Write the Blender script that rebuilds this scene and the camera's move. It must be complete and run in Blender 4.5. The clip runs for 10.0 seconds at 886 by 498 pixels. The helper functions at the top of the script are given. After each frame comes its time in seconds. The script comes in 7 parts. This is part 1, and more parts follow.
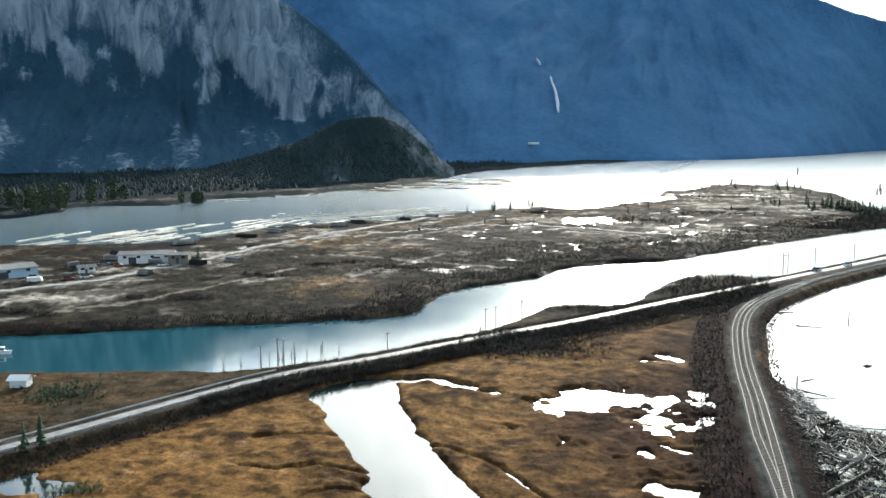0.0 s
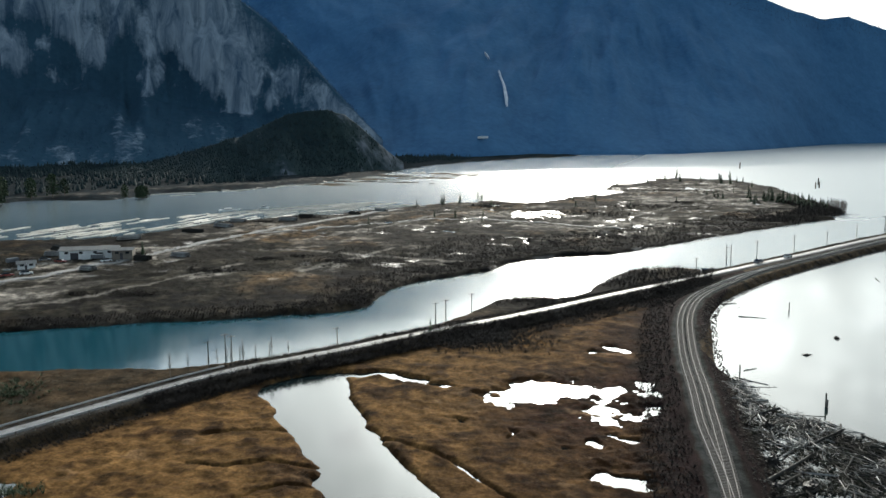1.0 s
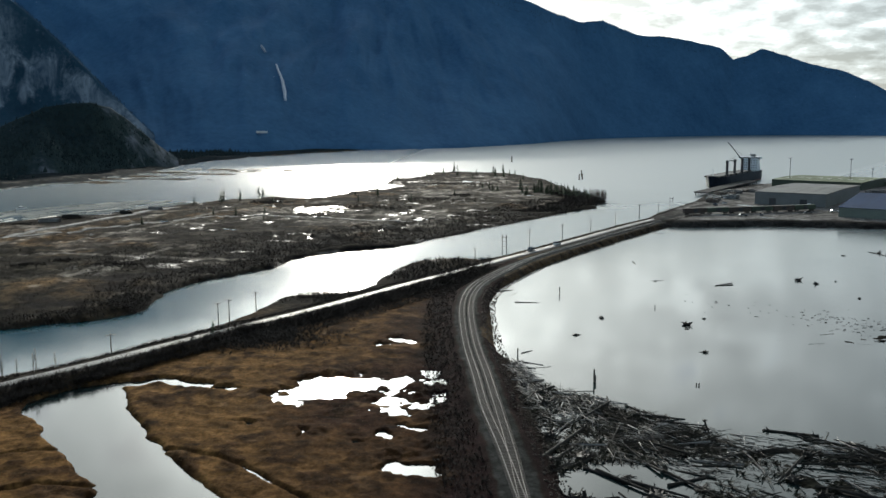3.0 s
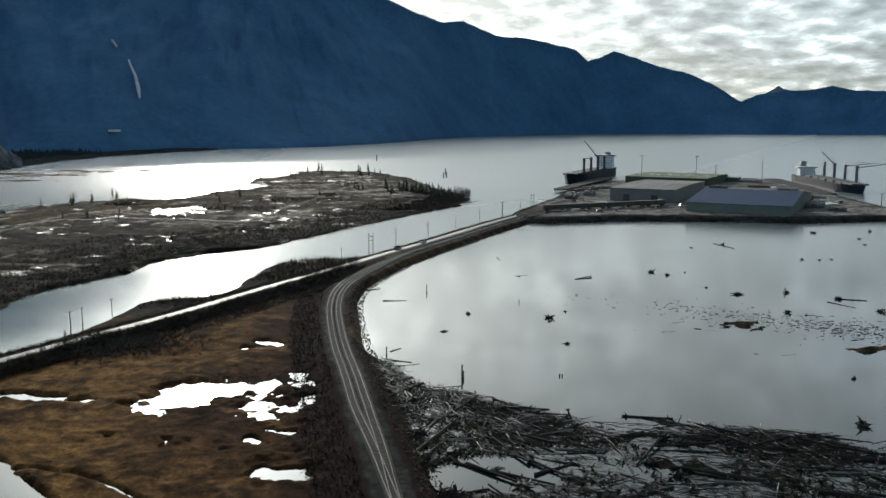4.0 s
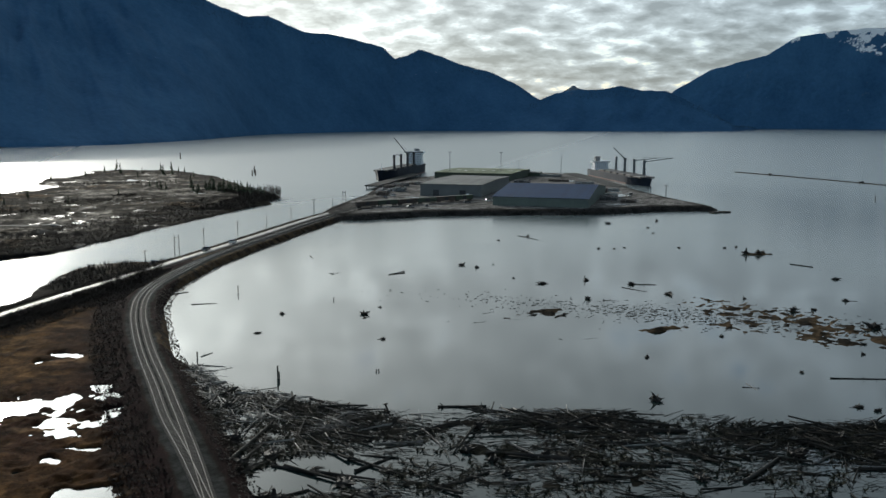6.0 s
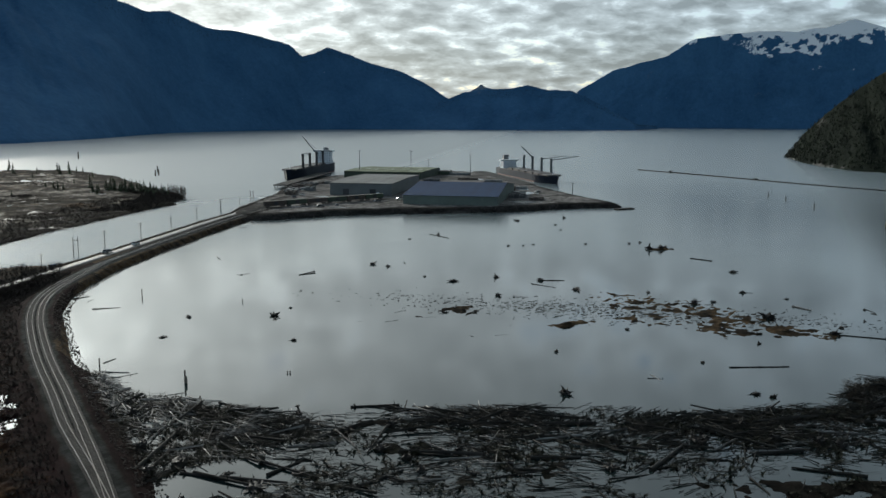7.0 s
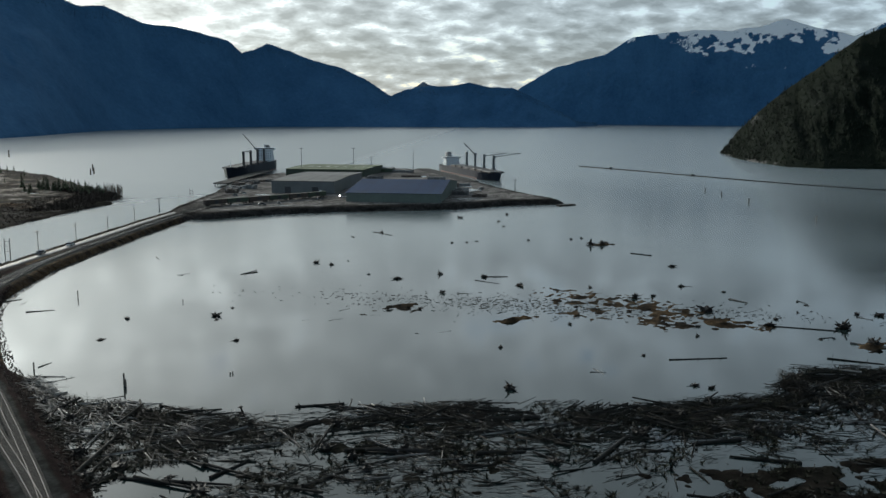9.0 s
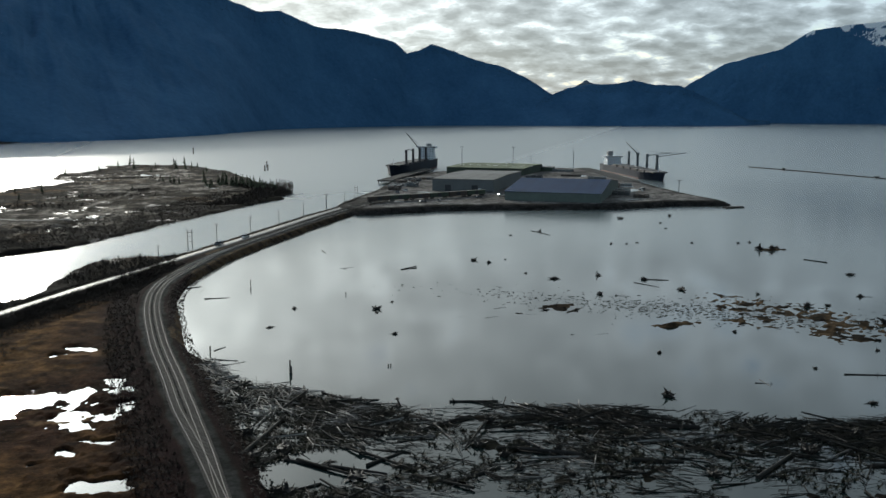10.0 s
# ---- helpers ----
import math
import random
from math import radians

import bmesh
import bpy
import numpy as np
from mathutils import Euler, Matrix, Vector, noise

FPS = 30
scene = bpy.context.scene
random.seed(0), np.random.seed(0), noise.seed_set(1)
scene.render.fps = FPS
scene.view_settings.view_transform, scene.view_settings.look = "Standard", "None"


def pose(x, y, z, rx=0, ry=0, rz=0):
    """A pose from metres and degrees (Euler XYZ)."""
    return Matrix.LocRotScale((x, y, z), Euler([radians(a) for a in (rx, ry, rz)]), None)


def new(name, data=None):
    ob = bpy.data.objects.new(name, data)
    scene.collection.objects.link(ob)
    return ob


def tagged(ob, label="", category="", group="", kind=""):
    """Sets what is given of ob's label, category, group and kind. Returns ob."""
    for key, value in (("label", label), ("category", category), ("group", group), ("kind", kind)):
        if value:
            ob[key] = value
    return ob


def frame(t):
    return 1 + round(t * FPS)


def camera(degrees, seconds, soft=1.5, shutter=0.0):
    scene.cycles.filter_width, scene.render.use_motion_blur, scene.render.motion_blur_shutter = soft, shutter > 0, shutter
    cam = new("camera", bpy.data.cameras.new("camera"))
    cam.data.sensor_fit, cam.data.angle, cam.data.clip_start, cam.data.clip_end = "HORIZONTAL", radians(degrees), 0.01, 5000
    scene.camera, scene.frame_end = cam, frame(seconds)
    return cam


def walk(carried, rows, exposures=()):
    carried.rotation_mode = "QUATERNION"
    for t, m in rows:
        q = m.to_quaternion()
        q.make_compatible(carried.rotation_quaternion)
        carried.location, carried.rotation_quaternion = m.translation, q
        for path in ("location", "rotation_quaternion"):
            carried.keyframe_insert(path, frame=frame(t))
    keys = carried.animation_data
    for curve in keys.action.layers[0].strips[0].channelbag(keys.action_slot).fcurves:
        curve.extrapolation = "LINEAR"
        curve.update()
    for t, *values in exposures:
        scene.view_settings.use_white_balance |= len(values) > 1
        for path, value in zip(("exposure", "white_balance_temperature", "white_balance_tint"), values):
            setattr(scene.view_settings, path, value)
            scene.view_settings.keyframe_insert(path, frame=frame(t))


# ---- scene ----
cam = camera(54.51, 10.0)
PATH = [
    (0.0, pose(0, 0, 60, 82.423, 0.595, 20.990)),
    (0.5, pose(0, 0, 60, 82.175, 0.467, 19.156)),
    (1.0, pose(0, 0, 60, 81.990, 0.416, 17.633)),
    (1.5, pose(0, 0, 60, 81.828, 0.297, 14.241)),
    (2.0, pose(0, 0, 60, 81.729, 0.316, 10.884)),
    (3.5, pose(0, 0, 60, 81.539, 0.127, -1.222)),
    (4.0, pose(0, 0, 60, 81.468, 0.078, -5.728)),
    (4.5, pose(0, 0, 60, 81.411, 0.080, -9.389)),
    (5.0, pose(0, 0, 60, 81.354, 0.001, -12.416)),
    (5.5, pose(0, 0, 60, 81.307, -0.036, -15.266)),
    (7.0, pose(0, 0, 60, 81.195, -0.233, -24.214)),
    (7.5, pose(0, 0, 60, 81.165, -0.258, -27.330)),
    (8.0, pose(0, 0, 60, 81.153, -0.256, -30.219)),
    (8.5, pose(0, 0, 60, 81.108, -0.283, -30.052)),
    (8.8, pose(0, 0, 60, 81.060, -0.260, -29.970)),
    (9.0, pose(0, 0, 60, 81.027, -0.229, -28.001)),
    (9.2, pose(0, 0, 60, 80.980, -0.185, -24.200)),
    (9.5, pose(0, 0, 60, 80.898, -0.111, -18.584)),
    (9.7, pose(0, 0, 60, 80.910, -0.065, -17.500)),
    (10.0, pose(0, 0, 60, 80.927, -0.032, -17.443)),
]
EXPOSURES = [(0.0, 1.9, 6450, 7.2), (0.5, 1.4, 6450, 7.2), (1.0, 1.1, 6450, 7.2), (2.0, 0.82, 6450, 7.2), (3.5, 0.5, 6450, 7.2), (5.5, 0.3, 6400, 7.2), (7.0, 0.2, 6350, 6.8), (9.0, 0.2, 6350, 6.8), (10.0, 0.22, 6350, 6.8)]
walk(cam, PATH, EXPOSURES)

# ---- light ----
SUN_AZ, SUN_EL = 10.3, 18.2   # degrees left of north (+y), above the horizon
sun_dir = Vector((-math.sin(radians(SUN_AZ)) * math.cos(radians(SUN_EL)), math.cos(radians(SUN_AZ)) * math.cos(radians(SUN_EL)), math.sin(radians(SUN_EL))))
sun = new("sun", bpy.data.lights.new("sun", "SUN"))
sun.data.energy, sun.data.angle, sun.data.color = 1.9, radians(1.0), (1.0, 0.93, 0.82)
sun.rotation_euler = sun_dir.to_track_quat("Z", "Y").to_euler()

world = bpy.data.worlds.new("sky")
scene.world = world
world.use_nodes = True
wt = world.node_tree
wt.nodes.clear()


def math_node(tree, op, a, b=None, c=None, clamp=False):
    n = tree.nodes.new("ShaderNodeMath")
    n.operation, n.use_clamp = op, clamp
    for i, v in enumerate((a, b, c)):
        if v is None:
            continue
        if isinstance(v, (int, float)):
            n.inputs[i].default_value = v
        else:
            tree.links.new(v, n.inputs[i])
    return n.outputs[0]


def mix_rgb(tree, fac, a, b, blend="MIX"):
    n = tree.nodes.new("ShaderNodeMix")
    n.data_type, n.blend_type = "RGBA", blend
    for sock, v in ((n.inputs[0], fac), (n.inputs[6], a), (n.inputs[7], b)):
        if isinstance(v, (int, float)):
            sock.default_value = v
        elif isinstance(v, tuple):
            sock.default_value = (*v, 1.0) if len(v) == 3 else v
        else:
            tree.links.new(v, sock)
    return n.outputs[2]


def ramp(tree, fac, stops):
    n = tree.nodes.new("ShaderNodeValToRGB")
    el = n.color_ramp.elements
    while len(el) < len(stops):
        el.new(0.5)
    for e, (p, c) in zip(el, stops):
        e.position = p
        e.color = (c, c, c, 1) if isinstance(c, (int, float)) else (*c, 1)
    tree.links.new(fac, n.inputs[0])
    return n.outputs[0]


def noise_node(tree, vec, scale, detail=4.0, rough=0.55, dist=0.0):
    n = tree.nodes.new("ShaderNodeTexNoise")
    n.inputs["Scale"].default_value, n.inputs["Detail"].default_value = scale, detail
    n.inputs["Roughness"].default_value, n.inputs["Distortion"].default_value = rough, dist
    if vec is not None:
        tree.links.new(vec, n.inputs["Vector"])
    return n.outputs[0]


sky_tex = wt.nodes.new("ShaderNodeTexSky")
sky_tex.sky_type, sky_tex.sun_disc = "NISHITA", False
sky_tex.sun_elevation, sky_tex.sun_rotation = radians(SUN_EL), radians(-SUN_AZ)
sky_tex.air_density, sky_tex.dust_density, sky_tex.ozone_density = 1.0, 0.8, 1.5
tc = wt.nodes.new("ShaderNodeTexCoord")
sep = wt.nodes.new("ShaderNodeSeparateXYZ")
wt.links.new(tc.outputs["Generated"], sep.inputs[0])
# a flat cloud deck: the direction meets a level sheet far overhead
zz = math_node(wt, "ADD", math_node(wt, "MAXIMUM", sep.outputs[2], 0.0), 0.26)
deck = wt.nodes.new("ShaderNodeCombineXYZ")
wt.links.new(math_node(wt, "DIVIDE", sep.outputs[0], zz), deck.inputs[0])
wt.links.new(math_node(wt, "DIVIDE", sep.outputs[1], zz), deck.inputs[1])
big = noise_node(wt, deck.outputs[0], 2.2, 3.0, 0.5)
small = noise_node(wt, deck.outputs[0], 11.0, 7.0, 0.58, 0.2)
# heaped cells of cloud, bent by the small noise
cell_pos = mix_rgb(wt, 0.05, deck.outputs[0], wt.nodes[-1].outputs[1], "ADD")
cell = wt.nodes.new("ShaderNodeTexVoronoi")
cell.feature = "SMOOTH_F1"
cell.inputs["Scale"].default_value, cell.inputs["Smoothness"].default_value = 10.0, 0.5
wt.links.new(cell_pos, cell.inputs["Vector"])
puff = math_node(wt, "SUBTRACT", 1.0, cell.outputs["Distance"])
cover = math_node(wt, "ADD", math_node(wt, "ADD", math_node(wt, "MULTIPLY", big, 0.40), math_node(wt, "MULTIPLY", small, 0.70)), math_node(wt, "MULTIPLY_ADD", puff, 0.24, 0.0))
broken = math_node(wt, "MULTIPLY", math_node(wt, "MULTIPLY_ADD", sep.outputs[0], -3.2, -0.75, True), 0.17)
cover = math_node(wt, "SUBTRACT", cover, broken)
amount = ramp(wt, cover, ((0.44, 0.0), (0.58, 1.0)))
dot = wt.nodes.new("ShaderNodeVectorMath")
dot.operation = "DOT_PRODUCT"
wt.links.new(tc.outputs["Generated"], dot.inputs[0])
dot.inputs[1].default_value = sun_dir
toward = math_node(wt, "MAXIMUM", dot.outputs["Value"], 0.0)
glow = math_node(wt, "ADD", math_node(wt, "MULTIPLY", math_node(wt, "POWER", toward, 14.0), 10.0), math_node(wt, "MULTIPLY", math_node(wt, "POWER", toward, 120.0), 70.0))
thick = ramp(wt, cover, ((0.56, 1.0), (0.64, 0.66), (0.80, 0.36)))
thick = math_node(wt, "ADD", math_node(wt, "MULTIPLY", thick, ramp(wt, sep.outputs[2], ((0.14, 1.0), (0.30, 0.35)))), ramp(wt, sep.outputs[2], ((0.14, 0.0), (0.30, 0.42))))
# brightness set by height: a bright belt for the lagoon, dim zenith darkens land
upward = ramp(wt, math_node(wt, "MAXIMUM", sep.outputs[2], 0.0), ((0.0, 0.42), (0.12, 0.62), (0.26, 0.98), (0.45, 0.92), (0.75, 0.36), (1.0, 0.26)))
even = math_node(wt, "MULTIPLY_ADD", toward, 4.6, 2.2)
lit = math_node(wt, "MULTIPLY", math_node(wt, "MULTIPLY", math_node(wt, "MULTIPLY", math_node(wt, "ADD", glow, even), thick), upward), 2.0)
cloud = mix_rgb(wt, 1.0, mix_rgb(wt, math_node(wt, "POWER", toward, 2.0), (0.75, 0.945, 1.12), (0.95, 0.98, 0.94)), lit, "MULTIPLY")
clear = mix_rgb(wt, 1.0, sky_tex.outputs[0], (1.15, 1.15, 1.15), "MULTIPLY")
bright_air = mix_rgb(wt, 1.0, clear, mix_rgb(wt, 1.0, (1.0, 1.0, 1.0), math_node(wt, "MULTIPLY", glow, 0.12), "MULTIPLY"), "ADD")
sky_mix = mix_rgb(wt, math_node(wt, "MULTIPLY", amount, 0.92), bright_air, cloud)
bg = wt.nodes.new("ShaderNodeBackground")
bg.inputs[1].default_value = 0.115
wt.links.new(sky_mix, bg.inputs[0])
wout = wt.nodes.new("ShaderNodeOutputWorld")
wt.links.new(bg.outputs[0], wout.inputs[0])


# ---- materials ----
def material(name):
    m = bpy.data.materials.new(name)
    m.use_nodes = True
    t = m.node_tree
    return m, t, t.nodes["Principled BSDF"]


def bump(tree, bsdf, height, strength, distance):
    n = tree.nodes.new("ShaderNodeBump")
    n.inputs["Strength"].default_value, n.inputs["Distance"].default_value = strength, distance
    tree.links.new(height, n.inputs["Height"])
    tree.links.new(n.outputs[0], bsdf.inputs["Normal"])


def position(tree):
    return tree.nodes.new("ShaderNodeNewGeometry").outputs["Position"]


def surface(name, colour, second=None, scale=1.0, rough=0.8, metal=0.0, relief=0.3, depth=0.02, spec=0.5, local=True):
    """A worn surface: two colours mixed by coarse and fine grain, with relief; repeats differ a little."""
    m, t, b = material(name)
    second = second or tuple(c * 0.6 for c in colour)
    vec = t.nodes.new("ShaderNodeTexCoord").outputs["Object"] if local else position(t)
    coarse = noise_node(t, vec, scale, 5.0, 0.6)
    fine = noise_node(t, vec, scale * 9.0, 4.0, 0.6)
    f = math_node(t, "ADD", math_node(t, "MULTIPLY", coarse, 0.65), math_node(t, "MULTIPLY", fine, 0.35))
    info = t.nodes.new("ShaderNodeObjectInfo")
    f = math_node(t, "ADD", f, math_node(t, "MULTIPLY_ADD", info.outputs["Random"], 0.16, -0.08))
    col = mix_rgb(t, ramp(t, f, ((0.36, 0.0), (0.64, 1.0))), second, colour)
    t.links.new(col, b.inputs["Base Color"])
    b.inputs["Roughness"].default_value, b.inputs["Metallic"].default_value = rough, metal
    b.inputs["Specular IOR Level"].default_value = spec
    if relief:
        bump(t, b, f, relief, depth)
    return m


def cover_material(name, fine_scale, relief):
    """Ground cover: its base colour comes from the plan, grain and tufts from noise."""
    m, t, b = material(name)
    a = t.nodes.new("ShaderNodeAttribute")
    a.attribute_name = "cover"
    vec = position(t)
    tuft = noise_node(t, vec, fine_scale, 6.0, 0.7)
    patch = noise_node(t, vec, fine_scale * 0.13, 5.0, 0.6)
    g = math_node(t, "MAXIMUM", math_node(t, "MULTIPLY_ADD", tuft, 1.9, 0.0), 0.15)
    g2 = math_node(t, "MAXIMUM", math_node(t, "MULTIPLY_ADD", patch, 3.4, -0.72), 0.18)
    clod = noise_node(t, vec, fine_scale * 0.38, 5.0, 0.65)
    g = math_node(t, "MULTIPLY", g, math_node(t, "MAXIMUM", math_node(t, "MULTIPLY_ADD", clod, 2.2, -0.1), 0.2))
    col = mix_rgb(t, 1.0, mix_rgb(t, 1.0, a.outputs["Color"], g, "MULTIPLY"), g2, "MULTIPLY")
    t.links.new(col, b.inputs["Base Color"])
    # low hollows hold films of water
    split = t.nodes.new("ShaderNodeSeparateXYZ")
    t.links.new(vec, split.inputs[0])
    low = math_node(t, "MULTIPLY", math_node(t, "MULTIPLY_ADD", split.outputs[2], -2.0, 2.6, True), math_node(t, "MULTIPLY_ADD", math_node(t, "SUBTRACT", split.outputs[1], math_node(t, "MULTIPLY", split.outputs[0], 0.45)), 0.012, -4.0, True))
    film = math_node(t, "MULTIPLY", ramp(t, noise_node(t, vec, 0.05, 6.0, 0.65), ((0.575, 0.0), (0.635, 1.0))), low)
    t.links.new(math_node(t, "MULTIPLY_ADD", film, -0.50, 0.95), b.inputs["Roughness"])
    t.links.new(math_node(t, "MULTIPLY_ADD", film, 0.38, 0.02), b.inputs["Specular IOR Level"])
    bump(t, b, math_node(t, "ADD", tuft, patch), relief, 0.5)
    return m


def water_material():
    """Sheltered water is near mirror-smooth; the open inlet is ruffled by wind."""
    m, t, b = material("water")
    vec = position(t)
    sep_p = t.nodes.new("ShaderNodeSeparateXYZ")
    t.links.new(vec, sep_p.inputs[0])
    dist = t.nodes.new("ShaderNodeVectorMath")
    dist.operation = "LENGTH"
    t.links.new(vec, dist.inputs[0])
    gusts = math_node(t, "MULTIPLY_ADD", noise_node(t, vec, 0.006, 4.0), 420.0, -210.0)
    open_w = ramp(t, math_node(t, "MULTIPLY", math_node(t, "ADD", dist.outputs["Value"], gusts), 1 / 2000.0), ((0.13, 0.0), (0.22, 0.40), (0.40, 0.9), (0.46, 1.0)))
    # the river west of the causeway carries silt; its cyan also paints reflected sky
    river = math_node(t, "MULTIPLY_ADD", math_node(t, "SUBTRACT", sep_p.outputs[1], math_node(t, "MULTIPLY", sep_p.outputs[0], 1.6)), 1 / 40.0, -8.6, True)
    breath = ramp(t, noise_node(t, vec, 0.022, 5.0, 0.6, 0.6), ((0.46, 0.0), (0.62, 1.0)))
    calm = math_node(t, "ADD", math_node(t, "MULTIPLY_ADD", math_node(t, "MULTIPLY", breath, math_node(t, "SUBTRACT", 1.0, open_w)), 0.03, 0.06), math_node(t, "MULTIPLY", math_node(t, "MULTIPLY", river, math_node(t, "MULTIPLY_ADD", sep_p.outputs[0], 0.009, 1.5, True)), 0.085))
    t.links.new(math_node(t, "MULTIPLY_ADD", open_w, 0.20, calm), b.inputs["Roughness"])
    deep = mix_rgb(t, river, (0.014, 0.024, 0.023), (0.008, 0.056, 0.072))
    # pale grey base on the open inlet stands in for its silvery sky reflection
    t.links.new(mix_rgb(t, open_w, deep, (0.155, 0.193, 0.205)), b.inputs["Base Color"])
    b.inputs["IOR"].default_value = 1.33
    w = math_node(t, "ADD", noise_node(t, vec, 0.9, 3.0), math_node(t, "MULTIPLY", noise_node(t, vec, 0.12, 3.0), 1.5))
    bump(t, b, math_node(t, "MULTIPLY", w, math_node(t, "SUBTRACT", 1.0, open_w)), 0.025, 0.10)
    return m


def slope_material(name, rock_a, rock_b, tree_a, tree_b, tree_scale, streak_scale=0.022, tall=0.30):
    """Mountain side: conifer forest, bare rock with run-off streaks, and snow, by the plan's attributes."""
    m, t, b = material(name)
    vec = position(t)
    rock = t.nodes.new("ShaderNodeAttribute")
    rock.attribute_name = "rock"
    snow = t.nodes.new("ShaderNodeAttribute")
    snow.attribute_name = "snow"
    squash = t.nodes.new("ShaderNodeVectorMath")
    squash.operation = "MULTIPLY"
    t.links.new(vec, squash.inputs[0])
    squash.inputs[1].default_value = (1.0, 1.0, tall)
    streak = noise_node(t, squash.outputs[0], streak_scale, 8.0, 0.68, 0.8)
    gully = noise_node(t, squash.outputs[0], 0.0055, 6.0, 0.62, 0.4)
    fine = noise_node(t, vec, 0.12, 6.0, 0.65)
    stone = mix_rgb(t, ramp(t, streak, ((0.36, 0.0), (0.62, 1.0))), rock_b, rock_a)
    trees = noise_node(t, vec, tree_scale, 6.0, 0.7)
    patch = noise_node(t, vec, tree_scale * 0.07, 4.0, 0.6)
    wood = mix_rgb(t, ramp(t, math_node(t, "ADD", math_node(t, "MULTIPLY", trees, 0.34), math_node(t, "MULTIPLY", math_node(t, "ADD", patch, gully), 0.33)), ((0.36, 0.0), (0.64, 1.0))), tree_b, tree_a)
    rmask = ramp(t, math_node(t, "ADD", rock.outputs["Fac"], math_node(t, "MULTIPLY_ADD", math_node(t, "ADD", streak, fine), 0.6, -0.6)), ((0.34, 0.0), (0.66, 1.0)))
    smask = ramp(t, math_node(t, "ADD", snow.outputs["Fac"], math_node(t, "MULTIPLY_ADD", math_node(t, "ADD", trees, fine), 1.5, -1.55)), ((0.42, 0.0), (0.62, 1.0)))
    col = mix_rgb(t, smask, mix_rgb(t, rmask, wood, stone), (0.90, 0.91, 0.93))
    t.links.new(col, b.inputs["Base Color"])
    b.inputs["Roughness"].default_value, b.inputs["Specular IOR Level"].default_value = 0.95, 0.05
    bump(t, b, math_node(t, "ADD", trees, streak), 0.22, 5.0)
    return m


M_GROUND = cover_material("ground_cover", 1.6, 0.5)
M_WATER = water_material()
# blue air haze of the far mountains is painted into these base colours
M_HAZY_FOREST = slope_material("hazy_forest_slope", (0.24, 0.28, 0.33), (0.10, 0.14, 0.19), (0.068, 0.168, 0.300), (0.030, 0.092, 0.185), 0.07)
# granite and its conifers carry some of that painted blue haze too
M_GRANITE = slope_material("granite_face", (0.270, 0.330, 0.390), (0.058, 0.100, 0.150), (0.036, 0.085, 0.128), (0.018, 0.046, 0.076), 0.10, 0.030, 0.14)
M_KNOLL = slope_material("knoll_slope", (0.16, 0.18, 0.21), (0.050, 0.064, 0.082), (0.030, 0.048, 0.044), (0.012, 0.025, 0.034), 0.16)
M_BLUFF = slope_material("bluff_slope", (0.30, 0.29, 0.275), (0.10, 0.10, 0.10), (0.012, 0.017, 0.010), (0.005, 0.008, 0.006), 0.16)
M_GRAVEL = surface("gravel", (0.30, 0.29, 0.27), (0.19, 0.18, 0.17), 0.6, 0.85, 0, 0.5, 0.03, 0.3, False)
M_WETROAD = surface("wet_gravel_road", (0.30, 0.29, 0.28), (0.13, 0.125, 0.12), 0.35, 0.58, 0, 0.30, 0.02, 0.4, False)
M_STEEL_RAIL = surface("rail_steel", (0.16, 0.155, 0.15), (0.10, 0.09, 0.085), 0.5, 0.55, 0.3, 0.1, 0.002)
M_SLEEPER = surface("sleeper_timber", (0.065, 0.062, 0.056), (0.040, 0.038, 0.035), 2.0, 0.85)
M_LOG = surface("driftwood", (0.27, 0.27, 0.255), (0.05, 0.04, 0.035), 0.5, 0.7, 0, 0.5, 0.05)
M_DARKLOG = surface("wet_log", (0.024, 0.024, 0.020), (0.008, 0.007, 0.006), 0.5, 0.8, 0, 0.5, 0.05, 0.2)
M_TWIG = surface("bare_twigs", (0.044, 0.036, 0.030), (0.018, 0.015, 0.013), 0.3, 0.9, 0, 0, 0.02, 0.2, False)
M_CONIFER = surface("conifer_needles", (0.055, 0.080, 0.040), (0.020, 0.035, 0.020), 0.4, 0.85, 0, 0, 0.02, 0.2, False)
M_BARK = surface("bark", (0.12, 0.09, 0.07), (0.05, 0.04, 0.03), 3.0, 0.9)
M_POLE = surface("weathered_pole", (0.20, 0.17, 0.14), (0.10, 0.085, 0.07), 2.0, 0.85)
M_WHITE = surface("white_paint", (0.78, 0.79, 0.78), (0.60, 0.61, 0.60), 0.2, 0.5, 0, 0.05, 0.01)
M_HULL = surface("dark_hull_paint", (0.018, 0.026, 0.042), (0.010, 0.014, 0.022), 0.15, 0.6, 0, 0.05, 0.01, 0.2)
M_BLUEROOF = surface("blue_sheet_roof", (0.010, 0.040, 0.105), (0.008, 0.030, 0.078), 0.05, 0.75, 0.0, 0.05, 0.01, 0.1)
M_GREENWALL = surface("pale_green_cladding", (0.15, 0.185, 0.16), (0.10, 0.125, 0.11), 0.08, 0.6, 0, 0.05, 0.01)
M_GREYROOF = surface("grey_membrane_roof", (0.22, 0.22, 0.21), (0.15, 0.15, 0.145), 0.05, 0.8, 0, 0.05, 0.01, 0.1)
M_GREYWALL = surface("grey_cladding", (0.16, 0.17, 0.17), (0.11, 0.12, 0.12), 0.08, 0.6, 0, 0.05, 0.01)
M_MOSSROOF = surface("mossy_roof", (0.22, 0.25, 0.17), (0.10, 0.12, 0.07), 0.10, 0.8, 0, 0.1, 0.02, 0.1)
M_DARKWALL = surface("dark_green_cladding", (0.06, 0.085, 0.055), (0.04, 0.055, 0.04), 0.08, 0.7, 0, 0.05, 0.01)
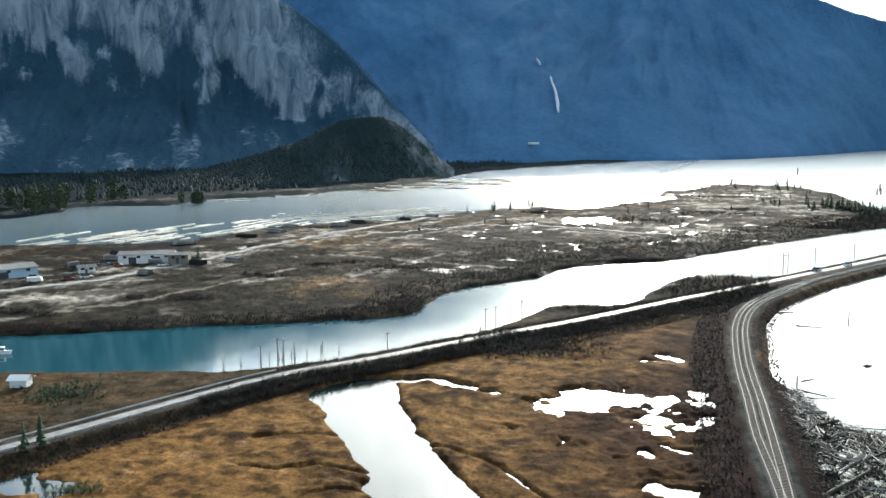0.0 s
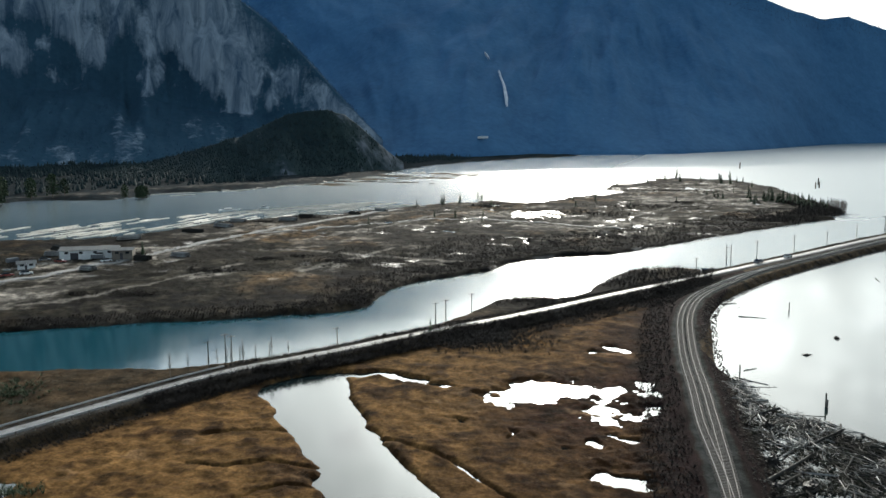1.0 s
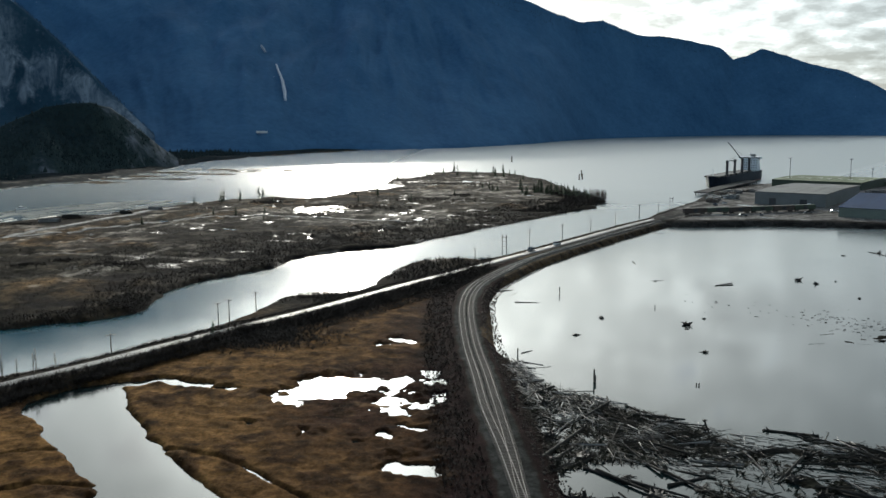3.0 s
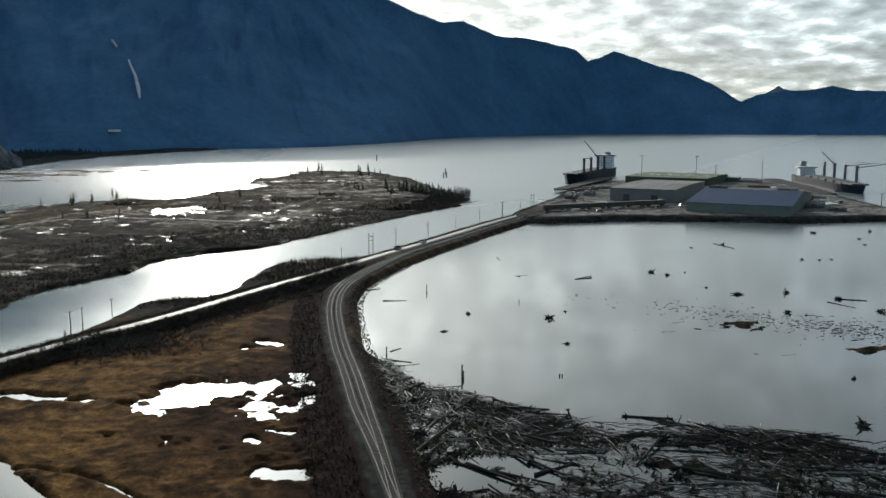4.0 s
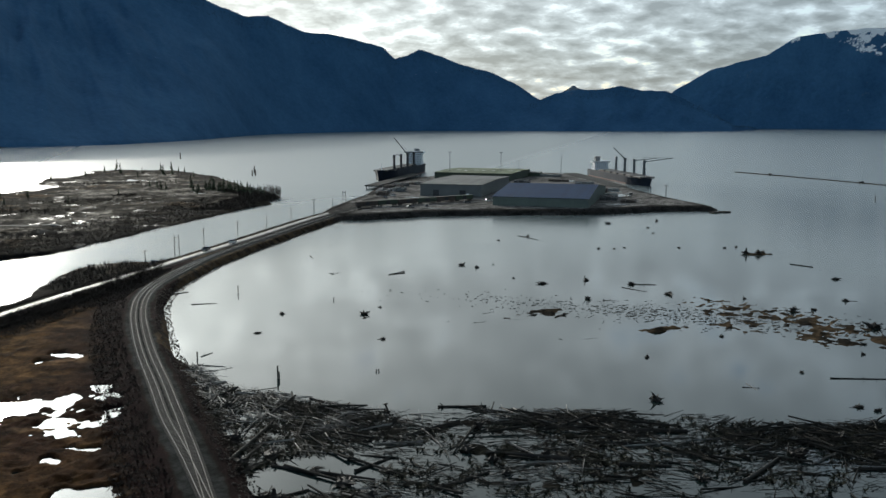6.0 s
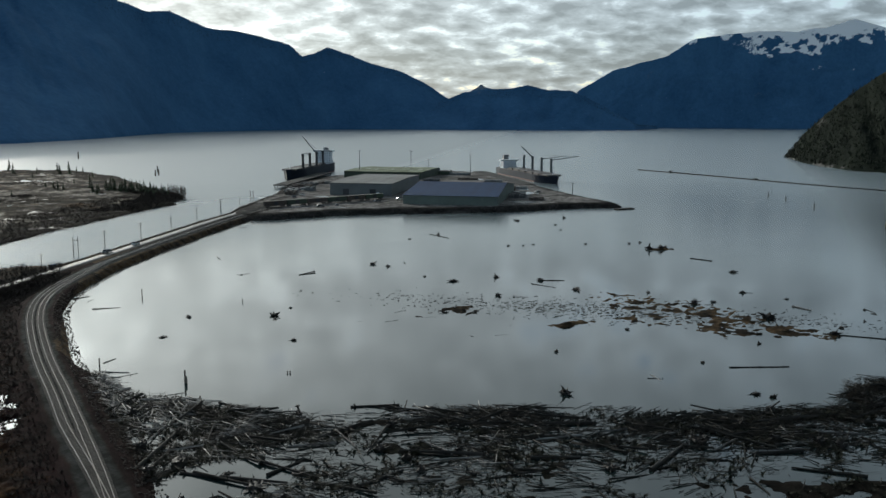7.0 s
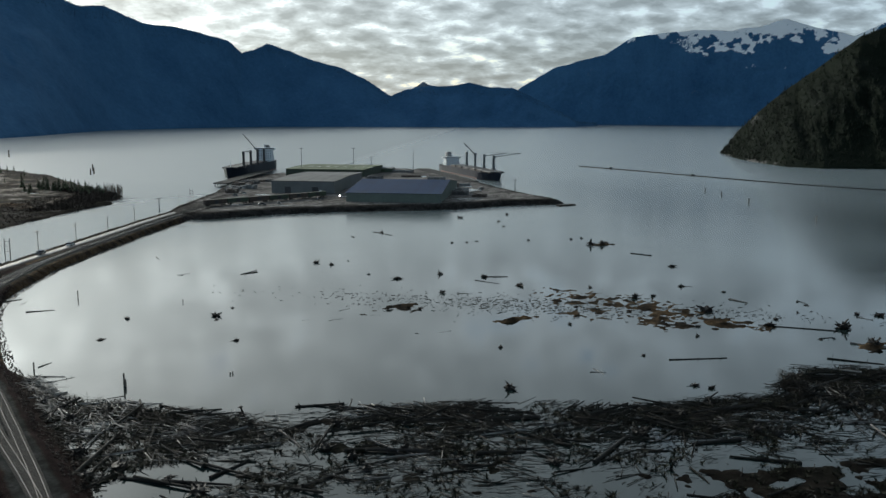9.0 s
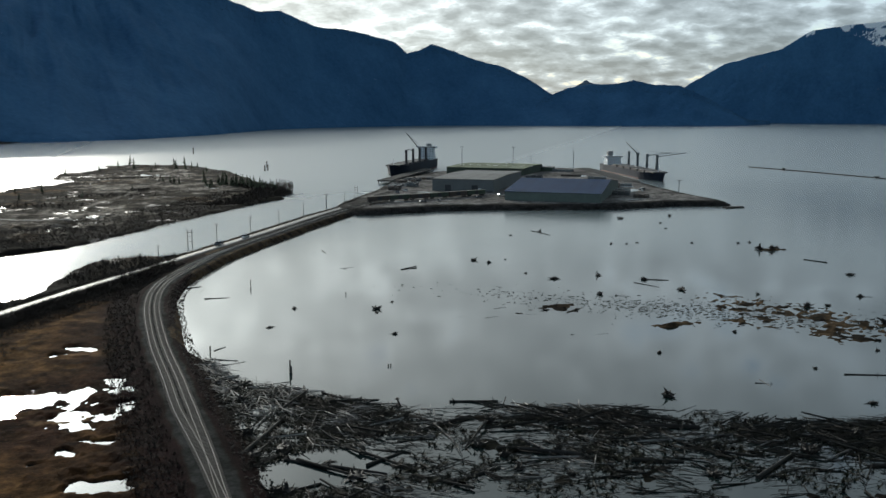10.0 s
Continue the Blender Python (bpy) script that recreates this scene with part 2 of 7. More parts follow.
M_DARKSTEEL = surface("dark_steel", (0.07, 0.07, 0.075), (0.04, 0.04, 0.045), 0.5, 0.5, 0.4)
M_CREAM = surface("cream_crane_paint", (0.22, 0.19, 0.15), (0.13, 0.11, 0.09), 0.4, 0.5)


# ---- plan: noise, lines and areas ----
def lattice(ix, iy, seed):
    h = (ix * 374761393 + iy * 668265263 + seed * 974634731) & 0x7FFFFFFF
    h = ((h ^ (h >> 13)) * 1274126177) & 0x7FFFFFFF
    return ((h ^ (h >> 16)) & 0xFFFF) / 65535.0


def vnoise(x, y, seed=0):
    fx, fy = np.floor(x), np.floor(y)
    ix, iy = fx.astype(np.int64), fy.astype(np.int64)
    u, v = x - fx, y - fy
    u, v = u * u * (3 - 2 * u), v * v * (3 - 2 * v)
    a, b = lattice(ix, iy, seed), lattice(ix + 1, iy, seed)
    c, d = lattice(ix, iy + 1, seed), lattice(ix + 1, iy + 1, seed)
    return (a + (b - a) * u) * (1 - v) + (c + (d - c) * u) * v


def fbm(x, y, size, octaves=4, seed=0, gain=0.5):
    """Noise from about -1 to 1; size is the length of its largest waves in metres."""
    total, amp, norm = 0.0, 1.0, 0.0
    x, y = np.asarray(x, float) / size, np.asarray(y, float) / size
    for k in range(octaves):
        total = total + amp * (vnoise(x * 2 ** k + 17.3 * k, y * 2 ** k - 9.1 * k, seed + k) * 2 - 1)
        norm += amp
        amp *= gain
    return total / norm * 1.5


def smooth(lo, hi, v):
    s = np.clip((v - lo) / (hi - lo), 0, 1)
    return s * s * (3 - 2 * s)


def chaikin(pts, closed=False, times=2):
    p = np.array(pts, float)
    for _ in range(times):
        q = np.roll(p, -1, 0) if closed else p[1:]
        r = p if closed else p[:-1]
        mid = np.empty((2 * len(r), 2))
        mid[0::2], mid[1::2] = r * 0.75 + q * 0.25, r * 0.25 + q * 0.75
        p = mid if closed else np.vstack([p[:1], mid, p[-1:]])
    return p


def line_distance(x, y, pts, closed=False):
    lo, hi = np.min(pts, 0) - 80, np.max(pts, 0) + 80
    close = (x > lo[0]) & (x < hi[0]) & (y > lo[1]) & (y < hi[1])
    if not close.all():
        out = np.full(np.shape(x), 80.0)
        if close.any():
            out[close] = line_distance(x[close], y[close], pts, closed)
        return out
    best = np.full(np.shape(x), 1e9)
    ends = np.roll(pts, -1, 0) if closed else pts[1:]
    for (ax, ay), (bx, by) in zip(pts if closed else pts[:-1], ends):
        dx, dy = bx - ax, by - ay
        s = np.clip(((x - ax) * dx + (y - ay) * dy) / (dx * dx + dy * dy + 1e-9), 0, 1)
        best = np.minimum(best, (x - ax - s * dx) ** 2 + (y - ay - s * dy) ** 2)
    return np.sqrt(best)


def inside(x, y, pts):
    odd = np.zeros(np.shape(x), bool)
    for (ax, ay), (bx, by) in zip(pts, np.roll(pts, -1, 0)):
        if ay == by:
            continue
        odd ^= ((ay > y) != (by > y)) & (x < (bx - ax) * (y - ay) / (by - ay) + ax)
    return odd


def area(x, y, pts):
    """Signed distance to an outline: positive inside."""
    d = line_distance(x, y, pts, True)
    return np.where(inside(x, y, pts), d, -d)


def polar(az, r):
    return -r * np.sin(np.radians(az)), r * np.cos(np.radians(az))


NEAR_LAND = chaikin([(-320, 90), (-225, 140), (-186, 161), (-158, 172), (-138, 180), (-112, 195), (-97, 208), (-88, 228), (-82, 243), (-76, 262),
                     (-71, 284), (-66, 294), (-54, 298), (-42, 322), (-35, 358), (-26, 372), (-14, 371), (-2, 372), (16, 362), (10, 334), (4, 313),
                     (0, 287), (-2, 262), (-2, 234), (1, 219), (6, 206), (9, 193), (16, 186), (28, 174), (37, 165), (48, 157), (58, 158), (75, 152),
                     (91, 145), (102, 141), (112, 130), (132, 127), (147, 122), (157, 127), (166, 135), (181, 129), (192, 117), (215, 98), (260, 70), (320, 30), (320, -200), (-320, -200)], True, 1)
DELTA = chaikin([(-320, 140), (-219, 191), (-191, 208), (-162, 227), (-138, 239), (-122, 250), (-110, 263), (-116, 287), (-114, 304), (-105, 322),
                 (-98, 335), (-89, 349), (-87, 375), (-70, 398), (-55, 403), (-32, 430), (-4, 475), (25, 525), (56, 572), (88, 640), (82, 690),
                 (70, 745), (64, 860), (19, 1000), (-42, 1025), (-88, 905), (-108, 860), (-107, 775), (-124, 699), (-148, 680), (-180, 700), (-200, 668),
                 (-215, 650), (-224, 620), (-236, 588), (-262, 550), (-285, 512), (-303, 480), (-311, 445), (-320, 402), (-355, 376), (-405, 360), (-450, 325), (-560, 280), (-560, 150)], True, 1)
FAR_BANK = chaikin([(-900, 330), (-540, 480), (-557, 522), (-590, 612), (-500, 622), (-522, 690), (-462, 750), (-419, 932), (-440, 1100),
                    (-458, 1307), (-378, 1639), (-250, 1900), (-400, 2600), (-2600, 2600), (-2600, 200)], True, 1)
TERMINAL = chaikin([(96, 505), (108, 491), (133, 500), (186, 499), (254, 477), (298, 482), (326, 478), (341, 470), (345, 490), (345, 520),
                    (358, 585), (368, 640), (395, 720), (405, 790), (375, 830), (255, 815), (205, 740), (172, 690), (146, 625), (122, 575), (100, 535)], True, 1)
ROAD = chaikin([(-150, 60), (-140, 100), (-130, 125), (-122, 149), (-111, 178), (-97, 196), (-77, 229), (-58, 255), (-30, 303), (-7, 340), (12, 372), (41, 420), (80, 489), (124, 556), (150, 600)])
RAIL = chaikin([(22, -60), (14, 40), (8, 100), (5, 126), (3, 147), (0, 170), (-2, 192), (-5, 217), (-7, 245), (-8, 268), (-7, 291), (-3, 312), (6, 336), (18, 366), (47, 417), (87, 487), (126, 545), (170, 570)])
CREEK_L = [(-99, 176), (-97, 170), (-89, 159), (-79, 148), (-74, 143), (-67, 135.5), (-62, 131), (-63.5, 127.5), (-60, 124), (-57, 121), (-50, 96), (-32, 66)]
CREEK_R = [(-18, 70), (-33, 106), (-43, 126), (-51, 138.5), (-56.5, 145), (-62.5, 150), (-69, 160), (-74.5, 167), (-80, 177), (-85, 184), (-89, 187), (-95, 184)]
CREEK = chaikin(CREEK_L + CREEK_R, True, 1)
BRANCH = chaikin([(-90, 185), (-85.5, 188), (-80, 188.5), (-76.5, 192), (-70.5, 188.5), (-65, 188)], False, 1)
CUTS = [chaikin(p, False, 1) for p in ([(-62, 148), (-58, 149), (-46, 145), (-40, 138), (-32, 131), (-25, 124)], [(-63, 132.5), (-70.5, 132.5), (-77, 132.5), (-80, 128), (-90, 127)], [(-60, 125), (-69, 124), (-73, 117)], [(-79, 148), (-86, 147), (-95, 141)])]
SHOAL = chaikin([(171, 249), (182, 228), (193, 211), (197, 187), (199, 168), (186, 161), (173, 180), (158, 200), (152, 214), (160, 236)], True, 1)
SHORE_POOL = chaikin([(96, 119), (111, 119), (122, 115), (139, 109), (151, 104), (162, 97), (146, 89), (132, 94), (117, 100), (102, 104)], True, 1)
POND = chaikin([(-47, 180), (-43, 191), (-36, 198), (-28, 200), (-22, 197), (-18, 194), (-20, 190), (-25, 186), (-31, 181), (-38, 178)], True, 1)
PALE_TRACKS = [chaikin(p, False, 1) for p in ([(-215, 374), (-185, 374), (-159, 370), (-134, 368), (-109, 365)], [(-179, 572), (-143, 542), (-102, 516), (-69, 497), (-44, 472)], [(-207, 419), (-200, 454), (-189, 505), (-179, 572)],
                                                  [(-76, 546), (-50, 581), (-31, 667), (-6, 783)], [(-250, 195), (-236, 206), (-228, 228), (-214, 249), (-206, 290), (-200, 330)], [(-164, 318), (-159, 352), (-152, 393)], [(-6, 783), (10, 830), (-10, 900)], [(-31, 667), (15, 690), (45, 680)])]
PANS = ((-124, 586, 19, 26), (-86, 441, 11, 11), (-50, 524, 9, 7), (-162, 638, 12, 9), (-72, 478, 15, 3), (30, 700, 5, 8), (-68, 770, 8, 12), (-30, 860, 10, 8))
DELTA_ROAD = chaikin([(-300, 225), (-282, 248), (-266, 272), (-258, 318), (-257, 362), (-253, 409), (-248, 467), (-238, 529), (-222, 590)])
DELTA_TRACK = chaikin([(-246, 430), (-215, 477), (-192, 516), (-162, 542), (-123, 535), (-80, 520), (-45, 510)])


def ground_height(x, y):
    """Height of the ground over the water, and its base colour, at plan points."""
    wx, wy = x + fbm(x, y, 26, 4, 3) * 4, y + fbm(x, y, 26, 4, 9) * 4
    ragged = 30 * smooth(560, 760, y) * smooth(50, -10, x)
    near, delta, bank = area(wx, wy, NEAR_LAND), area(wx + fbm(x, y, 80, 4, 13) * ragged, wy + fbm(x, y, 80, 4, 14) * ragged * 1.6, DELTA), area(x + (wx - x) * 3, y + (wy - y) * 3, FAR_BANK)
    port = area(x + (wx - x) * 0.5, y + (wy - y) * 0.5, TERMINAL)
    road, rail = line_distance(x, y, ROAD), line_distance(x, y, RAIL)
    n1, n2, n3 = fbm(x, y, 60, 4, 21), fbm(x, y, 14, 4, 31), fbm(x, y, 3.5, 3, 41)
    big = fbm(x, y, 180, 4, 51)
    right = x - np.interp(y, RAIL[:, 1], RAIL[:, 0])          # east of the railway
    debris = smooth(5, 11, right) * smooth(330, 300, y)
    h = np.full(np.shape(x), -1.5)
    # marsh between road and railway
    creek, pond = area(x + n2 * 1.2 + n3 * 0.5, y + n2 * 1.2, CREEK), area(x + n2 * 4.5 + n3 * 2.4, y + n1 * 3 + n2 * 3.5 - n3 * 2.4 + fbm(x, y, 1.7, 3, 109) * 1.6, POND)
    marsh = 0.55 + 0.22 * n1 + 0.14 * n2 + 0.10 * n3 + 0.14 * fbm(x, y, 1.8, 3, 93) * smooth(60, 20, np.hypot(x + 22, y - 180))
    wet = smooth(32, 4, np.hypot((x + 20) / 1.25, y - 186)) * 0.42 + smooth(14, 2, np.hypot(x + 15, (y - 163) / 1.5)) * 0.25 + smooth(20, 3, np.hypot(x + 14, (y - 140))) * 0.30 + smooth(9, 2, np.hypot(x + 24, y - 229)) * 0.42
    wet = wet + smooth(24, 4, np.hypot(x + 134, y - 108)) * 0.5
    soak = smooth(22, 4, np.hypot((x + 16) / 0.9, (y - 184) / 1.3)) + smooth(12, 3, np.hypot(x + 14, y - 147)) * 0.8 + smooth(14, 3, np.hypot(x + 45, (y - 230) / 1.4)) * 0.7
    marsh = marsh - np.clip(soak, 0, 1) * (0.10 + 0.62 * fbm(x, y * 0.8, 7, 4, 105, 0.6) + 0.40 * fbm(x, y, 2.4, 3, 107))
    spit = smooth(1.3, 0.6, np.hypot((x + 42 - (y - 330) * 0.40) / 20, (y - 318) / 54) + 0.3 * n2)
    marsh = marsh - spit * (0.22 + 0.28 * n2 + 0.12 * n3)
    marsh = marsh - wet * 0.85 * smooth(6, 12, -right + 2)
    marsh = np.where(pond > -2, np.minimum(marsh, 0.25 - 0.4 * smooth(-2, 1.5, pond)), marsh)
    marsh = np.where(creek > -1.5, np.minimum(marsh, 0.6 - 1.4 * smooth(-1.5, 0.8, creek)), marsh)
    for cx, cy, rx, ry in ((-11.5, 142, 4.5, 2.2), (-24, 230, 4.0, 1.8), (-15.5, 164, 2.4, 1.2), (-27, 154, 1.4, 0.9), (-36, 158, 1.5, 0.9), (-63, 187, 3, 1.2), (-50, 163, 2, 1), (-30, 225, 2, 1), (-20, 157, 2, 1), (-120, 107, 7, 4), (-136, 110, 7, 6)):
        q = np.hypot((x - cx + n2 * 3.8 + n3 * 2.6) / rx, (y - cy + n2 * 2.6 - n3 * 2.2) / ry)
        marsh = np.where(q < 1.6, np.minimum(marsh, 0.35 - 0.55 * smooth(1.5, 0.7, q)), marsh)
    branch = line_distance(x + n2 * 1.5, y, BRANCH)
    marsh = marsh - 1.0 * smooth(3.2, 1.2, branch)
    for cut in CUTS:
        marsh = marsh - 0.55 * smooth(0.9, 0.2, line_distance(x + n3 * 0.8, y + n2 * 1.5, cut))
    flats = -0.28 + 0.16 * n1 + 0.18 * n2 + 0.22 * n3 + 0.25 * smooth(14, 2, right) + 0.16 * smooth(9, 1, near) * 1.6 + 0.4 * smooth(118, 106, y - n2 * 6) * smooth(70, 110, x) - 0.7 * smooth(12, 7, np.hypot((x - 23) / 1.35, y - 138) + n2 * 4)
    flats = flats + 0.45 * smooth(10, 2, near) * smooth(120, 165, x)
    flats = flats - 0.75 * smooth(-3, 3, area(x + n2 * 3 + n3, y + n2 * 2, SHORE_POOL))
    h = np.where(near > -4, smooth(-3, 1.5, near) * (1.5 + marsh * (1 - debris) + flats * debris) - 1.5, h)
    # delta across the channel
    wet_d = smooth(42, 15, np.hypot((x + 92), (y - 440))) * 0.75 + smooth(30, 8, np.hypot((x + 55) / 1.2, (y - 565))) * 0.7 + smooth(34, 8, np.hypot((x + 138), (y - 620) / 1.5)) * 0.8
    streaks = fbm(x - y * 0.2, (y + x * 0.9) * 0.55, 17, 4, 83)
    dh = 1.2 + 0.6 * n1 + 0.4 * n2 + 0.5 * big - wet_d * (0.35 + 0.8 * n2 + 0.6 * n3) - 1.0 * smooth(0.43, 0.9, streaks) * smooth(10, 40, delta) * smooth(330, 480, y - 0.45 * x)
    for cx, cy, rx, ry in PANS:
        q = np.hypot((x - cx + streaks * 14 + n3 * 4) / rx, (y - cy + n2 * 16 - n3 * 6) / ry)
        dh = np.where(q < 1.4, np.minimum(dh, 0.6 - 0.9 * smooth(1.4, 0.6, q) + 0.8 * n3 + 0.5 * n2), dh)
    h = np.where(delta > -6, np.maximum(h, smooth(-5, 5, delta) * (1.5 + dh) - 1.5), h)
    h = np.where(bank > -20, np.maximum(h, smooth(-20, 8, bank) * (4.5 + 2.0 * n1 + 0.006 * np.clip(bank, 0, 2000)) - 1.5), h)
    h = np.where(port > -12, np.maximum(h, smooth(-9, 3, port) * (4.6 + 0.25 * n1) - 1.5 + 0.2 * n2 * smooth(8, 0, port)), h)
    # low islets of weed in the lagoon
    speck = fbm(x, y, 1.6, 3, 91)
    shoal = area(x + n2 * 3.5 + n3, y + n2 * 2.0 - n3, SHOAL)
    h = np.where(shoal > -8, np.maximum(h, -0.33 + 0.29 * smooth(-8, 6, shoal) + 0.26 * speck + 0.13 * n3 + 0.10 * n2), h)
    for cx, cy, rx, ry, up in ((113, 239, 4.5, 3, 0.62), (134, 208, 6, 2, 0.64), (154, 207, 4, 2.5, 0.46), (181, 192, 5, 4, 0.48), (187, 178, 8, 5, 0.46), (204, 141, 7, 3, 0.5), (250, 314, 5, 2, 0.6), (104, 235, 12, 3, 0.05)):
        q = np.hypot((x - cx + n2 * 3.0 + n3) / rx, (y - cy + n3 * 1.5) / ry)
        h = np.where(q < 1.7, np.maximum(h, -0.22 + up * 1.1 * smooth(1.7, 0.2, q) + 0.28 * speck + 0.30 * n3), h)
    # mud bars off the far bank
    for cx, cy, rx, ry in ((-392, 905, 40, 9), (-325, 900, 34, 6), (-410, 850, 30, 10), (-405, 950, 26, 12), (-380, 1020, 30, 12), (-335, 985, 34, 9), (-300, 1045, 40, 10), (-350, 1080, 36, 12), (-262, 1070, 26, 8), (-420, 1040, 20, 20)):
        q = np.hypot((x - cx + n1 * 14) / rx, (y - cy + n2 * 8) / ry)
        h = np.where(q < 1.5, np.maximum(h, -0.4 + 1.5 * smooth(1.5, 0.3, q) + 0.5 * n2), h)
    far_land = delta > 0
    # banks under road and railway
    bankr = 2.1 - 2.9 * smooth(4.2, 10.5, road + n2 * 0.8)
    bankt = 2.1 - 3.3 * smooth(3.7, 9.5, rail + n2 * 0.7)
    level = np.maximum(bankr, bankt)
    h = np.where(level > -0.7, np.maximum(h, level), h)
    # tussocks and clods
    fine = fbm(x, y, 1.7, 3, 61)
    lump = np.where(far_land, 0.30, 0.16) * (0.5 + fine) + np.where(far_land, 0.35 * fbm(x, y, 6, 3, 71), 0.10 * n3)
    h = np.where(h > 0.12, h + lump * smooth(0.1, 0.5, h) * smooth(2.5, 7, np.minimum(road, rail) - 3) * smooth(6, -4, port), h)
    # base colours
    def tint(c):
        return np.array(c)[None, :]
    gold, rust, scrub = tint((0.225, 0.120, 0.042)), tint((0.056, 0.026, 0.014)), tint((0.044, 0.038, 0.027))
    sand, mud, stone, weed = tint((0.18, 0.16, 0.135)), tint((0.030, 0.026, 0.021)), tint((0.095, 0.09, 0.084)), tint((0.115, 0.078, 0.044))
    def blend(a, b, w):
        return a + (b - a) * np.clip(w, 0, 1)[:, None]
    west = smooth(30, 62, -x + n1 * 14 + n2 * 6)
    c = blend(rust + 0 * gold, gold, np.maximum(west, 0.55 * smooth(0.1, 0.9, n1 + 0.5 * n2)) * smooth(-0.9, 0.2, n2 + 0.6 * n3 + west))
    c = blend(c, gold, smooth(168, 140, y) * smooth(15, 32, -right + n2 * 5) * 0.6)
    c = blend(c, gold, smooth(200, 226, y + 5 * n2) * smooth(14, 26, -right + n2 * 6) * (0.55 + 0.4 * n2))
    c = blend(c, rust * 0.55, smooth(0.15, 0.7, n2 * 0.8 + 0.7 * n3 + 0.3 * n1) * 0.75)
    c = blend(c, gold * 1.25, smooth(0.35, 0.9, fbm(x, y, 5, 3, 97) - 0.4 * n2) * 0.5 * np.clip(west + 0.3, 0, 1))
    c = blend(c, mud, smooth(0.14, 0.0, h) * 0.8)
    c = blend(c, gold * 1.5 + 0.05, smooth(0.55, 0.95, fbm(x * 0.6, y, 7, 4, 103) + 0.3 * n3) * 0.55)
    beyond = smooth(2, 8, np.where(x < np.interp(y, ROAD[:, 1], ROAD[:, 0]), road, 0))
    c = blend(c, scrub * 1.05 + 0.06 * gold, beyond * (0.85 + 0.15 * n2))
    c = blend(c, mud * 0.9, spit)
    c = blend(c, scrub * 0.8, smooth(13, 6, road) * 0.9)
    c = blend(c, rust * 0.36, smooth(20, 9, rail + n2 * 4))
    far = delta > -6
    cd = blend(scrub + 0 * gold, gold * 0.45 + scrub * 0.6, smooth(0.0, 0.8, n1 + 0.4 * n2))
    cd = blend(cd, sand * 2.0, smooth(-0.05, 0.35, streaks * -0.7 + 0.5 * fbm(x, y, 90, 4, 77) + 0.3 * n2) * 0.7)
    thicket = smooth(1.25, 0.7, np.hypot((x + 135) / 62, (y - 440) / 55) + 0.3 * n1 + 0.2 * n2)
    cd = blend(cd, scrub * 0.45, thicket * 0.9)
    cd = blend(cd, scrub * 0.42, smooth(58, 22, delta + n2 * 12) * np.where((x > -110) & (y < 640), 1.0, 0.8))
    cd = blend(cd, mud, smooth(0.4, 0.05, h)) * (0.42 + 1.5 * smooth(-0.2, 0.6, 0.5 * fbm(x * 0.45 - y * 0.1, y, 9, 4, 85) + 0.5 * n3 + 0.5 * n2))[:, None]
    c = np.where(far[:, None], cd, c)
    c = np.where((bank > -20)[:, None], blend(tint((0.010, 0.021, 0.027)) + 0 * gold, sand * 1.1, 0.6 * smooth(24, 16, bank) * smooth(4, 10, bank) * smooth(1250, 1100, y) * smooth(-0.3, 0.5, n2 + 0.3)), c)
    c = np.where((port > -12)[:, None], blend(stone * 0.45 + 0 * gold, stone * (2.6 + 1.1 * n2 + 0.7 * n3)[:, None], smooth(3, 9, port + n2 * 4)), c)
    c = blend(c, blend(mud * 0.6 + 0 * gold, tint((0.020, 0.021, 0.015)), n2), debris * (near > -4))
    lag = (near < -1) & (delta < -6) & (bank < -20) & (port < -12) & (y < 1500)
    c = np.where(lag[:, None], blend(weed * 1.1 + 0 * gold, mud * 0.9, 0.4 + n1 + 0.8 * n3), c)
    c = blend(c, tint((0.046, 0.049, 0.047)) + 0 * stone, smooth(3.9, 3.1, rail + n3 * 0.5))
    c = blend(c, stone * 0.8, smooth(4.2, 3.0, road + n3 * 0.5) * 0.8)
    for line, wide in ((DELTA_ROAD, 5.0), (DELTA_TRACK, 3.5), *((p, 2.6) for p in PALE_TRACKS)):
        c = blend(c, sand * 1.5, smooth(wide, wide * 0.5, line_distance(x, y, line) + n2))
    return h, np.clip(c * 0.62, 0.006, 0.9)


def grid_mesh(name, px, py, pz, mat, attributes=()):
    """A sheet from arrays of rows and columns."""
    rows, cols = px.shape
    me = bpy.data.meshes.new(name)
    idx = np.arange(rows * cols).reshape(rows, cols)
    quads = np.stack([idx[:-1, :-1], idx[:-1, 1:], idx[1:, 1:], idx[1:, :-1]], -1).reshape(-1, 4)
    me.vertices.add(rows * cols)
    me.vertices.foreach_set("co", np.stack([px, py, pz], -1).astype(np.float32).ravel())
    me.loops.add(quads.size)
    me.loops.foreach_set("vertex_index", quads.astype(np.int32).ravel())
    me.polygons.add(len(quads))
    me.polygons.foreach_set("loop_start", np.arange(0, quads.size, 4, dtype=np.int32))
    me.polygons.foreach_set("use_smooth", np.ones(len(quads), bool))
    for key, kind, values in attributes:
        a = me.attributes.new(key, kind, "POINT")
        a.data.foreach_set("color" if kind == "FLOAT_COLOR" else "value", np.asarray(values, np.float32).ravel())
    me.update(calc_edges=True)
    me.materials.append(mat)
    return new(name, me)


